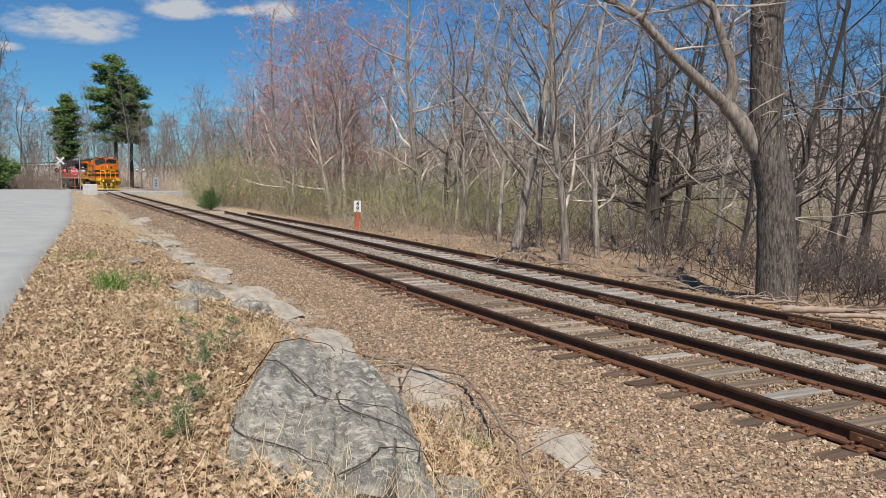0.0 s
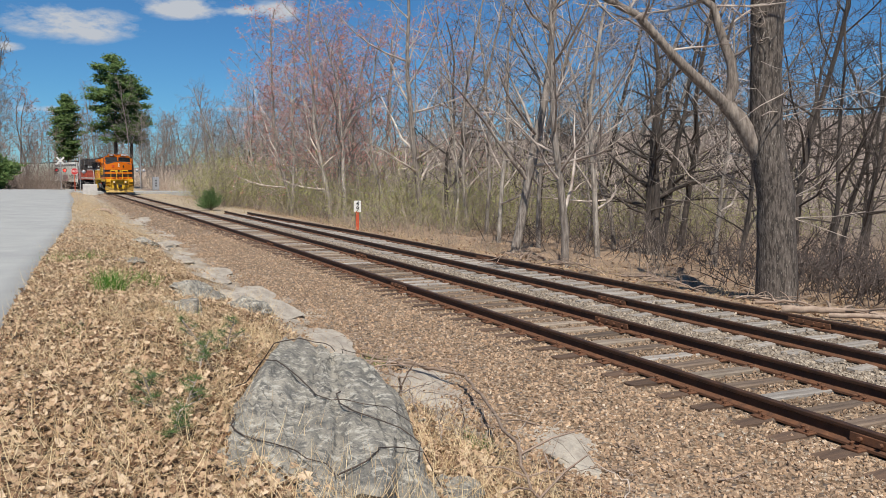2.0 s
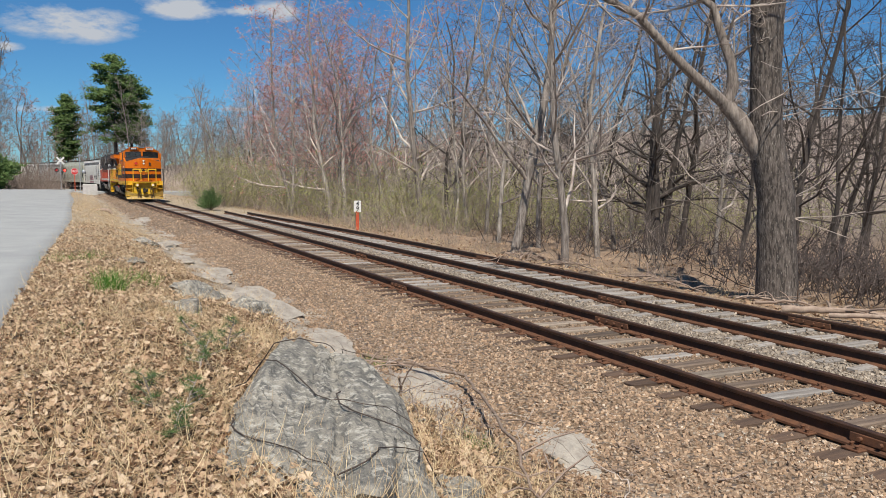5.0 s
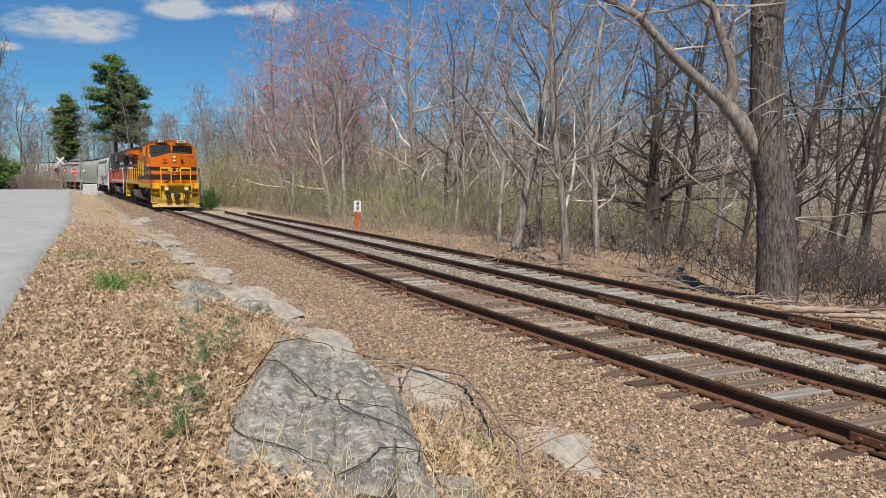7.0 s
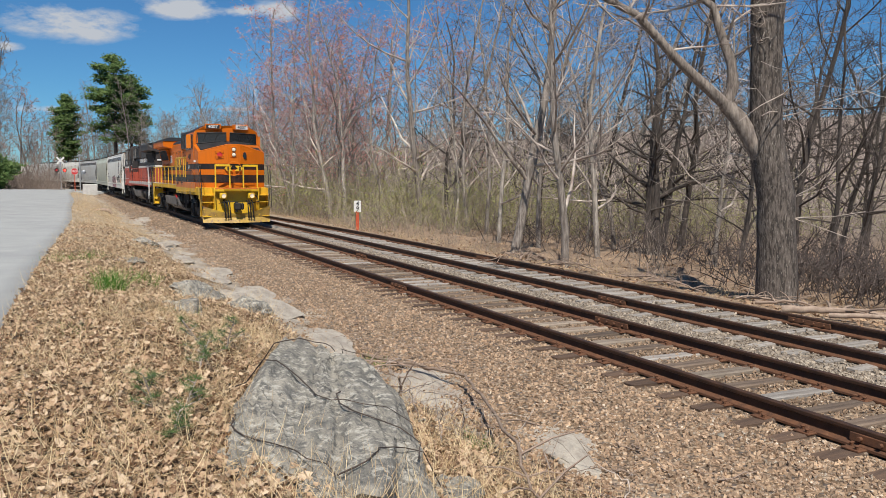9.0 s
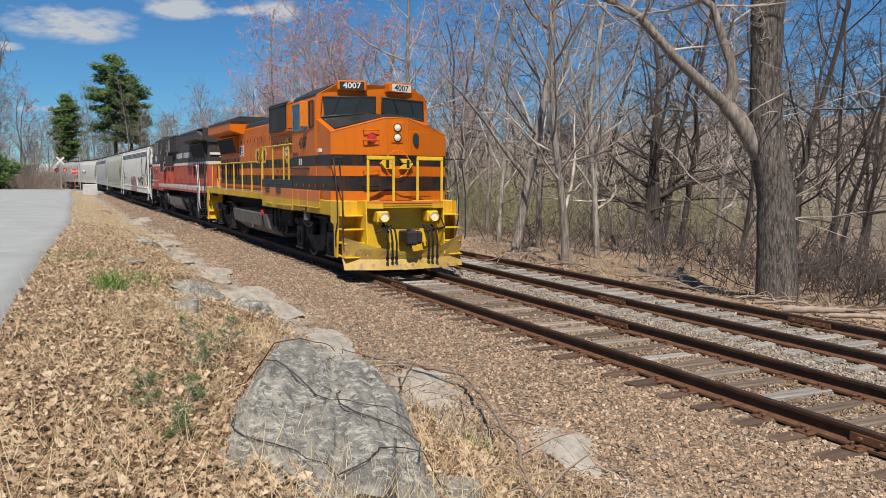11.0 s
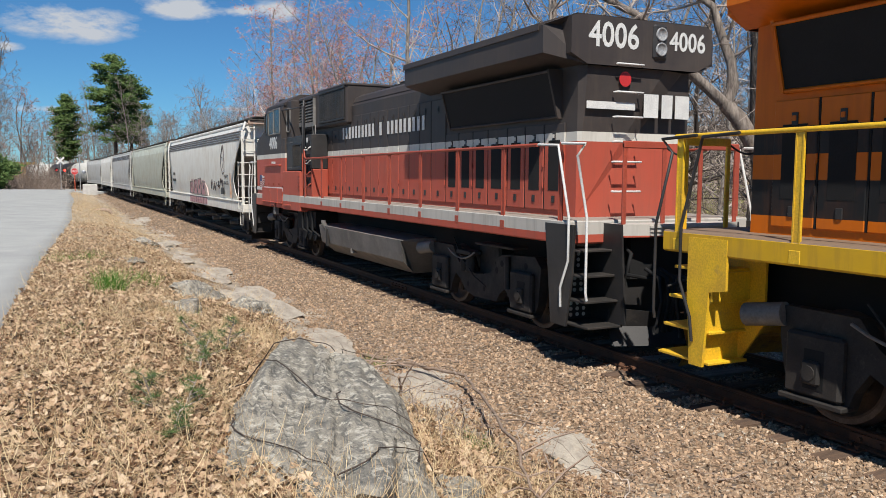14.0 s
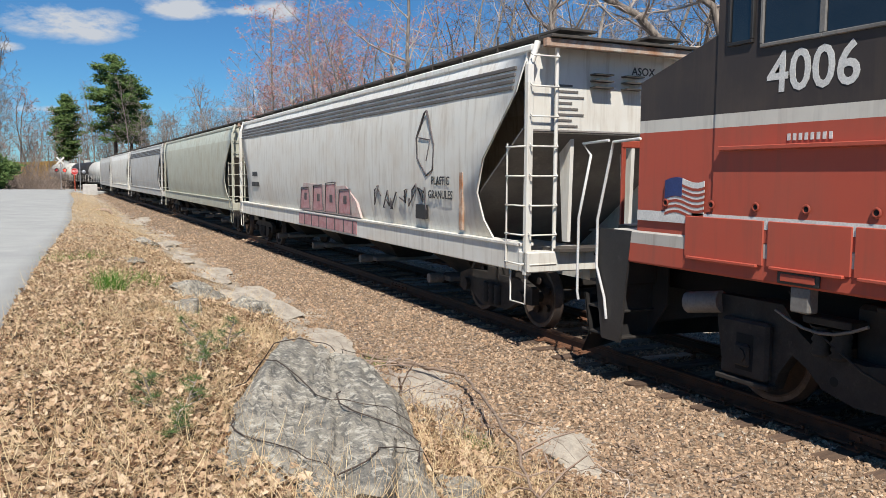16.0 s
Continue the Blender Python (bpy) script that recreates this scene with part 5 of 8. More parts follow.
def dress_two(g):
    for sd in (-1, 1):
        lettering("number", "4006", 0.49, M["white"], g, on_side(sd, 4.83, 3.15, 1.503), 0.95)
        letter_bars(g, "XXXXXXXXXX X XXXXXXXXX", 9.6, 14.5, 3.24, 0.27, sd, 0.982, M["white"])
        letter_bars(g, "XXXXXXXX", 4.6, 5.08, 2.6, 0.06, sd, 1.503, M["white"])
        part("cab_stripe", Shape().box(sd * 1.5, sd * 1.504, 2.64, 6.0, 1.78, 1.89), M["white"], g)
        # small waving flag
        def strip(y0, y1, z0, z1, o):
            k = Shape()
            n = 7
            ys = [y0 + (y1 - y0) * i / n for i in range(n + 1)]
            up = [0.028 * math.sin((y - 3.1) * 11) for y in ys]
            vs = [(sd * (1.498 + o * q), y, z + u) for q in (0, 1) for y, u in zip(ys, up) for z in (z0, z1)]
            m = 2 * (n + 1)
            for i in range(n):
                j = 2 * i
                k.add([], [])
                k.f += [(j, j + 1, j + 3, j + 2), (m + j, m + j + 2, m + j + 3, m + j + 1), (j, j + 2, m + j + 2, m + j), (j + 1, m + j + 1, m + j + 3, j + 3)]
            k.f += [(0, m, m + 1, 1), (m - 2, m - 1, 2 * m - 1, 2 * m - 2)]
            k.s += [False] * (4 * n + 2)
            k.v += vs
            return k
        f = part("flag", strip(3.08, 3.64, 1.86, 2.22, 0.006), M["white"], g, "small painted flag")
        for i in range(6):
            part("flag_stripe", strip(3.08, 3.64, 1.86 + i * 0.055, 1.887 + i * 0.055, 0.009), M["red"], f)
        part("flag_field", strip(*((3.08, 3.33) if sd > 0 else (3.39, 3.64)), 2.03, 2.22, 0.012), M["blue"], f)
        # rear cab bay with a round-cornered window, door below it
        bay = part("cab_bay", Shape().box(sd * 0.9, sd * 1.35, 5.740, 6.340, 1.66, 4.30, 0.03), M["l2_body"], g)
        part("bay_window", Shape().box(sd * 1.34, sd * 1.356, 5.860, 6.200, 3.46, 4.06, 0.005), M["glass"], bay)
        part("window_seal", Shape().tube([(sd * 1.358, y, z) for y, z in ((5.900, 3.44), (6.160, 3.44), (6.220, 3.5), (6.220, 4.02), (6.160, 4.08), (5.900, 4.08), (5.840, 4.02), (5.840, 3.5), (5.900, 3.44))], 0.02, 6), M["tank_grey"], bay)
        part("wiper", Shape().tube([(sd * 1.38, 5.980, 4.1), (sd * 1.38, 6.020, 3.75)], 0.008, 5), M["black"], bay)
        part("cab_door", Shape().box(sd * 1.3, sd * 1.497, 5.770, 6.160, 1.92, 3.26, 0.012), M["l2_body"], g)
        # black shutter box beside the cab
        sh = part("shutter", Shape().box(sd * 0.98, sd * 1.46, 6.170, 7.800, 2.36, 3.28, 0.02), M["black"], g)
        part("shutter_opening", Shape().box(sd * 1.455, sd * 1.463, 6.900, 7.720, 2.46, 3.04), M["dark"], sh)
        for i in range(15):
            part("slat", Shape().box(sd * 1.463, sd * 1.485, 6.930 + i * 0.053, 6.952 + i * 0.053, 2.48, 3.02), M["truck"], sh)
        for a, b_, c0, c1 in ((6.880, 6.920, 2.44, 3.06), (7.710, 7.750, 2.44, 3.06), (6.880, 7.750, 3.03, 3.07), (6.880, 7.750, 2.43, 2.47)):
            part("shutter_frame", Shape().box(sd * 1.46, sd * 1.492, a, b_, c0, c1, 0.004), M["black"], sh)
        for i in range(6):
            for y, z in ((6.240 + i * 0.12, 2.44), (6.240 + i * 0.12, 3.12)):
                part("bolt", Shape().box(sd * 1.46, sd * 1.468, y - 0.012, y + 0.012, z - 0.012, z + 0.012), M["tank_grey"], sh)
        # step cabinet with pale-edged footholds, hand poles
        cab = part("step_cabinet", Shape().box(sd * 0.98, sd * 1.42, 7.940, 8.460, 2.40, 3.28, 0.02), M["black"], g)
        part("step_box", Shape().box(sd * 0.98, sd * 1.41, 7.94, 8.46, 1.66, 2.40, 0.015), M["red"], cab)
        for i in range(5):
            part("side_louvre", Shape().box(sd * 1.505, sd * 1.53, 7.5, 7.66, 1.86 + i * 0.085, 1.9 + i * 0.085, 0.006), M["red"], g)
        for z in (1.95, 2.26, 2.54, 2.88):
            part("foothold", Shape().tube([(sd * 1.42, 8.000, z + 0.08), (sd * 1.47, 8.000, z + 0.05), (sd * 1.48, 8.080, z), (sd * 1.48, 8.320, z), (sd * 1.47, 8.400, z + 0.05), (sd * 1.42, 8.400, z + 0.08)], 0.016, 6), M["white"] if z > 2.3 else M["red"], cab)
            part("recess", Shape().box(sd * 1.415, sd * 1.424, 8.020, 8.380, z + 0.02, z + 0.24), M["dark"], cab)
        part("notice", Shape().box(sd * 1.42, sd * 1.425, 8.040, 8.160, 3.08, 3.2), M["white"], cab)
        part("grab_iron", Shape().tube([(sd * 1.3, 8.230, 3.28), (sd * 1.3, 8.230, 3.5), (sd * 1.3, 8.430, 3.5), (sd * 1.3, 8.430, 3.28)], 0.016, 6), M["tank_grey"], cab)
        part("hand_pole", Shape().tube([(sd * 1.485, 8.05, 2.88), (sd * 1.485, 8.05, 4.0)], 0.02, 6), M["black"], g)
        part("hand_pole", Shape().tube([(sd * 1.47, 7.840, 1.9), (sd * 1.47, 7.840, 2.8)], 0.022, 6), M["red"], g)
        part("hand_pole", Shape().tube([(sd * 1.47, 7.840, 2.8), (sd * 1.47, 7.840, 3.96), (sd * 1.47, 7.780, 4.0), (sd * 1.47, 5.730, 4.05), (sd * 1.40, 5.680, 4.05)], 0.018, 6), M["black"], g)
    for x, sz in ((0.36, 0.46), (-0.90, 0.36)):
        lettering("number", "4006", sz, M["white"], g, on_front(x + 0.15, 19.512, 4.1, 0, True), 0.9)
    for i, (x0, x1, z) in enumerate(((0.1, 0.9, 3.2), (-0.30, -0.05, 3.22), (-0.55, -0.36, 3.22), (-0.85, -0.6, 3.22))):
        part("emblem_bar", Shape().box(x0, x1, 19.46, 19.466, z - (0.05 if i == 0 else 0.16), z + (0.05 if i == 0 else 0.16)), M["white"], g)
    part("stepwell_sign", Shape().lathe([(0.001, 0.0), (0.07, -0.003)], 0, 16, (1.505, 19.7, 1.45)), M["white"], g)


M["blue"] = mat("flag_blue", (0.03, 0.05, 0.16), rough=0.5)


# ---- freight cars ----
# each hopper colour turns paler above z = 3.5
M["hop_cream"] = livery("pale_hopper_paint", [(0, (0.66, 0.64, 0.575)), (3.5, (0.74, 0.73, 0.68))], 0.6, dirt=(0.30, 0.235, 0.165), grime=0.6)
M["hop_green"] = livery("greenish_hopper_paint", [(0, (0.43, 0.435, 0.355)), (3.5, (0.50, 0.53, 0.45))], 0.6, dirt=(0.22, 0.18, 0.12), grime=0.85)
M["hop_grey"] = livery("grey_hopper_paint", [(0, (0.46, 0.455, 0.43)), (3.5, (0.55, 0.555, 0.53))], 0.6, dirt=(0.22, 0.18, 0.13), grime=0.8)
# slope sheets carry their shade as dark grey; ribs and end stencils share it
M["slope"] = mat("slope_shade_and_trim_grey", (0.16, 0.145, 0.13), (0.11, 0.10, 0.09), 0.7, scale=1.5, fine=40, third=(0.22, 0.19, 0.16))
M["pink"] = mat("faded_pink_spray", (0.46, 0.28, 0.27), (0.36, 0.16, 0.165), 0.7, scale=5, fine=40, third=(0.55, 0.47, 0.43))
M["spray"] = mat("black_spray", (0.05, 0.045, 0.045), (0.11, 0.09, 0.09), 0.7, scale=6)
M["grate"] = mat("running_board_steel", (0.10, 0.085, 0.07), (0.06, 0.052, 0.046), 0.7, 0.3, scale=5)


def freight_truck(parent, yc):
    for sd in (-1, 1):
        s = Shape()
        s.prism([(yc - 1.15, 0.62), (yc - 0.8, 0.72), (yc + 0.8, 0.72), (yc + 1.15, 0.62), (yc + 1.15, 0.38), (yc + 0.75, 0.36), (yc + 0.4, 0.2), (yc - 0.4, 0.2), (yc - 0.75, 0.36), (yc - 1.15, 0.38)], *sorted((sd * 0.97, sd * 1.09)), 0)
        fr = part("truck_frame", s, M["truck"], parent)
        for dy in (-0.18, 0, 0.18):
            coil = [(0.06 + 0.02 * (i % 2), 0.25 + i * 0.04) for i in range(9)]
            part("spring", Shape().lathe(coil, 2, 8, (sd * 1.1, yc + dy, 0)), M["truck"], parent)
        for dy in (-0.88, 0.88):
            part("axle_box", Shape().tube([(sd * 1.0, yc + dy, 0.46), (sd * 1.16, yc + dy, 0.46)], 0.11, 10), M["truck"], parent)
    part("bolster", Shape().box(-1.1, 1.1, yc - 0.2, yc + 0.2, 0.45, 0.85, 0.03), M["truck"], parent)
    return [wheelset(parent, yc + d, 0.46) for d in (-0.88, 0.88)]


def hopper(paint, L=19.1, stripes=True, label=""):
    """A long covered hopper, bowed sides over sloped ends, four bays, roof walk, ladders at the corners; from y = 0 to L."""
    g = thing("covered_hopper", label, "freight car", group="freight cars of the train")
    wheels = freight_truck(g, 1.75) + freight_truck(g, L - 1.75)
    for sd in (-1, 1):
        sill = Shape()
        sill.box(sd * 1.40, sd * 1.53, 0.25, L - 0.25, 0.94, 1.30, 0.012)
        sill.box(sd * 1.30, sd * 1.56, 0.25, L - 0.25, 1.29, 1.33, 0.005)
        part("side_sill", sill, paint, g)
        # bowed side sheet with curved ends
        s = Shape()
        zs = [1.33, 1.6, 2.0, 2.5, 3.0, 3.4, 3.75, 3.95]
        xs = [1.44, 1.50, 1.54, 1.555, 1.55, 1.52, 1.46, 1.38]
        ends = [1.15, 1.35, 1.5, 1.3, 0.8, 0.45, 0.35, 0.35]
        m_ = 24
        vs = []
        for z, x, e in zip(zs, xs, ends):
            for i in range(m_ + 1):
                t = i / m_
                y = e + (L - 2 * e) * t
                vs.append((sd * (x + 0.004 * math.sin(i * 2.1 + z)), y, z))
        n = m_ + 1
        fs = [(j * n + i, j * n + i + 1, (j + 1) * n + i + 1, (j + 1) * n + i) for j in range(len(zs) - 1) for i in range(m_)]
        if sd > 0:
            pass
        else:
            fs = [tuple(reversed(f)) for f in fs]
        k = len(vs)
        inner = [(x - sd * 0.03, y, z) for x, y, z in vs]
        fs += [tuple(k + i for i in reversed(f)) for f in fs]
        rim = [j * n for j in range(len(zs))]
        fs += [(a, b_, b_ + k, a + k) for a, b_ in zip(rim, rim[1:])] + [(a + m_, b_ + m_, b_ + m_ + k, a + m_ + k) for a, b_ in zip(rim, rim[1:])]
        s.add(vs + inner, fs, True)
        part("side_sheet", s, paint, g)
        if stripes:
            for z in (3.44, 3.53, 3.62, 3.71):
                x = 1.52 - (z - 3.4) * 0.16
                part("side_rib", Shape().box(sd * (x - 0.01), sd * (x + 0.018), 0.5, L - 0.5, z, z + 0.055, 0.008), M["slope"], g)
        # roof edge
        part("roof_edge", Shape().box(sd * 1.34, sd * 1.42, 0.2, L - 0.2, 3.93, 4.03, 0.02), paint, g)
        for y, way in ((0.08, 1), (L - 0.08, -1)):
            post = Shape().box(sd * 1.44, sd * 1.53, y, y + way * 0.09, 0.9, 3.75, 0.008)
            post.tube([(sd * 1.48, y + way * 0.05, 3.7), (sd * 1.36, y + way * 0.05, 4.05)], 0.045, 6)
            part("corner_post", post, paint, g)
            rungs = Shape()
            for i in range(8):
                z = 1.05 + i * 0.40
                rungs.tube([(sd * 1.5, y - way * 0.02, z + 0.03), (sd * 1.5, y - way * 0.06, z), (sd * 1.08, y - way * 0.06, z), (sd * 1.08, y - way * 0.02, z + 0.03)], 0.013, 5)
                if i < 5:
                    rungs.tube([(sd * 1.53, y + way * 0.05, z), (sd * 1.57, y + way * 0.05, z), (sd * 1.57, y + way * 0.5, z), (sd * 1.53, y + way * 0.5, z)], 0.013, 5)
            rungs.tube([(sd * 1.08, y, 0.95), (sd * 1.08, y, 4.0)], 0.03, 6)
            rungs.tube([(sd * 1.55, y + way * 0.5, 1.0), (sd * 1.55, y + way * 0.5, 2.7)], 0.014, 5)
            part("ladder", rungs, paint, g)
            st = Shape().tube([(sd * 1.5, y + way * 0.05, 0.95), (sd * 1.5, y + way * 0.05, 0.5), (sd * 1.5, y + way * 0.45, 0.5), (sd * 1.5, y + way * 0.45, 0.95)], 0.015, 5)
            part("stirrup_step", st, paint, g)
    for y, way in ((0, 1), (L, -1)):
        # upper end wall, slope sheet, end sill, coupler, brake hose
        part("end_wall", Shape().box(-1.40, 1.40, y + way * 0.34, y + way * 0.40, 2.85, 4.03, 0.01), paint, g)
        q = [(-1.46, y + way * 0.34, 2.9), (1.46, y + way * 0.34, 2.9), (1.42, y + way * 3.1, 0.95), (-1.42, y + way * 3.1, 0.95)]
        # shade below the end wall is in this sheet's colour
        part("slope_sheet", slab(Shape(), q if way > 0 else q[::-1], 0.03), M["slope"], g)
        fins = Shape()
        for x in (-0.55, 0.55):
            fins.prism([(y + way * 0.5, 1.3), (y + way * 0.62, 1.3), (y + way * 0.75, 2.75), (y + way * 0.45, 2.85)][::way], x - 0.03, x + 0.03, 0)
        part("end_strut", fins, paint, g)
        sill = Shape().box(-1.53, 1.53, y + way * 0.02, y + way * 0.3, 0.94, 1.22, 0.015)
        sill.box(-0.3, 0.3, y + way * 0.3, y + way * 3.0, 0.75, 1.15)
        part("end_sill", sill, paint, g)
        part("end_platform", Shape().box(-1.1, 1.1, y - way * 0.1, y + way * 0.35, 1.22, 1.26), M["grate"], g)
        c = Shape().box(-0.12, 0.12, y - way * 0.62, y + way * 0.1, 0.74, 0.96, 0.03).box(-0.2, 0.18, y - way * 0.68, y - way * 0.4, 0.7, 1.0, 0.05)
        part("coupler", c, M["truck"], g)
        part("brake_hose", Shape().tube([(0.45, y, 0.85), (0.45, y - way * 0.3, 0.7), (0.3, y - way * 0.45, 0.4), (0.2, y - way * 0.6, 0.42)], 0.025, 6), M["dark"], g)
        part("roof_end_walk", Shape().box(-1.25, 1.25, y - way * 0.05, y + way * 0.32, 4.10, 4.14, 0.006), M["grate"], g)
        for x in (-0.35, 0.2):
            for i in range(3):
                part("end_tread", Shape().box(x, x + 0.32, y + way * 0.2, y + way * 0.335, 3.5 + i * 0.09, 3.52 + i * 0.09), M["grate"], g)
        rust = Shape().box(-1.3, 1.3, y + way * 0.0, y + way * 0.1, 3.98, 4.09, 0.008)
        part("end_cap", rust, M["rustpale"], g)
    roof = Shape()
    rp = [(-1.40, 4.0), (-0.9, 4.10), (0, 4.15), (0.9, 4.10), (1.40, 4.0)]
    vs = [(x, y, z) for y in (0.3, L - 0.3) for x, z in rp] + [(x, y, z - 0.04) for y in (0.3, L - 0.3) for x, z in rp]
    roof.add(vs, [(i, i + 1, 6 + i, 5 + i) for i in range(4)] + [(15 + i, 16 + i, 11 + i, 10 + i) for i in range(4)] + [(0, 10, 11, 1), (1, 11, 12, 2), (2, 12, 13, 3), (3, 13, 14, 4)])
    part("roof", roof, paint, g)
    for x0, x1 in ((-1.05, -0.45), (0.45, 1.05)):
        w = Shape().box(x0, x1, 0.05, L - 0.05, 4.22, 4.25)
        for i in range(16):
            y = 0.6 + i * (L - 1.2) / 15
            w.box(x0, x1, y - 0.02, y + 0.02, 4.08, 4.22)
            w.box(x0 if x0 < 0 else x1 - 0.02, x0 + 0.02 if x0 < 0 else x1, y - 0.012, y + 0.012, 4.24, 4.38)
        part("running_board", w, M["grate"], g)
    hat = Shape().box(-0.36, 0.36, 1.0, L - 1.0, 4.12, 4.2, 0.03)
    for i in range(8):
        y = 1.9 + i * (L - 3.8) / 7
        hat.box(-0.40, 0.40, y - 0.04, y + 0.04, 4.12, 4.26, 0.01)
    part("roof_hatch", hat, paint, g)
    for i in range(4):
        y = 4.0 + i * (L - 8.0) / 3
        o = Shape()
        top_ = [(-1.2, y - 1.2, 1.2), (1.2, y - 1.2, 1.2), (1.2, y + 1.2, 1.2), (-1.2, y + 1.2, 1.2)]
        bot_ = [(-0.4, y - 0.35, 0.42), (0.4, y - 0.35, 0.42), (0.4, y + 0.35, 0.42), (-0.4, y + 0.35, 0.42)]
        loft(o, [bot_, top_])
        ho = part("outlet_hopper", o, M["truck"], g)
        gate = Shape().box(-0.9, 0.9, y - 0.3, y + 0.3, 0.34, 0.44, 0.02)
        for sd in (-1, 1):
            gate.tube([(sd * 0.9, y, 0.39), (sd * 1.18, y, 0.39)], 0.09, 8)
        part("outlet_gate", gate, M["tank_grey"], ho)
    return g, wheels


M["rustpale"] = mat("rusty_pale_paint", (0.50, 0.45, 0.38), (0.33, 0.15, 0.07), 0.75, scale=3, fine=40, third=(0.26, 0.11, 0.05), third_at=(0.55, 0.7))


def graffiti(g):
    """Spray paint on the first hopper: blocky pink letters, dark outlines, a bag-like outline drawing, stencils."""
    x = 1.552

    def blob(name, pts, material, lift=0.0, parent=None):
        return part(name, Shape().prism(pts, -(x + 0.006 + lift), -(x - 0.05), 0), material, parent)
    tag = blob("graffiti", [(11.3, 1.36), (11.2, 1.75), (10.9, 2.05), (8.4, 2.0), (7.6, 2.02), (6.9, 1.7), (6.6, 1.36)], M["pinkwash"], -0.004, g)
    tag["label"] = "faded pink and black spray-painted letters"
    for k, y in enumerate((10.7, 9.6, 8.6, 7.6)):
        o = 0.07 * ((k * 7) % 3 - 1)
        blob("letter_block", [(y + 0.42, 1.40), (y + 0.36, 1.95 + o), (y - 0.30, 1.98 + o), (y - 0.40, 1.42)], M["pink"], 0.004, tag)
        blob("letter_gap", [(y + 0.10, 1.62), (y + 0.10, 1.80), (y - 0.12, 1.80), (y - 0.12, 1.62)], M["spray"], 0.008, tag)
        ln = Shape().tube([(-x - 0.012, y + 0.44, 1.38), (-x - 0.014, y + 0.38, 1.99 + o), (-x - 0.014, y - 0.32, 2.02 + o), (-x - 0.012, y - 0.42, 1.40)], 0.016, 4)
        part("outline", ln, M["spray"], tag)
    low = part("sill_graffiti", Shape().box(-1.545, -1.53, 6.9, 11.4, 0.99, 1.27), M["pink"], tag)
    for i in range(7):
        part("outline", Shape().box(-1.55, -1.544, 7.1 + i * 0.62, 7.16 + i * 0.62, 0.99, 1.27), M["spray"], tag)
    bag = [(3.40, 3.3), (3.72, 2.9), (3.68, 2.55), (3.3, 2.25), (3.05, 2.35), (3.0, 2.75), (3.3, 3.35)]
    part("drawn_outline", Shape().tube([(-x - 0.006, y, z) for y, z in bag] + [(-x - 0.006, *bag[0])], 0.018, 4), M["spray"], g)
    part("drawn_outline", Shape().tube([(-x - 0.006, 3.62, 2.9), (-x - 0.006, 3.15, 2.85), (-x - 0.006, 3.3, 2.5)], 0.014, 4), M["spray"], g)
    rnd = random.Random(5)
    for i in range(6):
        y, z = 5.6 - i * 0.42, 1.75 + 0.2 * rnd.random()
        pts = [(-x - 0.006, y + rnd.uniform(-0.2, 0.2), z + rnd.uniform(-0.22, 0.2)) for _ in range(6)]
        part("scrawl", Shape().tube(pts, 0.014, 4), M["spray"], g)
    lettering("stencil", "PLASTIC", 0.19, M["black"], g, on_side(-1, 2.75, 2.16, x + 0.008))
    lettering("stencil", "GRANULES", 0.19, M["black"], g, on_side(-1, 2.75, 1.93, x + 0.008))
    part("orange_bar", Shape().box(-x - 0.006, -x + 0.04, 1.95, 2.05, 1.4, 2.3), M["rustpale"], g)
    part("label_plate", Shape().box(-x - 0.004, -x + 0.04, 3.3, 3.75, 1.5, 1.75), M["black"], g)
    for i in range(5):
        part("stencil_bar", Shape().box(-x - 0.006, -x + 0.03, 16.2 + i * 0.14, 16.3 + i * 0.14, 2.2, 2.34), M["black"], g)
        part("stencil_bar", Shape().box(-x - 0.006, -x + 0.03, 16.0 + i * 0.2, 16.15 + i * 0.2, 1.88, 2.02), M["black"], g)
    for i in range(8):
        part("stencil_bar", Shape().box(-0.95, -0.95 + 0.3 + 0.1 * (i % 3), 0.33, 0.345, 3.5 - i * 0.08, 3.53 - i * 0.08), M["slope"], g)
    lettering("stencil", "ASOX", 0.16, M["black"], g, on_front(0.6, 0.335, 3.78))


M["pinkwash"] = mat("washed_pink_spray", (0.47, 0.40, 0.35), (0.43, 0.28, 0.26), 0.7, scale=4, fine=30, third=(0.50, 0.46, 0.40))


def tank_car(label, dark):
    g = thing("tank_car", label, "freight car", group="freight cars of the train")
    L = 17.0
    wheels = freight_truck(g, 1.75) + freight_truck(g, L - 1.75)
    body = Shape().lathe([(0.001, 0.7), (0.7, 0.78), (1.2, 1.05), (1.45, 1.5), (1.45, L - 1.5), (1.2, L - 1.05), (0.7, L - 0.78), (0.001, L - 0.7)], 1, 32, (0, 0, 2.55))
    part("tank", body, M["black"] if dark else M["cream"], g)
    part("frame", Shape().box(-1.3, 1.3, 0.1, L - 0.1, 0.95, 1.15, 0.02), M["truck"], g)
    part("dome", Shape().tube([(0, L / 2, 3.95), (0, L / 2, 4.35)], 0.5, 16), M["cream"], g)
    rl = Shape()
    for x in (-1.35, 1.35):
        rl.tube([(x, 0.3, 2.1), (x, L - 0.3, 2.1)], 0.02, 6)
        for i in range(9):
            y = 0.3 + i * (L - 0.6) / 8
            rl.tube([(x, y, 1.1), (x, y, 2.1)], 0.018, 5)
    part("handrail", rl, M["white"], g)
    return g, wheels


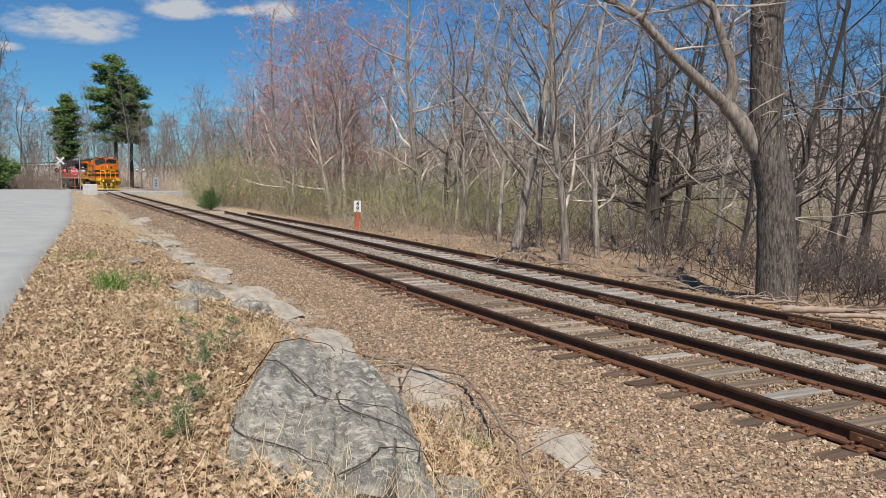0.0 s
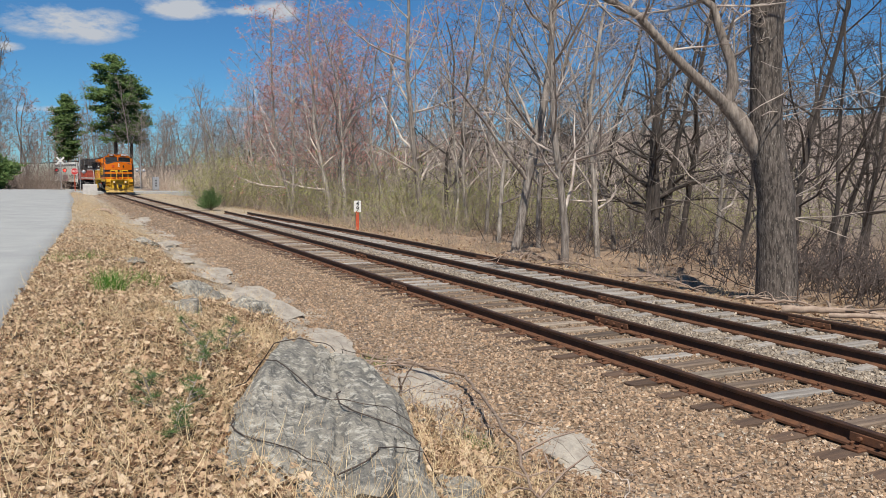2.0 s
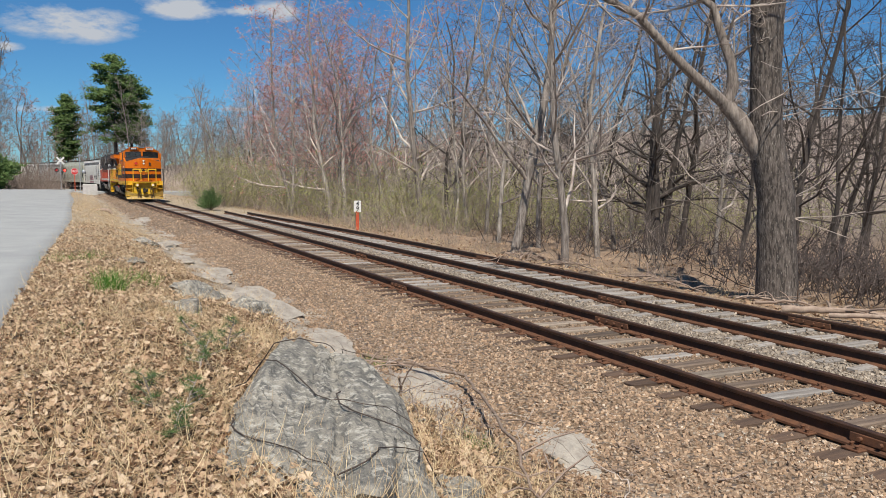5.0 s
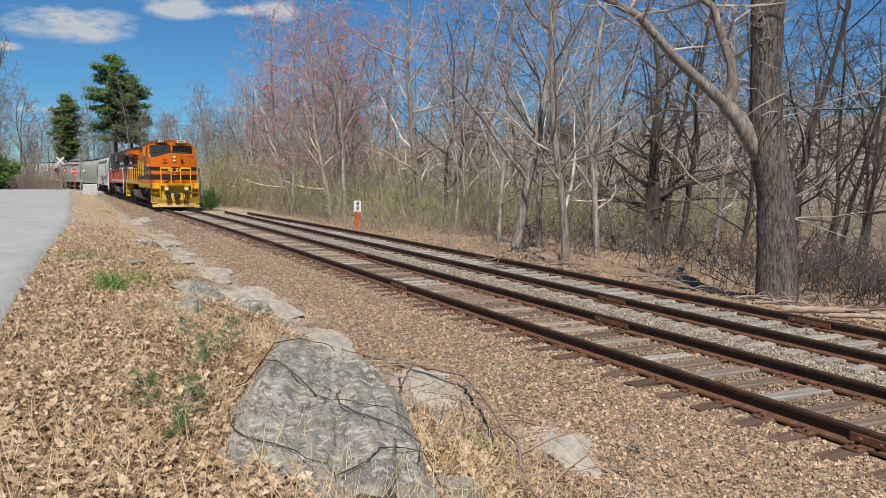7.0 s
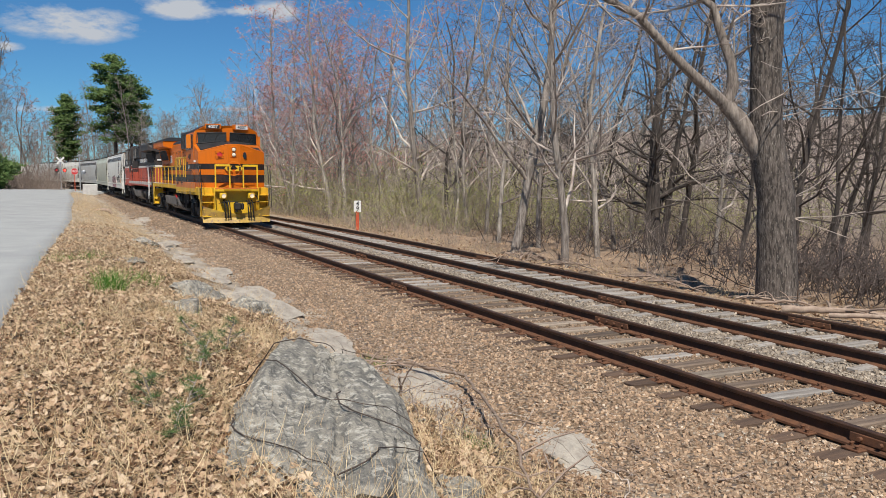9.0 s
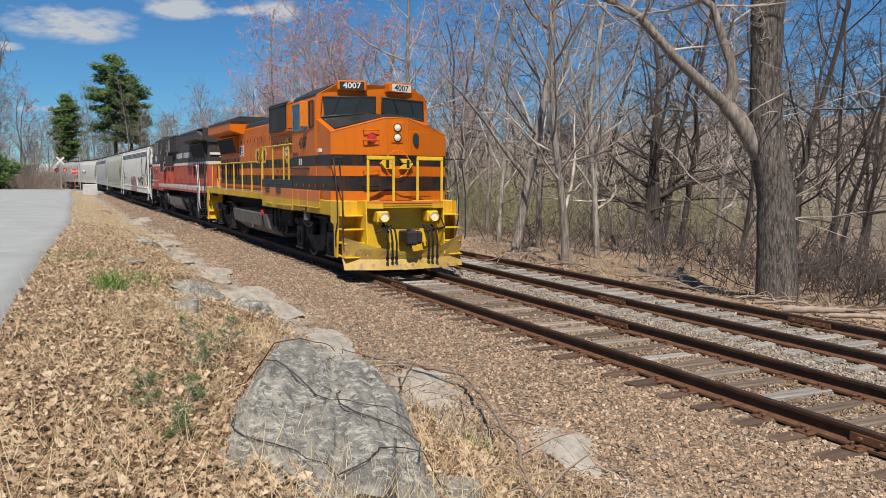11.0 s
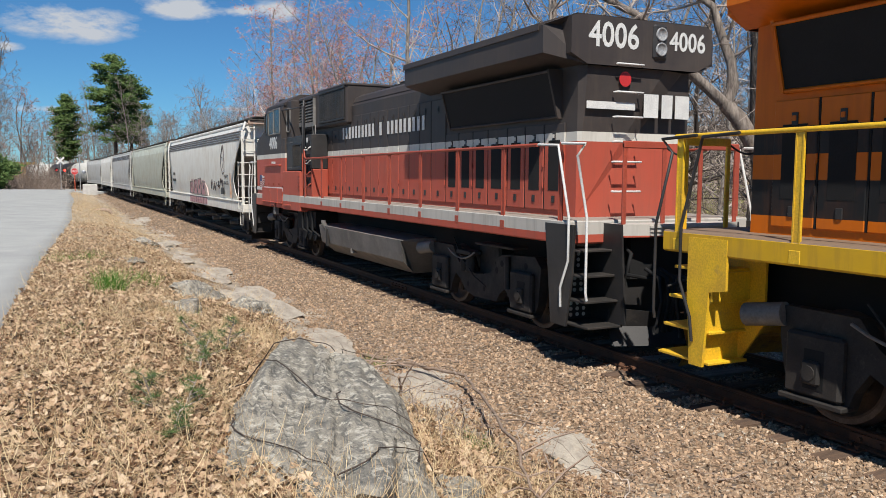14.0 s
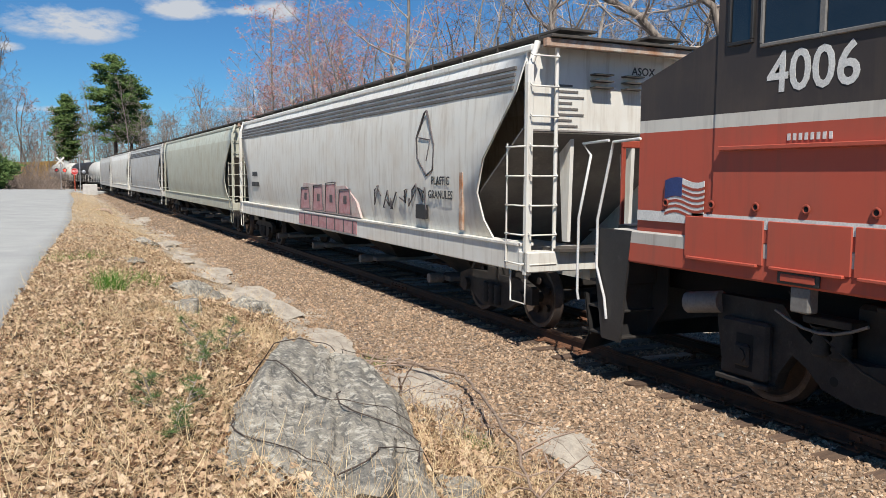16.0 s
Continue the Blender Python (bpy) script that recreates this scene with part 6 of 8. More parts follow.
def box_car():
    g = thing("box_car", "weathered yellow-brown box car in the freight train", "freight car", group="freight cars of the train")
    wheels = freight_truck(g, 1.75) + freight_truck(g, 14.25)
    b = Shape().box(-1.5, 1.5, 0.3, 15.7, 1.05, 4.5, 0.04)
    body = part("body", b, M["boxcar"], g)
    for sd in (-1, 1):
        part("sliding_door", Shape().box(sd * 1.5, sd * 1.56, 6.6, 9.4, 1.1, 4.2, 0.02), M["boxcar"], g)
        for i in range(14):
            y = 0.7 + i * 1.1
            part("side_post", Shape().box(sd * 1.5, sd * 1.54, y, y + 0.07, 1.1, 4.3), M["boxcar"], g)
    return g, wheels


M["boxcar"] = mat("yellow_brown_boxcar", (0.42, 0.26, 0.07), (0.30, 0.17, 0.05), 0.7, scale=1.2, fine=40, third=(0.16, 0.09, 0.05))


def train():
    out, axles = [], []
    a, w = locomotive(1)
    dress_one(a)
    out.append((a, 0.0, False))
    axles += [(x, 0.51, 1) for x in w]
    b, w = locomotive(2)
    dress_two(b)
    out.append((b, 41.7, True))
    axles += [(x, 0.51, -1) for x in w]
    y = 41.25
    cars = [lambda: hopper(M["hop_cream"], label="pale cream covered hopper with pink graffiti and slope sheets darkened for shade"),
            lambda: hopper(M["hop_green"], stripes=False, label="dirty greenish-white covered hopper with smooth sides"),
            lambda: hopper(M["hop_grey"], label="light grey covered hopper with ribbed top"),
            lambda: hopper(M["hop_cream"], stripes=False, label="dusty pale covered hopper with smooth sides"),
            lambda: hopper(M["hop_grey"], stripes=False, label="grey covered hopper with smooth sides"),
            lambda: tank_car("pale tank car in the freight train", False), lambda: tank_car("black tank car in the freight train", True), lambda: tank_car("pale tank car in the freight train", False), box_car, box_car]
    for i, make in enumerate(cars):
        c, w = make()
        if i == 0:
            graffiti(c)
        out.append((c, y, False))
        if i < 2:
            axles += [(x, 0.46, 1) for x in w]
        y += 20.35 if i < 5 else 18.2 if i < 8 else 17.2
    return out, axles


TRAIN, AXLES = train()


# ---- ties, plates and joint bars ----
def ties(parent, y0, y1, pitch, fx, ztop, material, seed, length=2.58, loose=0.03):
    rnd = random.Random(seed)
    meshes = []
    for k in range(5):
        s = Shape()
        n = 7
        hw = 0.108 + rnd.uniform(-0.012, 0.012)
        rings = []
        for i in range(n):
            x = -length / 2 + length * i / (n - 1)
            e = 0.02 if i in (0, n - 1) else 0
            j = [rnd.uniform(-0.008, 0.008) for _ in range(4)]
            rings.append([(x, -hw + e + j[0], -0.15), (x, hw - e + j[1], -0.15), (x, hw - e + j[1], -0.012), (x, hw * 0.8 - e, j[2] - e), (x, -hw * 0.8 + e, j[3] - e), (x, -hw + e + j[0], -0.012)])
        loft(s, [list(reversed(r)) for r in rings])
        meshes.append(s.mesh("tie", material if not isinstance(material, tuple) else material[k % len(material)]))
        if isinstance(material, tuple):
            # creosote still dark outside the rails
            meshes[-1].materials.append(M["tie_end"])
            for p in meshes[-1].polygons:
                p.material_index = 1 if abs(p.center.x) > 0.87 else 0
    y = y0
    while y < y1:
        ob = new("tie", meshes[rnd.randrange(5)])
        ob.parent = parent
        ob.matrix_basis = pose(fx(y) + rnd.uniform(-0.04, 0.04), y + rnd.uniform(-loose, loose), ztop + rnd.uniform(-0.012, 0.006), rnd.uniform(-1.5, 1.5), 0, rnd.uniform(-1.8, 1.8))
        y += pitch


ties(main_track, 2.6, 132, 0.525, track_x, -0.162, (M["tie"], M["tie_tan"], M["tie_tan"], M["tie"], M["tie_grey"]), 3)
ties(siding, 3.0, 51, 0.56, lambda y: siding_x(y) + 0.1, -0.205, M["tie_grey"], 4, loose=0.07)


def fastenings():
    plate = Shape().box(-0.19, 0.19, -0.09, 0.09, -0.008, 0.010, 0.004).mesh("tie_plate", M["rust"])
    spike = Shape().box(-0.011, 0.011, -0.011, 0.011, -0.05, 0.03).box(-0.02, 0.03, -0.016, 0.016, 0.026, 0.042, 0.006).mesh("spike", M["rust"])
    y = 2.6
    rnd = random.Random(8)
    while y < 24:
        for x in (-0.7525, 0.7525):
            ob = new("tie_plate", plate)
            ob.parent = main_track
            ob.matrix_basis = pose(x, y, -0.163)
            for dx, dy in ((-0.10, 0.05), (0.10, -0.05), (-0.16, -0.05)):
                sp = new("spike", spike)
                sp.parent = main_track
                sp.matrix_basis = pose(x + dx, y + dy, -0.155, 0, 0, 0 if dx < 0 else 180)
        y += 0.525
    for x, y, par, z in ((-0.7525, 4.4, main_track, 0), (-0.7525, 15.6, main_track, 0), (-0.7525, 27, main_track, 0), (0.7525, 10.3, main_track, 0), (0.7525, 22.1, main_track, 0), (0.7525, 33.8, main_track, 0),
                         (2.4475, 12.5, siding, -0.05), (3.9525, 9.2, siding, -0.05), (3.9525, 20.5, siding, -0.05)):
        for sd in (-1, 1):
            b = Shape().box(x + sd * 0.014, x + sd * 0.042, y - 0.42, y + 0.42, z - 0.128, z - 0.045, 0.006)
            bar = part("joint_bar", b, M["rust"], par)
            for i in range(4):
                yy = y - 0.3 + i * 0.2
                part("bolt", Shape().tube([(x + sd * 0.04, yy, z - 0.088), (x + sd * 0.075, yy, z - 0.088)], 0.022, 6), M["rust"], bar)


fastenings()


# ---- scattered stuff, built in bulk ----
def bulk(name, verts, tris, material, smooth=False):
    me = bpy.data.meshes.new(name)
    me.vertices.add(len(verts))
    me.vertices.foreach_set("co", np.asarray(verts, dtype=np.float32).ravel())
    me.loops.add(len(tris) * 3)
    me.loops.foreach_set("vertex_index", np.asarray(tris, dtype=np.int32).ravel())
    me.polygons.add(len(tris))
    me.polygons.foreach_set("loop_start", np.arange(0, len(tris) * 3, 3, dtype=np.int32))
    me.update(calc_edges=True)
    me.polygons.foreach_set("use_smooth", [smooth] * len(tris))
    me.materials.append(material)
    me.validate()
    return me


def strew(name, shapes, places, material, label, category, flat=None):
    """Joins many turned and scaled copies of a few small shapes. places: rows of x, y, z, rx, ry, rz, size."""
    vs, ts, k = [], [], 0
    pick = np.random.default_rng(len(places)).integers(0, len(shapes), len(places))
    for j, (v, t) in enumerate(shapes):
        p = places[pick == j]
        if not len(p):
            continue
        cx, sx, cy, sy, cz, sz = np.cos(p[:, 3]), np.sin(p[:, 3]), np.cos(p[:, 4]), np.sin(p[:, 4]), np.cos(p[:, 5]), np.sin(p[:, 5])
        r = np.empty((len(p), 3, 3))
        r[:, 0, 0], r[:, 0, 1], r[:, 0, 2] = cy * cz, sx * sy * cz - cx * sz, cx * sy * cz + sx * sz
        r[:, 1, 0], r[:, 1, 1], r[:, 1, 2] = cy * sz, sx * sy * sz + cx * cz, cx * sy * sz - sx * cz
        r[:, 2, 0], r[:, 2, 1], r[:, 2, 2] = -sy, sx * cy, cx * cy
        w = np.einsum("nij,vj->nvi", r, v) * p[:, None, 6:7] + p[:, None, :3]
        vs.append(w.reshape(-1, 3))
        ts.append((t[None] + (np.arange(len(p)) * len(v))[:, None, None]).reshape(-1, 3) + k)
        k += len(p) * len(v)
    ob = part(name, bulk(name, np.concatenate(vs), np.concatenate(ts), material), None)
    return tagged(ob, label, category, kind="stuff")


RNG = np.random.default_rng(11)


def spots(n, x0, x1, y0, y1, lift, size, tilt=3.14, far=1.0, keep=None):
    """n places between lines x0(y), x1(y), denser near y0."""
    u = RNG.random(n)
    y = y0 * (y1 / y0) ** u if far == 1.0 else y0 + (y1 - y0) * u ** far
    x = x0 + (x1 - x0) * RNG.random(n)
    if keep is not None:
        k = np.array([keep(a, b) for a, b in zip(x, y)])
        x, y = x[k], y[k]
    n = len(x)
    z = np.array([land(a, b) for a, b in zip(x, y)]) + RNG.uniform(*lift, n)
    return np.stack([x, y, z, RNG.uniform(-tilt, tilt, n), RNG.uniform(-tilt, tilt, n), RNG.uniform(0, 6.28, n), RNG.uniform(*size, n)], 1)


def stone_shapes():
    v = np.array([(a, b, c) for a in (-1, 1) for b in (-1, 1) for c in (-1, 1)], float) / 1.35
    t = np.array([(0, 1, 3), (0, 3, 2), (4, 6, 7), (4, 7, 5), (0, 4, 5), (0, 5, 1), (2, 3, 7), (2, 7, 6), (0, 2, 6), (0, 6, 4), (1, 5, 7), (1, 7, 3)])
    out = []
    for k in range(10):
        w = v + RNG.normal(0, 0.26, v.shape)
        w *= np.array([1.25, 0.95, 0.7]) * RNG.uniform(0.85, 1.15, 3)
        out.append((w, t))
    return out


M["stone_brown"] = mat("brown_ballast", (0.35, 0.24, 0.15), (0.21, 0.14, 0.09), 0.9, scale=9, fine=120, per=0.42, bump=0.3, third=(0.44, 0.385, 0.305), third_at=(0.55, 0.66))
M["stone_grey"] = mat("grey_ballast", (0.35, 0.29, 0.22), (0.23, 0.185, 0.14), 0.9, scale=9, fine=120, per=0.35, bump=0.3)
STONES = stone_shapes()
clear_of_ties = lambda x, y: x < -1.28 or abs((y - 2.6 + 0.2625) % 0.525 - 0.2625) > 0.115 or noise.noise((x * 9, y * 9, 2)) > 0.28
strew("ballast", STONES, np.concatenate([spots(25000, -3.5, -0.86, 3.4, 34, (-0.008, 0.012), (0.010, 0.025), keep=clear_of_ties), spots(2500, -3.6, -0.9, 30, 110, (-0.01, 0.02), (0.02, 0.045))]), M["stone_brown"], "brown and tan crushed ballast stones", "gravel")
strew("ballast", STONES, spots(7000, -0.68, 0.68, 3.4, 34, (-0.004, 0.022), (0.010, 0.022), keep=clear_of_ties), M["stone_brown"], "tan ballast between the rails", "gravel")
strew("ballast", STONES, np.concatenate([spots(6500, 0.85, 2.4, 4.5, 40, (-0.006, 0.012), (0.012, 0.028)), spots(3500, 2.5, 4.8, 5, 40, (-0.006, 0.03), (0.012, 0.03))]), M["stone_grey"], "grey crushed ballast stones beside the siding", "gravel")


def leaf_shapes():
    out = []
    for k in range(6):
        pts = [(0, -0.75), (0.34, -0.34), (0.18, -0.05), (0.46, 0.2), (0.16, 0.5), (0, 0.75), (-0.2, 0.45), (-0.46, 0.14), (-0.2, -0.06), (-0.36, -0.34)]
        a, b = RNG.uniform(0.4, 2.0), RNG.uniform(-1.0, 1.2)
        v = np.array([(x, y, a * x * x + b * y * y * 0.5 + RNG.normal(0, 0.05)) for x, y in pts])
        t = np.array([(0, 1, 9), (1, 2, 9), (2, 8, 9), (2, 3, 8), (3, 7, 8), (3, 4, 7), (4, 6, 7), (4, 5, 6)])
        out.append((v, t))
    return out


M["leaf"] = leafy("dry_oak_leaf", (0.57, 0.40, 0.25), (0.19, 0.105, 0.06), 0.2)
M["leaf_pale"] = leafy("bleached_leaf", (0.74, 0.58, 0.40), (0.50, 0.335, 0.21), 0.2)
M["straw"] = leafy("dead_grass", (0.76, 0.61, 0.38), (0.46, 0.31, 0.16), 0.25)
M["green"] = leafy("spring_grass", (0.07, 0.20, 0.025), (0.16, 0.32, 0.05), 0.3)
M["needle"] = leafy("pine_needles", (0.065, 0.125, 0.04), (0.14, 0.21, 0.07), 0.2)
M["bud"] = leafy("olive_buds", (0.30, 0.32, 0.11), (0.42, 0.40, 0.17), 0.35)
M["red_bud"] = leafy("red_maple_buds", (0.50, 0.16, 0.14), (0.62, 0.33, 0.28), 0.35)
LEAVES = leaf_shapes()
on_bank = lambda x, y: x > road_edge(y) + 0.03 and (x < -4.55 or y < 8.5 or noise.noise((x * 2, y * 0.7, 4)) > 0.1) and noise.noise((x * 1.3, y * 0.8, 7)) > -0.35 - 0.25 * (x < -5)
strew("dead_leaves", LEAVES, spots(18000, -8.4, -4.2, 3.2, 32, (0.005, 0.05), (0.024, 0.066), 0.9, keep=on_bank), M["leaf"], "brown curled oak leaves strewn over the bank", "leaves")
strew("dead_leaves", LEAVES, spots(10000, -8.4, -3.9, 3.2, 30, (0.01, 0.06), (0.024, 0.066), 0.9, keep=on_bank), M["leaf_pale"], "pale bleached leaves strewn over the bank", "leaves")
straw_heads = [(-4.66, 9.9), (-4.75, 9.5), (-4.5, 9.3), (-4.85, 10.3), (-4.95, 8.9), (-5.0, 10.9), (-4.6, 11.4), (-5.9, 10.9), (-6.0, 8.6), (-5.55, 8.5), (-6.3, 9.4), (-6.5, 10.5)]
strew("dead_leaves", LEAVES, np.concatenate([spots(3600, -4.9, -3.2, 3.6, 13, (0.0, 0.04), (0.022, 0.05), 0.9), spots(6000, 4.9, 24, 8, 60, (0.0, 0.05), (0.05, 0.11), 0.6)]), M["leaf"], "fallen leaves at the wood edge", "leaves")


on_far_bank = lambda x, y: x > road_edge(y) + 0.03
strew("dead_leaves", LEAVES, spots(3000, -7.6, -3.6, 28, 100, (0.0, 0.04), (0.03, 0.075), 0.9, keep=on_far_bank), M["leaf_pale"], "pale leaves strewn along the bank towards the crossing", "leaves")


def blade_shapes(bend=0.6):
    out = []
    for k in range(6):
        c, w = RNG.uniform(0.1, bend), 0.0095
        v = np.array([(-w, 0, 0), (w, 0, 0), (-w * 0.8, c * 0.3, 0.45), (w * 0.8, c * 0.3, 0.45), (-w * 0.5, c * 1.0, 0.8), (w * 0.5, c * 1.0, 0.8), (0, c * 1.7, 0.95)])
        out.append((v, np.array([(0, 1, 3), (0, 3, 2), (2, 3, 5), (2, 5, 4), (4, 5, 6)])))
    return out


BLADES = blade_shapes()


def tufts(centres, per, spread, size, lean):
    rows = []
    for x, y in centres:
        n = max(3, int(RNG.normal(per, per * 0.3)))
        xx, yy = x + RNG.normal(0, spread, n), y + RNG.normal(0, spread, n)
        zz = np.array([land(a, b) for a, b in zip(xx, yy)])
        rows.append(np.stack([xx, yy, zz, RNG.normal(0, lean, n), RNG.normal(0, lean, n), RNG.uniform(0, 6.28, n), RNG.uniform(*size, n)], 1))
    return np.concatenate(rows)


def bank_spots(n, x0, x1, y0, y1):
    u = RNG.random(n)
    y = y0 * (y1 / y0) ** u
    x = x0 + (x1 - x0) * RNG.random(n)
    return [(a, b) for a, b in zip(x, y) if a > road_edge(b) + 0.1]


strew("dead_grass", BLADES, np.concatenate([tufts(bank_spots(480, -8.0, -4.9, 3.3, 40), 10, 0.10, (0.06, 0.2), 1.2), tufts(bank_spots(60, -6.9, -5.0, 3.6, 20), 14, 0.06, (0.12, 0.28), 0.8), tufts(straw_heads, 70, 0.15, (0.16, 0.38), 0.95)]), M["straw"], "tangled straw-coloured dead grass on the bank", "grass")
strew("dead_grass", BLADES, tufts(bank_spots(420, -7.6, -3.8, 30, 100), 10, 0.2, (0.2, 0.45), 0.8), M["straw"], "straw-coloured dead grass along the far bank", "grass")
strew("dead_grass", BLADES, tufts([(RNG.uniform(1.6, 6.0), RNG.uniform(50, 104)) for _ in range(260)], 9, 0.2, (0.15, 0.4), 0.7), M["straw"], "thin dead grass on the verge by the crossing", "grass")
flat = spots(24000, -8.2, -3.6, 3.2, 60, (0.035, 0.085), (0.08, 0.30), 0.35, keep=on_bank)
flat[:, 3] += 1.45
strew("dead_grass", BLADES, flat, M["straw"], "flattened straw lying over the leaves", "grass")
strew("dead_grass", BLADES, tufts([(RNG.uniform(4.9, 8.5), RNG.uniform(6, 60)) for _ in range(380)], 10, 0.15, (0.12, 0.4), 0.8), M["straw"], "pale dead grass along the wood edge", "grass")


def grass_tuft(x, y, n, size, spread):
    p = tufts([(x, y)], n, spread, size, 0.35)
    me = strew("grass_tuft", BLADES, p, M["green"], "tuft of fresh green grass among dead leaves", "grass")
    del me["kind"]
    me["group"] = "green grass tufts"


for gx, gy, gn, gs, gw in ((-6.58, 12.6, 320, (0.22, 0.42), 0.10), (-6.89, 17.5, 220, (0.12, 0.26), 0.3), (-5.98, 14.1, 130, (0.14, 0.3), 0.15), (-3.81, 6.3, 110, (0.08, 0.2), 0.06),
                           (-3.55, 9.9, 90, (0.08, 0.2), 0.09), (-7.1, 9.4, 50, (0.06, 0.16), 0.1), (-5.9, 11.0, 60, (0.06, 0.2), 0.16)):
    grass_tuft(gx, gy, gn, gs, gw)


def pine_seedling(x, y, h, lean):
    g = thing("pine_seedling", "young white pine seedling with thin green needles", "seedling", group="pine seedlings")
    rnd = random.Random(int(x * 100))
    z = land(x, y)
    st = Shape().tube([(x, y, z - 0.02), (x + lean * 0.4, y, z + h * 0.5), (x + lean, y, z + h)], 0.008, 5, r1=0.004)
    nd = Shape()
    for k in range(9):
        t = 0.2 + 0.8 * k / 8
        c = Vector((x + lean * t, y, z + h * t))
        a0 = rnd.uniform(0, 6.28)
        tip = c + Vector((math.cos(a0), math.sin(a0), 0.4)) * h * 0.45 * (1.15 - t * 0.7)
        st.tube([c, tip], 0.005, 4)
        for q in (c.lerp(tip, 0.6), tip):
            for i in range(26):
                d = Vector((rnd.gauss(0, 1), rnd.gauss(0, 1), rnd.gauss(0.5, 0.8))).normalized()
                w = d.orthogonal().normalized() * 0.0016
                e = q + d * rnd.uniform(0.05, 0.10)
                nd.add([q - w, q + w, e], [(0, 1, 2)])
    part("stem", st, M["twig"], g)
    part("needles", nd, M["needle"], g)


for sx, sy, sh_, sl in ((-6.0, 7.6, 0.42, -0.22), (-6.15, 7.3, 0.30, 0.1), (-5.75, 8.2, 0.36, 0.1), (-6.66, 5.85, 0.30, -0.08), (-6.5, 5.7, 0.26, 0.1), (-6.62, 5.3, 0.2, 0.05)):
    pine_seedling(sx, sy, sh_, sl)


# ---- rocks ----
def rock(name, at, size, turn, label, seed, detail=3, tilt=(0, 0), layers=9.0, rough=0.16, taper=0.0, group="rocks on the bank", material=None, faces=()):
    """A broken lump of layered gneiss: a ball cut by random planes, with ledges along its foliation."""
    rnd = random.Random(seed)
    bm = bmesh.new()
    bmesh.ops.create_icosphere(bm, subdivisions=detail, radius=1.0)
    cuts = [(Vector((rnd.gauss(0, 1), rnd.gauss(0, 1), rnd.gauss(0, 0.8))).normalized(), rnd.uniform(0.55, 0.85)) for _ in range(11)] + list(faces)
    for v in bm.verts:
        p = v.co.copy()
        for n, d in cuts:
            k = p.dot(n)
            if k > d:
                p -= n * (k - d)
        q = p * 1.7 + Vector((seed, 0, 0))
        f = 1 + rough * noise.noise(q) + rough * 0.5 * noise.noise(q * 2.7) + rough * 0.3 * noise.noise(q * 7)
        s = (p.x * 0.9 + p.z * 0.45 + 0.12 * noise.noise(q * 0.8)) * layers
        step = s - math.floor(s)
        f += 0.035 * (0.5 - step) + 0.05 * noise.noise((p.x * 7 + seed, p.y * 1.1, p.z * 6)) + 0.022 * noise.noise((p.x * 16, p.y * 3 + seed, p.z * 14)) + (0.03 if noise.noise((math.floor(s) * 3.7, seed, 0)) > 0 else 0)
        v.co = p * f
        v.co.x *= 1 - taper * v.co.y
    me = bpy.data.meshes.new(name)
    m = Matrix.Rotation(radians(turn), 4, "Z") @ Matrix.Rotation(radians(tilt[0]), 4, "X") @ Matrix.Rotation(radians(tilt[1]), 4, "Y") @ Matrix.Diagonal((*size, 1))
    bm.transform(m)
    bm.to_mesh(me)
    bm.free()
    me.materials.append(material or M["rock"])
    ob = part(name, me, None)
    ob.location = at
    return tagged(ob, label, "rock", group)


rock("boulder", (-5.63, 6.13, 0.0), (0.93, 3.0, 0.92), -22, "large grey layered gneiss outcrop among leaves", 21, 6, (3, -20), 9, 0.09, 0.50, faces=((Vector((-0.93, -0.2, 0.3)).normalized(), 0.70), (Vector((0.5, -0.1, 0.86)).normalized(), 0.74)))
OUTCROP = bpy.data.objects["boulder"]
rock("boulder", (-5.05, 4.6, -0.06), (0.36, 0.6, 0.28), -40, "smaller grey gneiss boulder beside the outcrop", 33, 5, (0, 10))
rock("boulder", (-5.62, 9.55, 0.16), (0.72, 0.55, 0.26), 30, "flat grey rock half buried in leaves", 5, 5, (-6, 8))
rock("boulder", (-5.72, 11.75, 0.24), (0.52, 0.5, 0.24), 60, "rounded grey rock half buried in leaves", 9, 4)
rock("boulder", (-5.2, 14.2, 0.16), (0.55, 0.6, 0.26), 20, "rounded grey rock half buried in leaves", 12, 4)
rock("boulder", (-4.4, 13.4, -0.12), (0.5, 0.5, 0.3), 40, "broken grey rock at the foot of the bank", 15, 4)
rock("boulder", (-6.3, 17.5, 0.40), (0.7, 1.3, 0.16), 10, "low grey rock half buried in leaves", 18, 4)
rock("boulder", (-4.95, 25.7, 0.12), (0.4, 0.7, 0.2), 25, "dark rock at the foot of the bank", 19, 4)
rnd_rock = random.Random(4)
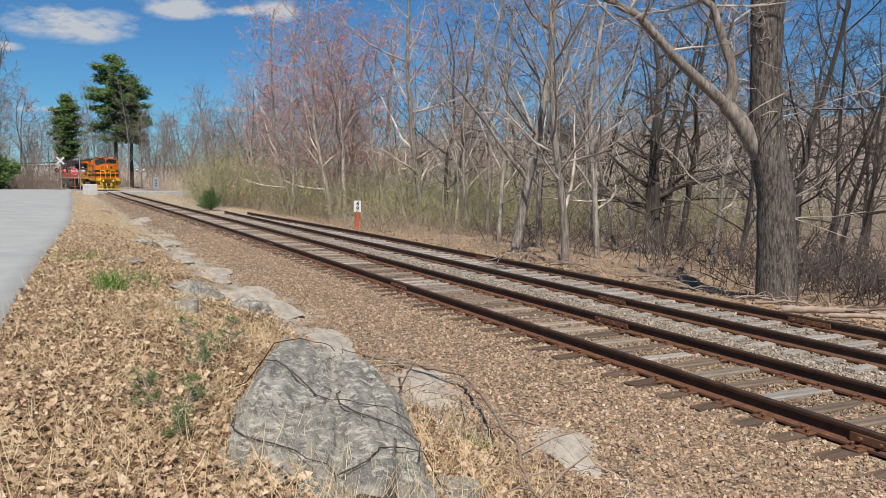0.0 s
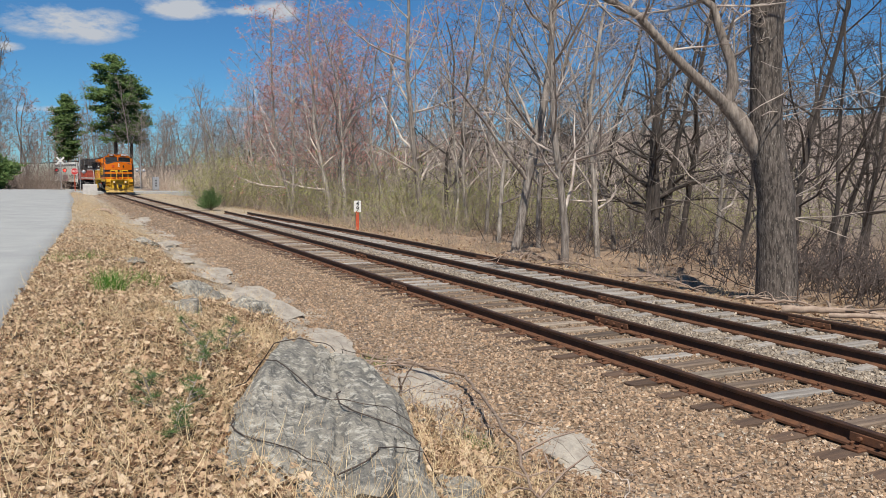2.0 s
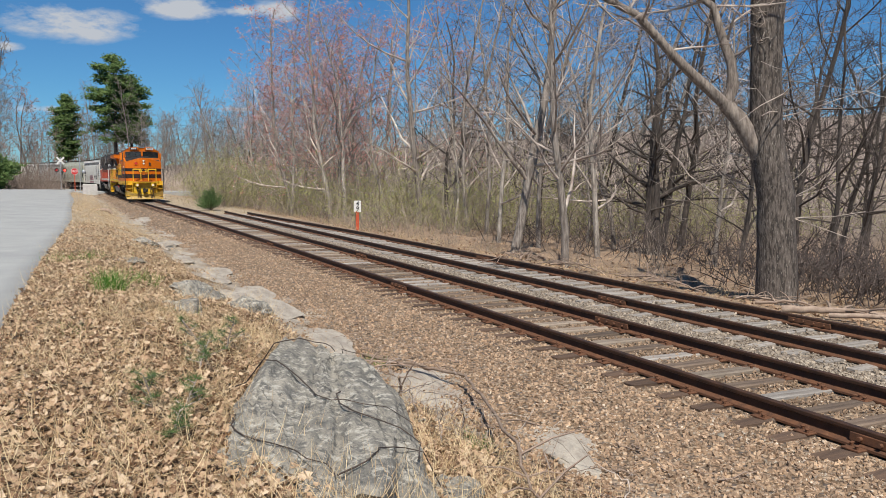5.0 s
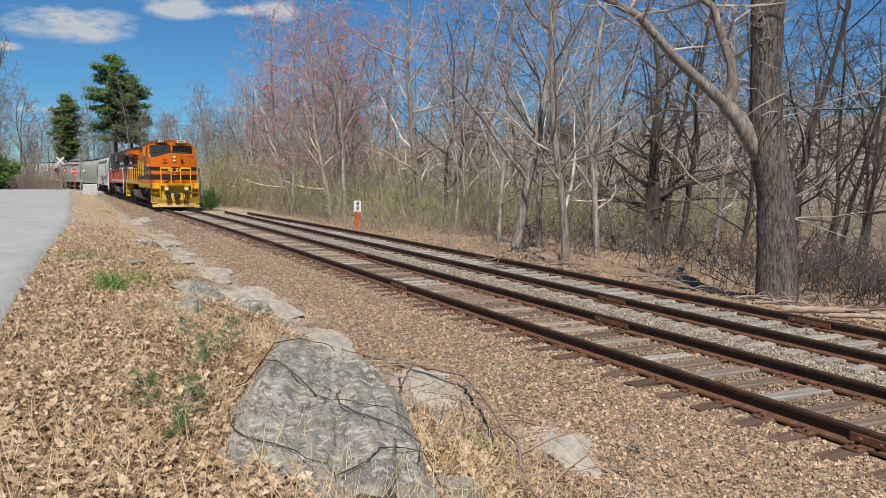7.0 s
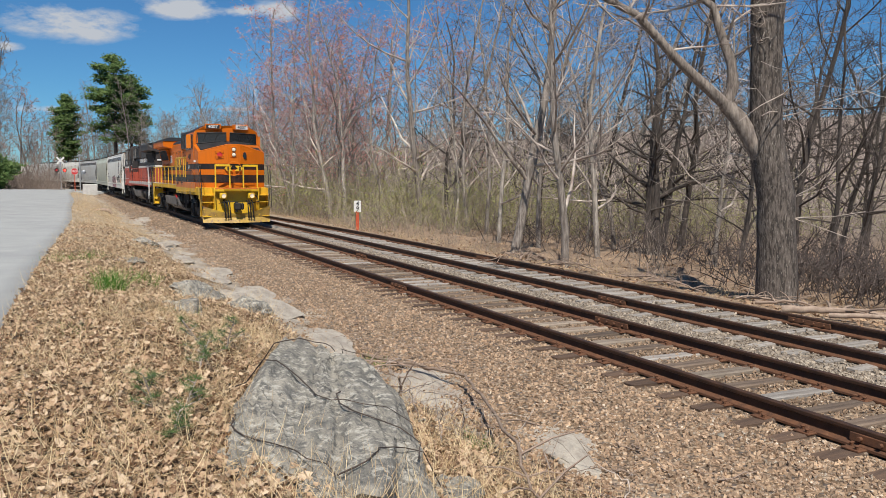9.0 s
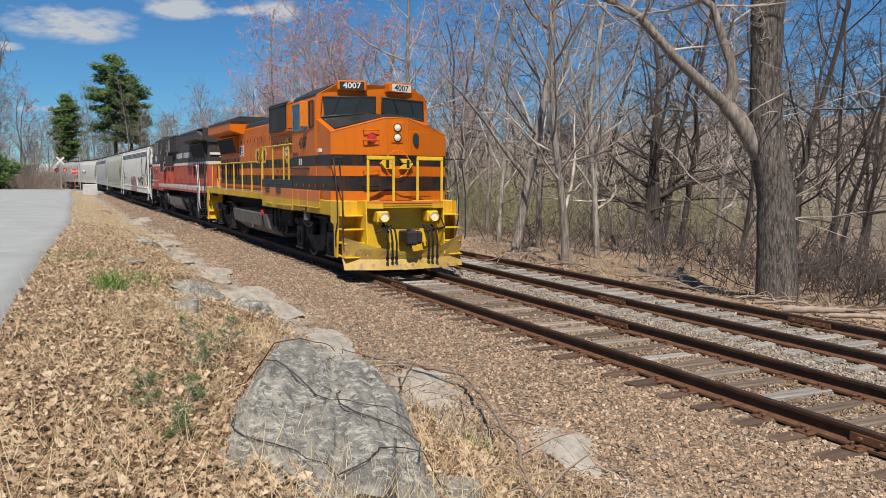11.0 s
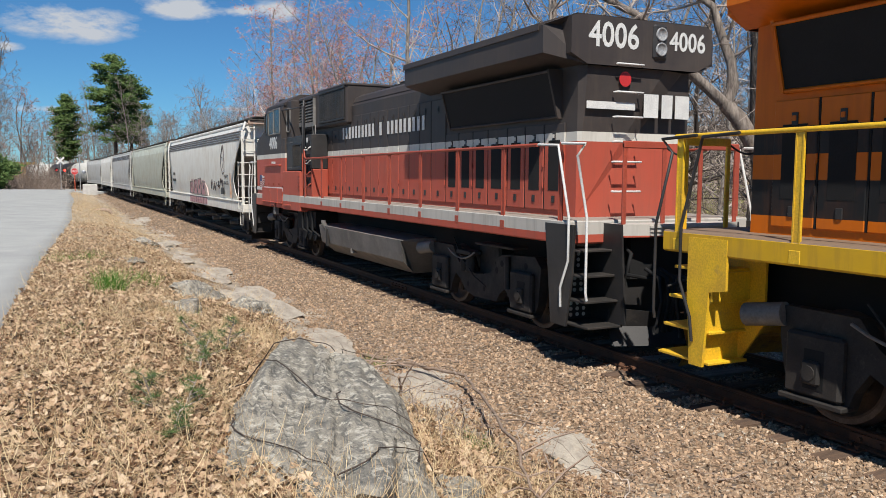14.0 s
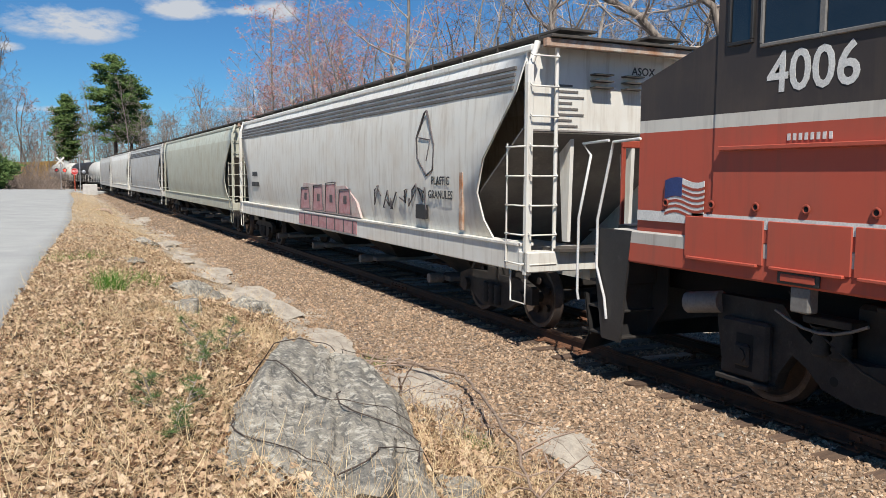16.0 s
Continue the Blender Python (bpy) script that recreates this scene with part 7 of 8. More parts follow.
for i, (rx_, ry_, sx_, sy_) in enumerate(((-3.25, 8.7, 0.55, 0.85), (-2.95, 6.1, 0.38, 0.6), (-3.75, 11.9, 0.5, 0.9), (-3.8, 14.6, 0.55, 1.1), (-3.6, 17.2, 0.5, 1.4), (-3.7, 21.5, 0.5, 1.6), (-3.4, 26.5, 0.4, 1.8), (-3.5, 31.5, 0.5, 2.0),
                                        (-3.3, 38.0, 0.5, 2.6), (-4.1, 19.3, 0.4, 0.7), (-4.2, 24.0, 0.4, 0.9), (-3.0, 48.0, 0.6, 3.0), (-4.2, 16.2, 0.45, 0.8), (-3.9, 10.3, 0.4, 0.6), (-4.1, 29.0, 0.4, 1.2), (-4.2, 44.0, 0.5, 2.0))):
    rock("ledge_slab", (rx_, ry_, land(rx_, ry_) - 0.035), (sx_ * 1.25, sy_ * 1.5, 0.10), rnd_rock.uniform(-15, 15), "flat pale ledge rock level with the gravel", 40 + i, 4, (0, 0), 3, 0.2, group="ledge rocks beside the ballast", material=M["ledge"])
rock("pebble", (-1.62, 5.55, land(-1.62, 5.55) + 0.02), (0.035, 0.035, 0.03), 0, "small white stone on the ballast", 3, 2)


# ---- fallen wood ----
def fallen_branch(points, r, seed, twigs=5, label="dry fallen branch lying on the gravel", material=None):
    rnd = random.Random(seed)
    g = thing("fallen_branch", label, "branch", group="fallen branches")
    pts = [Vector(p) for p in points]
    path = []
    for a, b in zip(pts, pts[1:]):
        for i in range(6):
            path.append(a.lerp(b, i / 6) + Vector((rnd.gauss(0, 0.012), rnd.gauss(0, 0.012), rnd.gauss(0, 0.01))))
    path.append(pts[-1])
    part("stem", Shape().tube(path, r, 6, r1=r * 0.45), material or M["deadwood"], g)
    for k in range(twigs):
        p = path[rnd.randrange(2, len(path) - 1)]
        d = Vector((rnd.gauss(0, 1), rnd.gauss(0, 1), abs(rnd.gauss(0.15, 0.2)))).normalized() * rnd.uniform(0.25, 0.7)
        q = p + d
        q.z = max(q.z, land(q.x, q.y) + 0.02)
        part("twig", Shape().tube([p, p.lerp(q, 0.5) + Vector((0, 0, 0.03)), q], r * 0.45, 4, r1=r * 0.2), material or M["deadwood"], g)


M["deadwood"] = mat("bleached_deadwood", (0.36, 0.27, 0.20), (0.24, 0.17, 0.125), 0.9, scale=5, fine=60, stretch=(2, 2, 2), per=0.2)
LG = lambda x, y, h: (x, y, land(x, y) + h)
for i in range(70):
    r_ = random.Random(900 + i)
    x_, y_ = r_.uniform(-4.6, -2.4), r_.uniform(4.0, 12.5)
    a_, l_ = r_.uniform(0, 6.28), r_.uniform(0.12, 0.5)
    fallen_branch([LG(x_, y_, 0.03), LG(x_ + l_ * math.cos(a_), y_ + l_ * math.sin(a_), 0.05)], r_.uniform(0.004, 0.009), 900 + i, 1, "dry twig lying on the gravel")
CREST = np.array([tuple(v.co + OUTCROP.location) for v in OUTCROP.data.vertices])


def on_outcrop(x, y):
    """A point on the outcrop, or on the ground beside it."""
    near = CREST[np.hypot(CREST[:, 0] - x, CREST[:, 1] - y) < 0.07]
    z = max(near[:, 2].max() if len(near) else -1.0, land(x, y))
    return (x, y, z + 0.012)


M["vine"] = mat("dark_vine_bark", (0.085, 0.062, 0.048), (0.045, 0.034, 0.028), 0.9, scale=6, fine=60)
for i, (xa, ya, xb, yb) in enumerate(((-6.0, 6.7, -5.1, 5.0), (-5.9, 4.3, -4.9, 4.6), (-6.3, 5.4, -5.9, 4.3), (-5.4, 5.6, -5.2, 4.4), (-5.55, 7.3, -4.8, 6.6))):
    r_ = random.Random(300 + i)
    pts_ = []
    for k in range(13):
        t = k / 12
        pts_.append(on_outcrop(xa + (xb - xa) * t + 0.09 * math.sin(t * 7 + i) + r_.gauss(0, 0.012), ya + (yb - ya) * t + 0.08 * math.cos(t * 6 + 2 * i) + r_.gauss(0, 0.012)))
    g_ = thing("vine", "thin dark woody vine trailing over the outcrop", "vine", group="vines over the outcrop")
    part("stem", Shape().tube(pts_, 0.006, 6, r1=0.003), M["vine"], g_)
fallen_branch([LG(-3.4, 10.6, 0.06), LG(-3.1, 9.2, 0.14), LG(-2.95, 8.3, 0.2), LG(-3.35, 7.0, 0.26), LG(-4.1, 5.2, 0.3), LG(-4.4, 4.3, 0.1)], 0.024, 1, 9)
fallen_branch([LG(-4.3, 9.9, 0.05), LG(-3.4, 9.6, 0.12), LG(-2.9, 8.9, 0.12)], 0.016, 2, 6)
fallen_branch([LG(-4.35, 8.0, -0.05), LG(-4.33, 7.95, 0.3), LG(-4.28, 7.9, 0.42)], 0.03, 3, 2, "broken stub of a dead sapling")
fallen_branch([LG(-4.2, 7.5, -0.05), LG(-4.15, 7.4, 0.25), LG(-4.2, 7.3, 0.36)], 0.022, 4, 4, "broken stub of a dead sapling")
for i in range(16):
    r_ = random.Random(70 + i)
    x_, y_ = r_.uniform(-4.5, -3.3), r_.uniform(4.2, 9.5)
    fallen_branch([LG(x_, y_, -0.03), LG(x_ + r_.gauss(0, 0.08), y_ + r_.gauss(0, 0.1), 0.22), LG(x_ + r_.gauss(0, 0.2), y_ + r_.gauss(0, 0.2), r_.uniform(0.3, 0.6))], 0.007, i, 2, "thin dead shrub stem standing in leaves", M["twig"])
for i in range(20):
    r_ = random.Random(170 + i)
    x_, y_ = r_.uniform(4.4, 6.4), r_.uniform(8, 24)
    a_ = r_.uniform(-1.2, 1.2)
    fallen_branch([LG(x_, y_, 0.1), LG(x_ + 0.7 * math.sin(a_), y_ - 0.8 * math.cos(a_), 0.22), LG(x_ + 1.6 * math.sin(a_), y_ - 1.6 * math.cos(a_), 0.08)], r_.uniform(0.012, 0.04), 90 + i, 8, "bleached brushwood beside the siding")
fallen_branch([LG(4.55, 10.3, 0.12), LG(5.2, 9.6, 0.2), LG(6.6, 8.2, 0.24)], 0.075, 61, 6, "bleached log lying beside the siding")
fallen_branch([LG(4.9, 9.6, 0.1), LG(5.5, 8.4, 0.3), LG(6.0, 7.4, 0.2)], 0.05, 62, 6, "bleached log lying beside the siding")


def old_iron(x, y):
    z = land(x, y)
    g = thing("old_switch_part", "rusty cast iron switch part lying by the siding", "scrap iron")
    s = Shape().box(x - 0.25, x + 0.25, y - 0.14, y + 0.14, z - 0.02, z + 0.10, 0.03)
    part("base", s, M["rust"], g)
    s = Shape().lathe([(0.14, -0.06), (0.2, -0.05), (0.2, 0.05), (0.14, 0.06)], 1, 16, (x + 0.05, y, z + 0.22))
    part("ring", s, M["rail"], g)


old_iron(3.85, 7.6)


def half_tyre(x, y):
    z = land(x, y)
    s = Shape().tube([(x - 0.5, y + 0.3, z - 0.05), (x - 0.45, y + 0.1, z + 0.14), (x - 0.1, y - 0.1, z + 0.2), (x + 0.3, y - 0.2, z + 0.15), (x + 0.45, y - 0.15, z - 0.05)], 0.11, 8)
    tagged(part("log", s, M["deadwood"]), "weathered log half sunk in the straw bank", "log")


half_tyre(-4.9, 50.5)


# ---- trees ----
def grow(out, p, d, length, r, level, rnd, spec):
    """Adds a limb and its side shoots to out: lists of (points, start radius, end radius, level)."""
    n = spec["seg"][level]
    pts = [p.copy()]
    dd = d.copy()
    for i in range(n):
        dd = (dd + Vector((rnd.gauss(0, 1), rnd.gauss(0, 1), rnd.gauss(0, 0.6))) * spec["wander"][level] + Vector((0, 0, spec["up"][level]))).normalized()
        pts.append(pts[-1] + dd * length / n)
    r1 = r * spec["taper"][level]
    out.append((pts, r, r1, level))
    if level + 1 >= len(spec["seg"]):
        return
    k = spec["kids"][level]
    for j in range(k):
        t = spec["from"][level] + (1 - spec["from"][level]) * (j + rnd.random() * 0.8) / k
        i = min(n - 1, int(t * n))
        q = pts[i].lerp(pts[i + 1], t * n - i)
        axis = (pts[i + 1] - pts[i]).normalized()
        side = Matrix.Rotation(j * 2.4 + rnd.uniform(-0.6, 0.6), 3, axis) @ axis.orthogonal().normalized()
        ang = radians(rnd.uniform(*spec["angle"][level]))
        nd = axis * math.cos(ang) + side * math.sin(ang)
        rr = (r + (r1 - r) * t) * rnd.uniform(0.35, 0.6)
        grow(out, q, nd, length * rnd.uniform(*spec["ratio"][level]) * (1.15 - 0.6 * t), rr, level + 1, rnd, spec)


SPEC = {"seg": (9, 4, 3, 2), "wander": (0.085, 0.18, 0.22, 0.25), "up": (0.03, 0.05, 0.02, 0.01), "taper": (0.28, 0.3, 0.3, 0.4), "kids": (17, 6, 4), "from": (0.14, 0.15, 0.12),
        "angle": ((32, 78), (28, 70), (30, 75)), "ratio": ((0.22, 0.42), (0.3, 0.6), (0.35, 0.7))}


def tree_meshes(name, h, r, seed, spec=SPEC, lean=(0, 0), bark=None, twig=None, least=0.004, buds=None, bud_n=0):
    rnd = random.Random(seed)
    out = []
    grow(out, Vector((0, 0, -0.25)), Vector((lean[0], lean[1], 1)).normalized(), h, r, 0, rnd, spec)
    return limbs_to_meshes(name, out, bark or M["bark"], twig or M["twig"], least, rnd, buds, bud_n)


def limbs_to_meshes(name, out, bark, twig, least, rnd, buds=None, bud_n=0):
    trunk, crown, bud = Shape(), Shape(), Shape()
    for pts, a, b, lv in out:
        s = trunk if lv == 0 else crown
        s.tube(pts, max(a, least), (11, 5, 3, 3)[min(3, lv)], lv == 0, max(b, least * 0.8))
        if buds and lv >= 2:
            for _ in range(bud_n):
                i = rnd.randrange(1, len(pts))
                c = pts[i] + Vector((rnd.gauss(0, 0.06), rnd.gauss(0, 0.06), rnd.gauss(0, 0.06)))
                u = Vector((rnd.gauss(0, 1), rnd.gauss(0, 1), rnd.gauss(0, 1))).normalized() * rnd.uniform(0.035, 0.075)
                w = u.orthogonal() * rnd.uniform(0.6, 1.0)
                bud.add([c - u, c + w * 0.6, c + u, c - w * 0.6], [(0, 1, 2, 3)])
    res = [("trunk", trunk.mesh("trunk", bark)), ("crown", crown.mesh("crown", twig))]
    if bud.v:
        res.append(("bud_cluster", bud.mesh("bud_cluster", buds)))
    return res


def plant(name, meshes, at, label, category="tree", group="", kind=""):
    g = thing(name, label, category, at, group, kind)
    for nm, me in meshes:
        ob = part(nm, me, None, g)
        if nm == "bud_cluster":
            ob["kind"] = "stuff"
    return g


GROVE = "bare trees of the roadside wood"
# the large oak at the siding: thick leaning trunk, broken top, one heavy limb that forks towards the track
M["oak_bark"] = mat("ridged_bark", (0.15, 0.122, 0.10), (0.05, 0.04, 0.033), 0.95, scale=7, fine=30, stretch=(3, 3, 0.6), bump=1.3, mixat=(0.42, 0.58), third=(0.30, 0.265, 0.225), third_at=(0.57, 0.64))


def oak():
    rnd = random.Random(2)
    out = []
    base = Vector((7.0, 12.5, land(7.0, 12.5) - 0.3))
    side, up = Vector((0.90, -0.43, 0)), Vector((0, 0, 1))
    trunk = [base + side * a + up * b for a, b in ((-0.02, 0), (-0.08, 0.4), (-0.14, 1.5), (-0.22, 2.64), (-0.38, 3.4), (-0.48, 4.0), (-0.53, 5.26), (-0.55, 6.5), (-0.56, 7.3))]
    s = Shape()
    radii = (0.56, 0.45, 0.405, 0.395, 0.375, 0.335, 0.32, 0.34, 0.385)
    n = 22
    rings = []
    for i, (p, r) in enumerate(zip(trunk, radii)):
        rings.append([p + (Vector((math.cos(2 * math.pi * k / n), math.sin(2 * math.pi * k / n), 0))) * r * (1 + 0.06 * noise.noise((math.cos(k) * 2, i * 0.7, k * 0.3)) + (0.22 * abs(math.sin(k * 0.9)) if i == 0 else 0)) for k in range(n)])
    fine = []
    for a, b in zip(rings, rings[1:]):
        for j in range(6):
            fine.append([pa.lerp(pb, j / 6) for pa, pb in zip(a, b)])
    fine.append(rings[-1])
    fine = [[p + (p - sum(r, Vector()) / n).normalized() * 0.022 * noise.noise((k * 1.9, p.z * 1.4, 0)) for k, p in enumerate(r)] for r in fine]
    loft(s, fine, True, True)
    g = thing("oak_tree", "large grey-barked tree with a heavy forked limb beside the siding", "tree", group=GROVE)
    part("trunk", s, M["oak_bark"], g)
    spec = dict(SPEC)
    fork = [base + side * a + up * b for a, b in ((-0.45, 3.3), (-0.73, 3.73), (-1.1, 4.29), (-1.41, 4.59))]
    limb0 = [base + side * a + up * b + Vector((-0.25, -0.3, 0)) * k for a, b, k in ((-1.36, 4.55, 0), (-2.08, 5.14, 0.4), (-2.57, 5.57, 0.8), (-3.3, 6.31, 1.4), (-4.04, 6.66, 1.8), (-4.77, 6.92, 2.2), (-5.5, 7.4, 2.6))]
    limb1 = [base + side * a + up * b for a, b in ((-1.38, 4.5), (-1.22, 4.96), (-1.29, 5.46), (-1.57, 6.16), (-1.71, 6.61), (-2.14, 6.92), (-2.5, 7.6))]
    limb2 = [trunk[-1] + side * a + up * b for a, b in ((0, -0.3), (0.4, 0.8), (0.6, 2.2), (1.1, 3.6))]
    limb3 = [trunk[-1] + side * a + up * b for a, b in ((0, -0.3), (-0.2, 0.9), (-0.5, 2.4), (-0.4, 4.0))]
    lb = []
    for pts, a, b in ((fork, 0.23, 0.155), (limb0, 0.125, 0.04), (limb1, 0.13, 0.06), (limb2, 0.16, 0.06), (limb3, 0.18, 0.06)):
        main = Shape().tube(pts, a, 10, True, b)
        part("limb", main, M["bark_oak"], g)
        for k in range(0 if pts is fork else 11):
            t = 0.35 + 0.65 * k / 10
            i = min(len(pts) - 2, int(t * (len(pts) - 1)))
            q = pts[i].lerp(pts[i + 1], t * (len(pts) - 1) - i)
            d = Vector((rnd.gauss(0, 1), rnd.gauss(0, 1), rnd.gauss(0.4, 0.7))).normalized()
            grow(lb, q, d, rnd.uniform(1.0, 2.4), 0.035, 1, rnd, spec)
    for k in range(12):
        z = rnd.uniform(2.0, 5.5)
        q = base + side * -0.2 + up * z
        a = rnd.uniform(0, 6.28)
        grow(lb, q, Vector((math.cos(a), math.sin(a), 0.15)).normalized(), rnd.uniform(1.0, 2.2), 0.02, 2, rnd, spec)
    cr = Shape()
    for pts, a, b, lv in lb:
        cr.tube(pts, max(a, 0.006), 4 if lv < 2 else 3, False, max(b, 0.005))
    part("crown", cr, M["twig"], g)
    # broken hollow at the break of the trunk
    part("hollow", Shape().tube([trunk[-1] + Vector((-0.16, -0.2, -0.35)), trunk[-1] + Vector((-0.24, -0.3, -0.2))], 0.13, 10), M["dark"], g)


oak()
# slender trees that stand out: place, radius, height, lean, dark bark
NEAR = ((14.2, 25.1, 0.27, 9, 0.02, 1), (14.9, 25.5, 0.16, 9, 0.10, 1), (13.6, 24.7, 0.13, 8, -0.12, 1), (7.2, 21.1, 0.13, 13, -0.10, 0), (6.8, 23.7, 0.17, 13, 0.03, 0), (11.7, 42.8, 0.20, 16, -0.02, 0),
        (15.0, 45.0, 0.15, 15, 0.04, 0), (12.6, 38.2, 0.13, 14, -0.06, 0), (9.9, 52.0, 0.12, 14, -0.03, 0), (11.3, 17.8, 0.08, 8, 0.08, 1), (14.7, 17.4, 0.085, 9, -0.04, 1), (18.6, 19.5, 0.085, 9, 0.07, 1),
        (14.3, 27.8, 0.10, 12, 0.03, 0), (22.0, 32.5, 0.13, 14, 0.0, 0), (17.5, 63.1, 0.15, 16, 0.02, 0), (16.4, 81.0, 0.16, 15, 0.0, 0), (19.3, 21.5, 0.08, 9, 0.05, 1), (12.4, 35.8, 0.11, 12, 0.05, 0),
        (9.9, 26.9, 0.10, 12, -0.05, 0), (15.6, 31.6, 0.085, 11, 0.04, 0), (19.3, 32.8, 0.09, 12, -0.04, 0), (18.4, 26.2, 0.09, 11, 0.05, 0), (18.7, 23.7, 0.07, 10, 0.0, 1), (21.4, 21.2, 0.09, 10, 0.06, 1))
for i, (tx, ty, tr_, th, tl, tdark) in enumerate(NEAR):
    ms = tree_meshes("tree", th, tr_, 100 + i, lean=(tl * 0.9, -tl * 0.43), bark=M["bark_dark"] if tdark else M["bark_grey"], twig=M["bark_dark"] if tdark else M["twig"], least=0.006)
    plant("tree", ms, Matrix.Translation((tx, ty, land(tx, ty))), "dark-barked bare tree with crooked limbs in the wood" if tdark else "slender grey bare tree with fine twigs at the wood edge", group=GROVE)

# the wood behind: eight grown shapes, planted again and again
KINDS = []
for i in range(6):
    # every third shape is dark all over: shadowed trees put into the bark colour
    KINDS.append(tree_meshes("tree", (12, 14, 10, 15, 13, 11)[i], (0.10, 0.13, 0.08, 0.15, 0.11, 0.09)[i], 300 + i, bark=M["bark_dark"] if i % 3 == 1 else M["bark"], twig=M["bark_dark"] if i % 3 == 1 else M["twig"], least=0.009))
for i in range(2):
    KINDS.append(tree_meshes("tree", (13, 15)[i], (0.11, 0.14)[i], 320 + i, least=0.009, buds=M["red_bud"], bud_n=4))
LIGHT = [tree_meshes("tree", (13, 15, 12)[i], 0.13, 340 + i, bark=M["bark_grey"], twig=M["bark_grey"], spec= {**SPEC, "seg": (6, 3, 2, 1), "kids": (13, 6, 3), "angle": ((22, 50), (25, 60), (30, 70))}, least=0.022) for i in range(3)]
LIGHT += [tree_meshes("tree", 13, 0.13, 350, bark=M["bark_grey"], twig=M["bark_grey"], spec= {**SPEC, "seg": (6, 3, 2, 1), "kids": (13, 6, 3), "angle": ((22, 50), (25, 60), (30, 70))}, least=0.022, buds=M["red_bud"], bud_n=2)]
rw = random.Random(12)
for i in range(124):
    u = rw.random()
    y_ = 14 + 110 * u ** 1.2
    x_ = 8.5 + 3.5 * rw.random() + 42 * rw.random() ** 1.5
    if y_ > 72:
        x_ = max(x_, 10 + (y_ - 72) * 0.12)
    if min(math.hypot(x_ - a[0], y_ - a[1]) for a in NEAR) < 1.2:
        continue
    red = 46 < y_ < 100 and x_ < 26 and rw.random() < 0.85
    k = 6 + rw.randrange(2) if red else rw.randrange(6)
    sc = rw.uniform(0.8, 1.15)
    at = Matrix.Translation((x_, y_, land(x_, y_))) @ Matrix.Rotation(rw.uniform(0, 6.28), 4, "Z")
    g = plant("tree", KINDS[k], at, "bare tree with reddish spring buds in the wood" if red else "bare grey-brown tree in the wood", group=GROVE)
    g.scale = (sc, sc, sc)
for tx, ty in ((7.3, 54.5), (8.0, 57.5), (9.0, 51.0), (9.6, 60.0), (10.5, 56.0)):
    g = plant("tree", KINDS[6 + int(ty) % 2], Matrix.Translation((tx, ty, land(tx, ty))) @ Matrix.Rotation(ty, 4, "Z"), "bare tree with reddish spring buds in the wood", group=GROVE)
# trees round the crossing and behind the road
for i in range(95):
    x_, y_ = rw.uniform(-36, 46), 150 + 75 * rw.random() ** 1.5
    if abs(x_ - track_x(y_)) < 5:
        x_ += 11 * (1 if x_ > track_x(y_) else -1)
    sc = rw.uniform(0.9, 1.35)
    g = plant("tree", LIGHT[rw.randrange(4)], Matrix.Translation((x_, y_, land(x_, y_))) @ Matrix.Rotation(rw.uniform(0, 6.28), 4, "Z"), "bare tree beyond the level crossing", group="bare trees beyond the crossing")
    g.scale = (sc, sc, sc)
for x_, y_, sc in ((-15.5, 128, 1.55), (-17.5, 131, 1.4), (-20.5, 126, 1.5), (-13, 152, 1.2), (-10.5, 158, 1.0), (-8.5, 150, 0.8), (-16, 150, 1.3), (-11.5, 147, 0.9), (-19, 146, 1.1), (12, 132, 0.95), (15, 138, 1.1), (8.5, 146, 1.0), (18, 128, 0.9), (21, 142, 1.1), (13, 150, 1.2), (24, 133, 1.0)):
    g = plant("tree", LIGHT[int(x_ + y_) % 4], Matrix.Translation((x_, y_, land(x_, y_))) @ Matrix.Rotation(x_, 4, "Z"), "bare tree beyond the level crossing", group="bare trees beyond the crossing")
    g.scale = (sc, sc, sc)


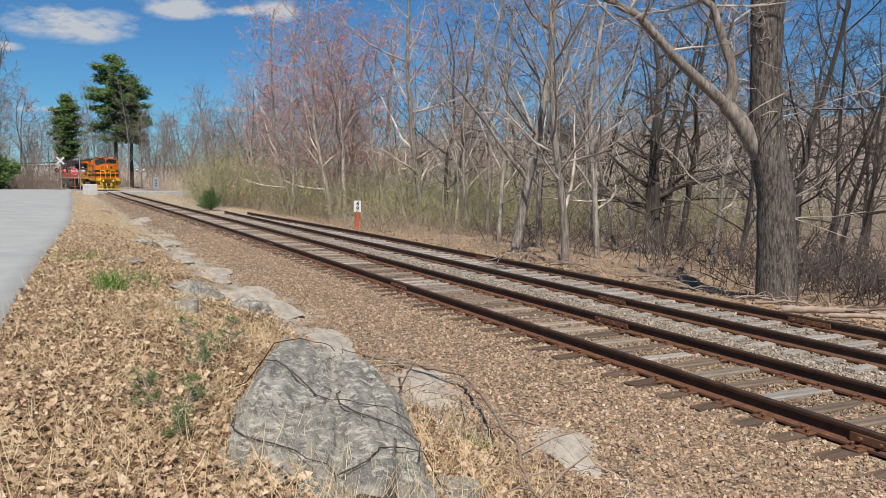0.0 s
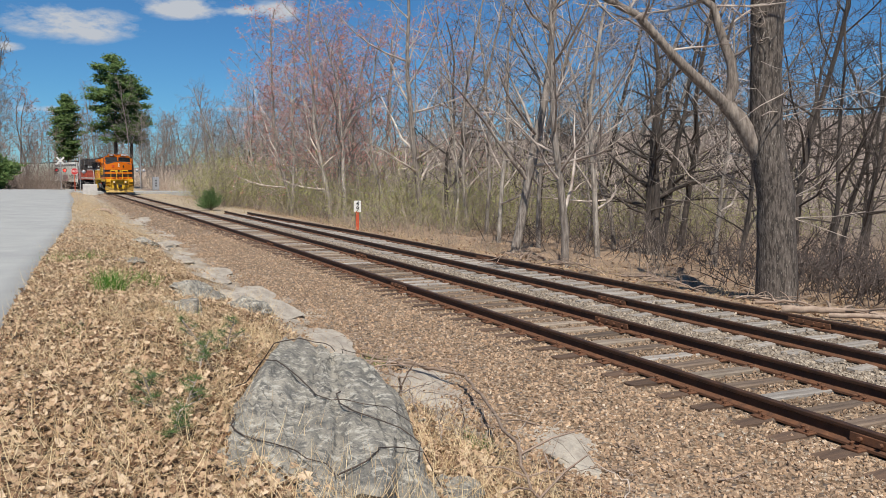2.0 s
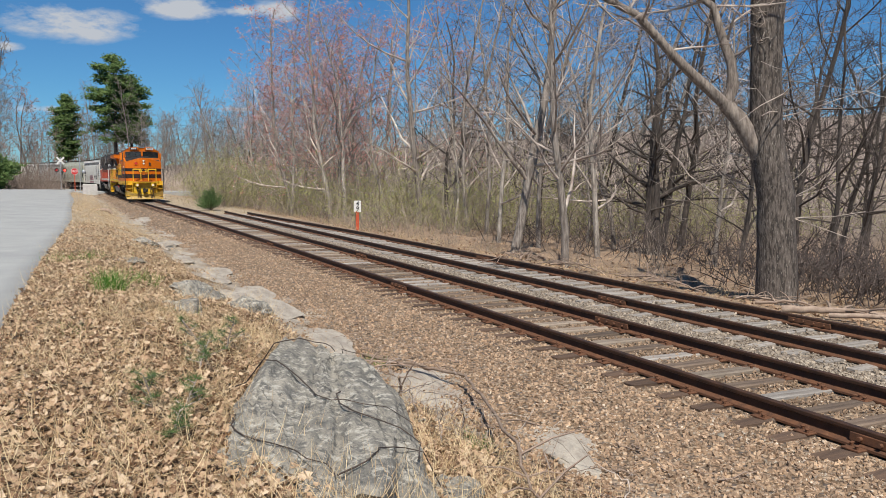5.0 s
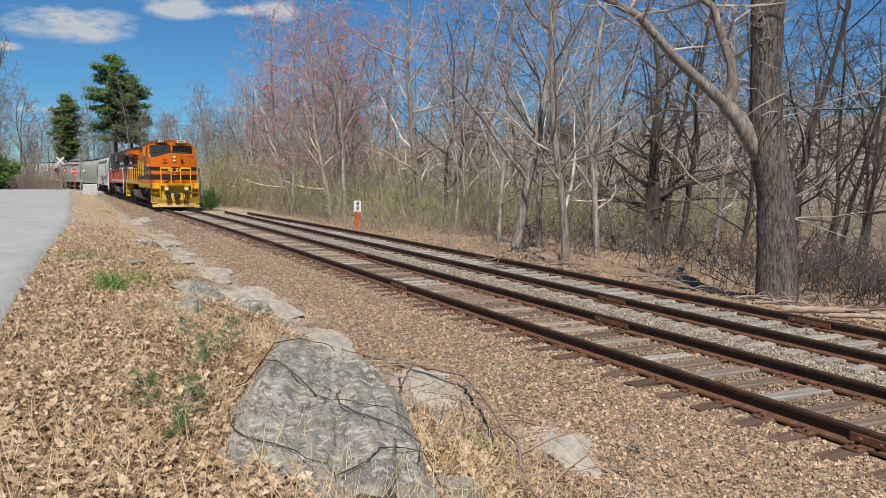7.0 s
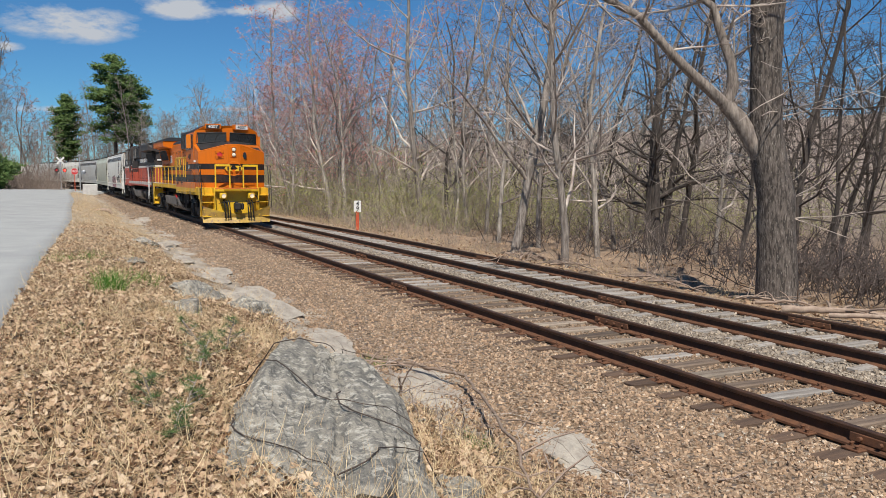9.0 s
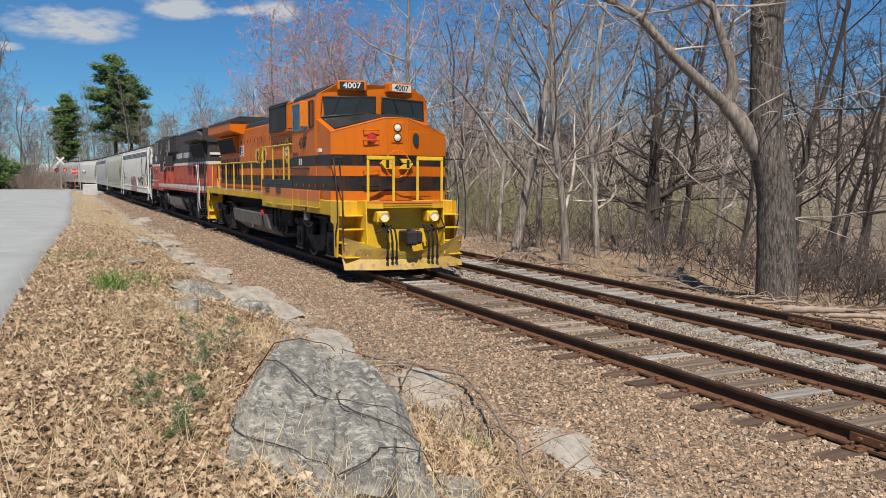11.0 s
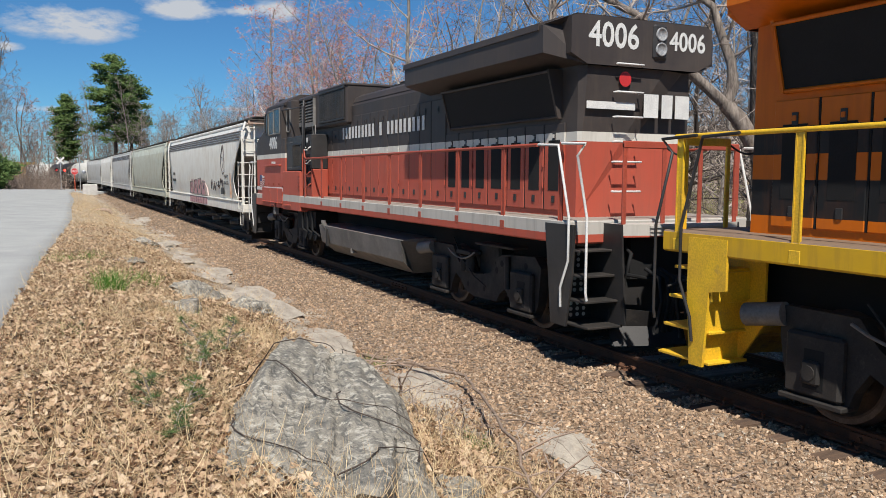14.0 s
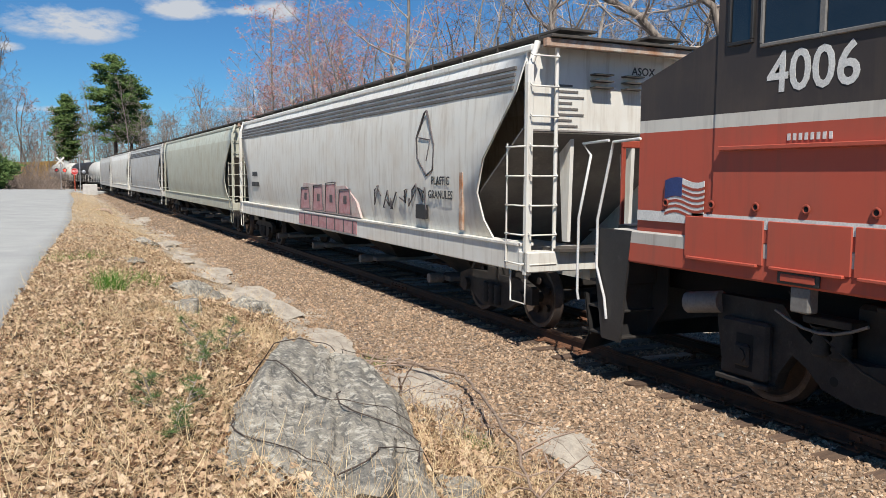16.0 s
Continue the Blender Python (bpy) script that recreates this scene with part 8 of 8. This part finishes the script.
def pine(x, y, h, w, seed, low=0.2, group="pines beyond the crossing"):
    """A white pine: tiers of limbs, each with flat sprays of dark needles and gaps between."""
    rnd = random.Random(seed)
    g = thing("pine_tree", "tall dark green pine beyond the level crossing", "tree", Matrix.Translation((x, y, land(x, y))), group)
    part("trunk", Shape().tube([(0, 0, -0.3), (0.1, 0, h * 0.5), (0, 0, h * 0.97)], h * 0.018, 8, True, 0.05), M["bark_dark"], g)
    limbs, nd = Shape(), Shape()
    z = h * low
    while z < h * 0.98:
        t = (z - h * low) / (h * (1 - low))
        reach = w * (0.45 + 0.55 * math.sin(math.pi * min(1, t * 0.95 + 0.1))) * (1 - max(0, t - 0.78) * 2.2) * 0.8 * (0.7 + 0.5 * noise.noise((t * 6, seed, 0)) + 0.3)
        for k in range(5):
            a = rnd.uniform(0, 6.28)
            ln = max(0.5, reach * rnd.uniform(0.55, 1.15))
            tip = Vector((math.cos(a) * ln, math.sin(a) * ln, z + ln * rnd.uniform(0.0, 0.3)))
            c = Vector((0, 0, z))
            limbs.tube([c, c.lerp(tip, 0.5) - Vector((0, 0, 0.1)), tip], 0.06, 4, False, 0.02)
            for j in range(max(14, int(ln * 24))):
                f = rnd.uniform(0.3, 1.05)
                q = c.lerp(tip, f) + Vector((rnd.gauss(0, 0.45), rnd.gauss(0, 0.45), rnd.gauss(0.1, 0.25)))
                for s_ in range(3):
                    d = Vector((rnd.gauss(0, 1), rnd.gauss(0, 1), rnd.gauss(0.35, 0.5))).normalized() * rnd.uniform(0.3, 0.6)
                    u = d.orthogonal().normalized() * rnd.uniform(0.07, 0.16)
                    nd.add([q - u, q + u, q + d], [(0, 1, 2)])
        z += h * 0.028
    part("limb_whorl", limbs, M["bark_dark"], g)
    part("needles", nd, M["pine_needle"], g)


M["pine_needle"] = leafy("white_pine_needles", (0.085, 0.15, 0.045), (0.19, 0.26, 0.085), 0.3)
pine(3.2, 170, 26.0, 5.6, 1, 0.34)
pine(6.2, 172, 22.5, 5.0, 2, 0.40)
pine(-5.2, 182, 18.5, 3.6, 3, 0.3)
pine(-16.0, 124, 4.8, 3.8, 6, 0.05)
pine(-18.6, 127, 5.6, 4, 7)


# evergreen shrub beside the track
def juniper(x, y, w, h):
    rnd = random.Random(3)
    g = thing("juniper_shrub", "rounded dark green juniper shrub beside the track", "shrub", Matrix.Translation((x, y, land(x, y))))
    st, nd = Shape(), Shape()
    for k in range(70):
        a, e = rnd.uniform(0, 6.28), rnd.uniform(0.15, 1.5)
        tip = Vector((math.cos(a) * math.cos(e) * w / 2, math.sin(a) * math.cos(e) * w / 2, 0.1 + math.sin(e) * h)) * rnd.uniform(0.8, 1.1)
        st.tube([(0, 0, 0), tip * 0.5, tip], 0.012, 3, False, 0.005)
        for j in range(60):
            q = tip * rnd.uniform(0.4, 1.05) + Vector((rnd.gauss(0, 0.09), rnd.gauss(0, 0.09), rnd.gauss(0, 0.07)))
            d = (tip.normalized() + Vector((rnd.gauss(0, 0.6), rnd.gauss(0, 0.6), rnd.gauss(0.2, 0.5)))).normalized() * 0.12
            u = d.orthogonal().normalized() * 0.018
            nd.add([q - u, q + u, q + d], [(0, 1, 2)])
    part("stems", st, M["bark_dark"], g)
    part("needles", nd, M["needle"], g)


juniper(2.3, 57, 1.9, 1.35)


# ---- undergrowth and far woods in bulk ----
def brush_shape(seed, h, stems, leaf=0):
    """Arching thin stems; returns stem triangles and bud triangles."""
    rnd = random.Random(seed)
    sv, st, lv, lt = [], [], [], []
    for k in range(stems):
        p = Vector((rnd.gauss(0, 0.35), rnd.gauss(0, 0.35), -0.1))
        d = Vector((rnd.gauss(0, 0.45), rnd.gauss(0, 0.45), 1)).normalized()
        ln, r = h * rnd.uniform(0.45, 1.1), rnd.uniform(0.004, 0.011)
        pts = [p]
        for i in range(3):
            d = (d + Vector((rnd.gauss(0, 0.25), rnd.gauss(0, 0.25), -0.06))).normalized()
            pts.append(pts[-1] + d * ln / 3)
        lines = [pts]
        for j in range(4):
            q = pts[rnd.randrange(1, 4)]
            e = (d + Vector((rnd.gauss(0, 0.9), rnd.gauss(0, 0.9), rnd.gauss(0, 0.5)))).normalized() * ln * rnd.uniform(0.15, 0.4)
            lines.append([q, q + e])
        for ps in lines:
            b = len(sv)
            for i, q in enumerate(ps):
                w = r * (1 - 0.7 * i / len(ps)) * (1 if ps is pts else 0.55)
                sv += [q + Vector((w, 0, 0)), q + Vector((-w * 0.5, w * 0.87, 0)), q + Vector((-w * 0.5, -w * 0.87, 0))]
            for i in range(len(ps) - 1):
                for c in range(3):
                    a0, a1 = b + i * 3 + c, b + i * 3 + (c + 1) % 3
                    st += [(a0, a1, a1 + 3), (a0, a1 + 3, a0 + 3)]
            for _ in range(leaf):
                q = ps[rnd.randrange(1, len(ps))] + Vector((rnd.gauss(0, 0.06), rnd.gauss(0, 0.06), rnd.gauss(0, 0.06)))
                u = Vector((rnd.gauss(0, 1), rnd.gauss(0, 1), rnd.gauss(0, 1))).normalized() * rnd.uniform(0.018, 0.04)
                w = u.orthogonal() * 0.8
                b2 = len(lv)
                lv += [q - u, q + w, q + u]
                lt += [(b2, b2 + 1, b2 + 2)]
    return (np.array([tuple(p) for p in sv]), np.array(st)), (np.array([tuple(p) for p in lv]) if lv else None, np.array(lt) if lt else None)


M["twig_brown"] = mat("brown_thicket_twigs", (0.30, 0.23, 0.18), (0.15, 0.112, 0.09), 0.9, scale=2, fine=30, per=0.4)
M["brush"] = mat("grey_brown_brush", (0.48, 0.395, 0.31), (0.27, 0.21, 0.16), 0.9, scale=2, fine=30, per=0.36)
green_kinds = [brush_shape(500 + i, 2.4, 19, 5) for i in range(4)]
bare_kinds = [brush_shape(520 + i, 2.0, 16) for i in range(4)]


def brush_places(n, box, size):
    x0, x1, y0, y1 = box
    rows = []
    for _ in range(n):
        y = RNG.uniform(y0, y1)
        x = x0 + (x1 - x0) * RNG.random() ** 1.4 + (max(0, y - 60) * 0.03)
        rows.append((x, y, land(x, y), RNG.normal(0, 0.08), RNG.normal(0, 0.08), RNG.uniform(0, 6.28), RNG.uniform(*size)))
    return np.array(rows)


hedge = np.array([(3.7 + 7.6 * a + RNG.normal(0, 1.0), 62 + 34 * a + RNG.normal(0, 2), 0, RNG.normal(0, 0.08), RNG.normal(0, 0.08), RNG.uniform(0, 6.28), RNG.uniform(1.2, 2.0)) for a in RNG.random(75)])
hedge[:, 2] = [land(a, b) for a, b in hedge[:, :2]]
gp = np.concatenate([hedge, brush_places(170, (6.4, 18, 34, 105), (0.9, 1.7)), brush_places(150, (15, 36, 30, 70), (1.0, 2.0))])
strew("budding_undergrowth", [k[0] for k in green_kinds], gp, M["brush"], "tangled undergrowth stems in olive spring bud", "undergrowth")
strew("undergrowth_buds", [k[1] for k in green_kinds], gp, M["bud"], "small olive-green buds on the undergrowth", "undergrowth")
strew("bare_undergrowth", [k[0] for k in bare_kinds], np.concatenate([brush_places(26, (7.0, 18, 9, 34), (0.4, 0.9)), brush_places(130, (16, 42, 26, 90), (0.8, 1.9)), brush_places(40, (5.6, 8, 20, 60), (0.3, 0.7))]), M["brush"], "tangled bare grey-brown brushwood", "undergrowth")
strew("bare_undergrowth", [k[0] for k in bare_kinds], np.concatenate([brush_places(110, (5, 36, 128, 165), (1.2, 2.4)), brush_places(60, (-2, 14, 205, 215), (2, 3))]), M["brush"], "tangled bare grey-brown brushwood", "undergrowth")


strew("bare_undergrowth", [k[0] for k in bare_kinds], np.concatenate([brush_places(130, (-34, -9.2, 138, 150), (1.5, 2.9)), brush_places(150, (-32, -9.6, 126, 136), (1.1, 2.2))]), M["twig_brown"], "dense brown thicket beside the level crossing", "undergrowth")


def far_tree_shape(seed):
    rnd = random.Random(seed)
    out = []
    grow(out, Vector((0, 0, -0.3)), Vector((0, 0, 1)), 11, 0.13, 0, rnd, {**SPEC, "seg": (4, 2, 1), "kids": (13, 6), "from": (0.2, 0.1)})
    s = Shape()
    for pts, a, b, lv in out:
        s.tube(pts, max(a, 0.05), 3, False, max(b, 0.04))
    v = np.array([tuple(p) for p in s.v])
    t = np.array([tri for f in s.f for tri in ((f[0], f[1], f[2]), (f[0], f[2], f[3]))])
    return v, t


M["far"] = mat("far_wood_twigs", (0.40, 0.325, 0.275), (0.28, 0.225, 0.195), 0.95, scale=0.4, fine=8, per=0.25, bump=0)
far_kinds = [far_tree_shape(700 + i) for i in range(4)]
rows_ = []
for _ in range(240):
    x_, y_ = RNG.uniform(48, 250), RNG.uniform(10, 300)
    rows_.append((x_, y_, land(x_, y_), 0, 0, RNG.uniform(0, 6.28), RNG.uniform(0.8, 1.3)))
for _ in range(160):
    x_, y_ = RNG.uniform(-120, 160), RNG.uniform(235, 330)
    rows_.append((x_, y_, land(x_, y_), 0, 0, RNG.uniform(0, 6.28), RNG.uniform(0.9, 1.5)))
for _ in range(60):
    x_, y_ = RNG.uniform(-70, -24), RNG.uniform(120, 230)
    rows_.append((x_, y_, land(x_, y_), 0, 0, RNG.uniform(0, 6.28), RNG.uniform(0.8, 1.2)))
strew("far_woods", far_kinds, np.array(rows_), M["far"], "bare far woods on the rising ground", "woods")


# ---- signs, signals and fixtures ----
M["post_red"] = mat("orange_red_post", (0.55, 0.09, 0.035), (0.45, 0.08, 0.035), 0.6, scale=4)
M["sign_white"] = mat("sign_white", (0.72, 0.71, 0.66), (0.62, 0.60, 0.55), 0.5, scale=5)
M["galv"] = mat("galvanised_steel", (0.42, 0.43, 0.44), (0.32, 0.33, 0.34), 0.5, 0.4, scale=5)
M["concrete"] = mat("pale_concrete", (0.52, 0.50, 0.47), (0.42, 0.40, 0.37), 0.9, scale=2, fine=40, third=(0.33, 0.31, 0.28))
M["wood_pole"] = mat("weathered_pole", (0.26, 0.235, 0.21), (0.18, 0.16, 0.14), 0.9, scale=3, stretch=(3, 3, 0.4))
M["red_lamp"] = mat("lit_red_signal", (0.6, 0.02, 0.02), rough=0.3, emit=((1.0, 0.05, 0.03), 4.0), bump=0)


def milepost(x, y):
    z = land(x, y)
    g = thing("milepost", "white milepost plate with number 49 on an orange-red post", "sign", Matrix.Translation((x, y, z)) @ Matrix.Rotation(radians(-12), 4, "Z"))
    part("post", Shape().box(-0.075, 0.075, -0.03, 0.03, -0.3, 0.92, 0.006).box(-0.075, -0.045, -0.06, 0.03, -0.3, 0.92), M["post_red"], g)
    pl = part("plate", Shape().box(-0.17, 0.17, -0.055, -0.033, 0.86, 1.40, 0.005), M["sign_white"], g)
    lettering("digit", "4", 0.3, M["letter_black"], pl, on_front(0, -0.058, 1.25))
    lettering("digit", "9", 0.3, M["letter_black"], pl, on_front(0, -0.058, 1.01))


milepost(5.5, 35.9)


def crossing_signal(x, y, h, lit=True):
    z = land(x, y) if abs(x) > 3 else -0.1
    g = thing("crossing_signal", "level crossing signal with white crossbuck and red lamps", "signal", Matrix.Translation((x, y, z)), group="level crossing signals")
    part("mast", Shape().tube([(0, 0, -0.2), (0, 0, h)], 0.065, 10).tube([(0, 0, 0), (0, 0, 0.35)], 0.14, 10), M["galv"], g)
    for a in (45, -45):
        s = Shape().box(-0.72, 0.72, -0.11, -0.09, -0.12, 0.12)
        s.v = [tuple(Matrix.Translation((0, 0, h - 0.55)) @ Matrix.Rotation(radians(a), 4, "Y") @ Vector(p)) for p in s.v]
        if a < 0:
            s.v = [(p[0], p[1] - 0.012, p[2]) for p in s.v]
        part("crossbuck_blade", s, M["sign_white"], g)
    part("cross_arm", Shape().box(-0.62, 0.62, -0.04, 0.04, h - 2.02, h - 1.94), M["galv"], g)
    for i, xx in enumerate((-0.55, 0.55)):
        part("lamp_hood", Shape().lathe([(0.001, -0.1), (0.30, -0.1), (0.30, -0.12)], 1, 18, (xx, 0, h - 1.98)), M["black"], g)
        part("lamp", Shape().lathe([(0.001, -0.14), (0.17, -0.13)], 1, 18, (xx, 0, h - 1.98)), M["red_lamp"] if i else M["redsign"], g)


crossing_signal(-6.75, 133, 5.0)


def stop_sign(x, y):
    z = land(x, y)
    g = thing("stop_sign", "red octagonal stop sign on a red post", "sign", Matrix.Translation((x, y, z)))
    part("post", Shape().box(-0.05, 0.05, -0.03, 0.03, -0.2, 2.2, 0.005), M["post_red"], g)
    oc = [(0.46 * math.cos(math.pi / 8 + i * math.pi / 4), 2.62 + 0.46 * math.sin(math.pi / 8 + i * math.pi / 4)) for i in range(8)]
    pl = part("plate", Shape().prism(oc, -0.05, -0.033, 1), M["sign_white"], g)
    oc = [(0.93 * a, 2.62 + 0.93 * (b - 2.62)) for a, b in oc]
    part("face", Shape().prism(oc, -0.056, -0.05, 1), M["redsign"], pl)
    lettering("word", "STOP", 0.32, M["sign_white"], pl, on_front(0, -0.06, 2.62))


stop_sign(-5.2, 115)


def concrete_block(x, y):
    z = land(x, y)
    s = Shape()
    loft(s, [[(-0.8, -0.4, -0.1), (0.8, -0.4, -0.1), (0.8, 0.4, -0.1), (-0.8, 0.4, -0.1)], [(-0.8, -0.4, 1.15), (0.8, -0.4, 1.15), (0.8, 0.4, 1.15), (-0.8, 0.4, 1.15)], [(-0.74, -0.34, 1.24), (0.74, -0.34, 1.24), (0.74, 0.34, 1.24), (-0.74, 0.34, 1.24)]])
    ob = part("concrete_block", s, M["concrete"])
    ob.location = (x, y, z)
    tagged(ob, "pale concrete block beside the level crossing", "concrete block")


concrete_block(-3.75, 105)


def signal_mast(x, y, h):
    z = land(x, y)
    g = thing("signal_mast", "slim grey signal mast with a bell and lamps", "signal", Matrix.Translation((x, y, z)), group="level crossing signals")
    part("mast", Shape().tube([(0, 0, -0.2), (0, 0, h)], 0.06, 8), M["galv"], g)
    part("bell", Shape().lathe([(0.001, h + 0.25), (0.16, h + 0.18), (0.18, h), (0.001, h)], 2, 14, (0, 0, 0)), M["galv"], g)
    part("cross_arm", Shape().box(-0.55, 0.55, -0.03, 0.03, h - 2.2, h - 2.14), M["galv"], g)
    for xx in (-0.5, 0.5):
        part("lamp_hood", Shape().lathe([(0.001, -0.1), (0.26, -0.1), (0.26, 0.1), (0.001, 0.1)], 1, 16, (xx, 0, h - 2.17)), M["galv"], g)


signal_mast(-4.4, 122, 5.0)
signal_mast(4.7, 136, 5.2)


def cabinet(x, y):
    z = land(x, y)
    g = thing("equipment_cabinet", "silver railway equipment cabinet on short legs", "cabinet", Matrix.Translation((x, y, z)))
    part("body", Shape().box(-0.45, 0.45, -0.35, 0.35, 0.25, 2.2, 0.03), M["galv"], g)
    part("door", Shape().box(-0.4, 0.4, -0.37, -0.352, 0.35, 2.1, 0.01), M["galv"], g)
    for zz in (0.8, 1.2, 1.6):
        part("vent", Shape().box(-0.12, 0.12, -0.378, -0.37, zz, zz + 0.18), M["black"], g)
    for xx in (-0.35, 0.35):
        part("leg", Shape().box(xx - 0.05, xx + 0.05, -0.3, 0.3, -0.1, 0.26), M["galv"], g)


cabinet(5.9, 126)


def utility_pole(x, y, h):
    z = land(x, y)
    g = thing("utility_pole", "weathered wooden utility pole with a crossarm", "utility pole", Matrix.Translation((x, y, z)), group="utility poles")
    part("pole", Shape().tube([(0, 0, -0.3), (0, 0, h)], 0.17, 10, True, 0.11), M["wood_pole"], g)
    part("crossarm", Shape().box(-1.2, 1.2, -0.06, 0.06, h - 0.9, h - 0.78, 0.01), M["wood_pole"], g)
    for xx in (-1.1, 0, 1.1):
        part("insulator", Shape().lathe([(0.001, h - 0.55), (0.05, h - 0.6), (0.06, h - 0.78)], 2, 8, (xx, 0, 0)), M["concrete"], g)


utility_pole(17, 150, 12.6)
utility_pole(-17.5, 148, 12.4)
utility_pole(52, 156, 12.6)
for zz, dy in ((12.0, 0), (11.2, 0.3), (9.4, 0), (8.8, 0)):
    for (xa, ya), (xb, yb) in (((-60, 146), (-17.5, 148)), ((-17.5, 148), (17, 150)), ((17, 150), (52, 156)), ((52, 156), (100, 164))):
        pts = [(xa + (xb - xa) * i / 12, ya + (yb - ya) * i / 12 + dy, zz - 0.9 * math.sin(math.pi * i / 12)) for i in range(13)]
        tagged(part("overhead_wire", Shape().tube(pts, 0.018, 4), M["black"]), "black overhead wire between utility poles", "wire", group="overhead wires")


def crossing_road():
    s = Shape()
    xs = [-60, -30, -12, -6, -3, -1.6, 0.4, 3, 8, 20, 45]
    v = [(x, y, -0.02 + (0.10 * sstep(-6, -14, x))) for y in (108.5, 116.5) for x in xs]
    n = len(xs)
    s.add(v, [(i, i + 1, n + i + 1, n + i) for i in range(n - 1)])
    s.add([(p[0], p[1], p[2] - 0.5) for p in v], [(n + i, n + i + 1, i + 1, i) for i in range(n - 1)])
    k = len(v)
    s.add(v + [(p[0], p[1], p[2] - 0.5) for p in v], [(i + 1, i, k + i, k + i + 1) for i in range(n - 1)])
    tagged(part("crossing_road", s, M["asphalt"]), "grey asphalt road over the level crossing", "road", kind="structure")


crossing_road()


# ---- brush coloured dark for the shade at the edge of the wood ----
# stem colour holds the shade that lies under the dense wood
M["briar"] = mat("shade_dark_briar_stems", (0.055, 0.042, 0.036), (0.10, 0.078, 0.066), 0.9, scale=6, fine=50, per=0.3)


def briar_shapes():
    out = []
    for k in range(6):
        pts = [Vector((0, 0, 0))]
        d = Vector((RNG.normal(0, 0.25), RNG.normal(0, 0.25), 1)).normalized()
        for i in range(4):
            d = (d + Vector(RNG.normal(0, 0.32, 3)) + Vector((0, 0, -0.12 * i))).normalized()
            pts.append(pts[-1] + d * 0.28)
        s = Shape().tube(pts, 0.011, 3, False, 0.004)
        for i in (1, 2, 3):
            for _ in range(2):
                e = Vector(RNG.normal(0, 1, 3)).normalized() * 0.3
                s.tube([pts[i], pts[i] + e * 0.5 + Vector((0, 0, 0.03)), pts[i] + e], 0.006, 3, False, 0.003)
        t = [tri for f in s.f for tri in [(f[0], f[j], f[j + 1]) for j in range(1, len(f) - 1)]]
        out.append((np.array([tuple(p) for p in s.v]), np.array(t)))
    return out


BRIARS = briar_shapes()
thorns = np.concatenate([spots(420, 8.2, 12.5, 9, 16, (-0.05, 0.25), (0.8, 1.7), 0.7, 1.2), spots(260, 9.0, 17, 14, 30, (-0.05, 0.2), (0.9, 2.0), 0.6, 1.2)])
strew("dark_brush", BRIARS, thorns, M["briar"], "tangled bare brush coloured dark for the shade at the edge of the wood", "undergrowth")


def motions():
    """The train runs in along the main track; its wheels roll."""
    for ob, offset, turned in TRAIN:
        rows = []
        for t, s in ROWS:
            y = offset + s
            a, b = (y - 17, y - 4.5) if turned else (y + 4.5, y + 17)
            lean = math.degrees(math.atan2(track_x(a) - track_x(b), b - a))
            x = track_x(a) + (track_x(b) - track_x(a)) * (y - a) / (b - a)
            rows.append((t, pose(x, y, 0, 0, 0, lean + (180 if turned else 0))))
        walk(ob, rows)
    curve = np.interp(np.arange(0, 16.01, 1 / 15), [r[0] for r in ROWS], [r[1] for r in ROWS])
    for hub, r, way in AXLES:
        y, z = hub.location.y, hub.location.z
        walk(hub, [(k / 15, Matrix.Translation((0, y, z)) @ Matrix.Rotation(way * (curve[0] - s) / r, 4, "X")) for k, s in enumerate(curve)])


# seconds and the place of the train along the track
ROWS = [(0, 116.0), (1, 107.3), (2, 98.5), (3, 89.5), (4, 80.4), (5, 71.2), (6, 62.3), (7, 53.3), (8, 44.05), (9, 34.65), (10, 25.1), (11, 15.45), (12, 5.75), (13, -4.0), (14, -13.4),
        (15, -22.65), (15.5, -27.27), (16, -32.05)]
motions()
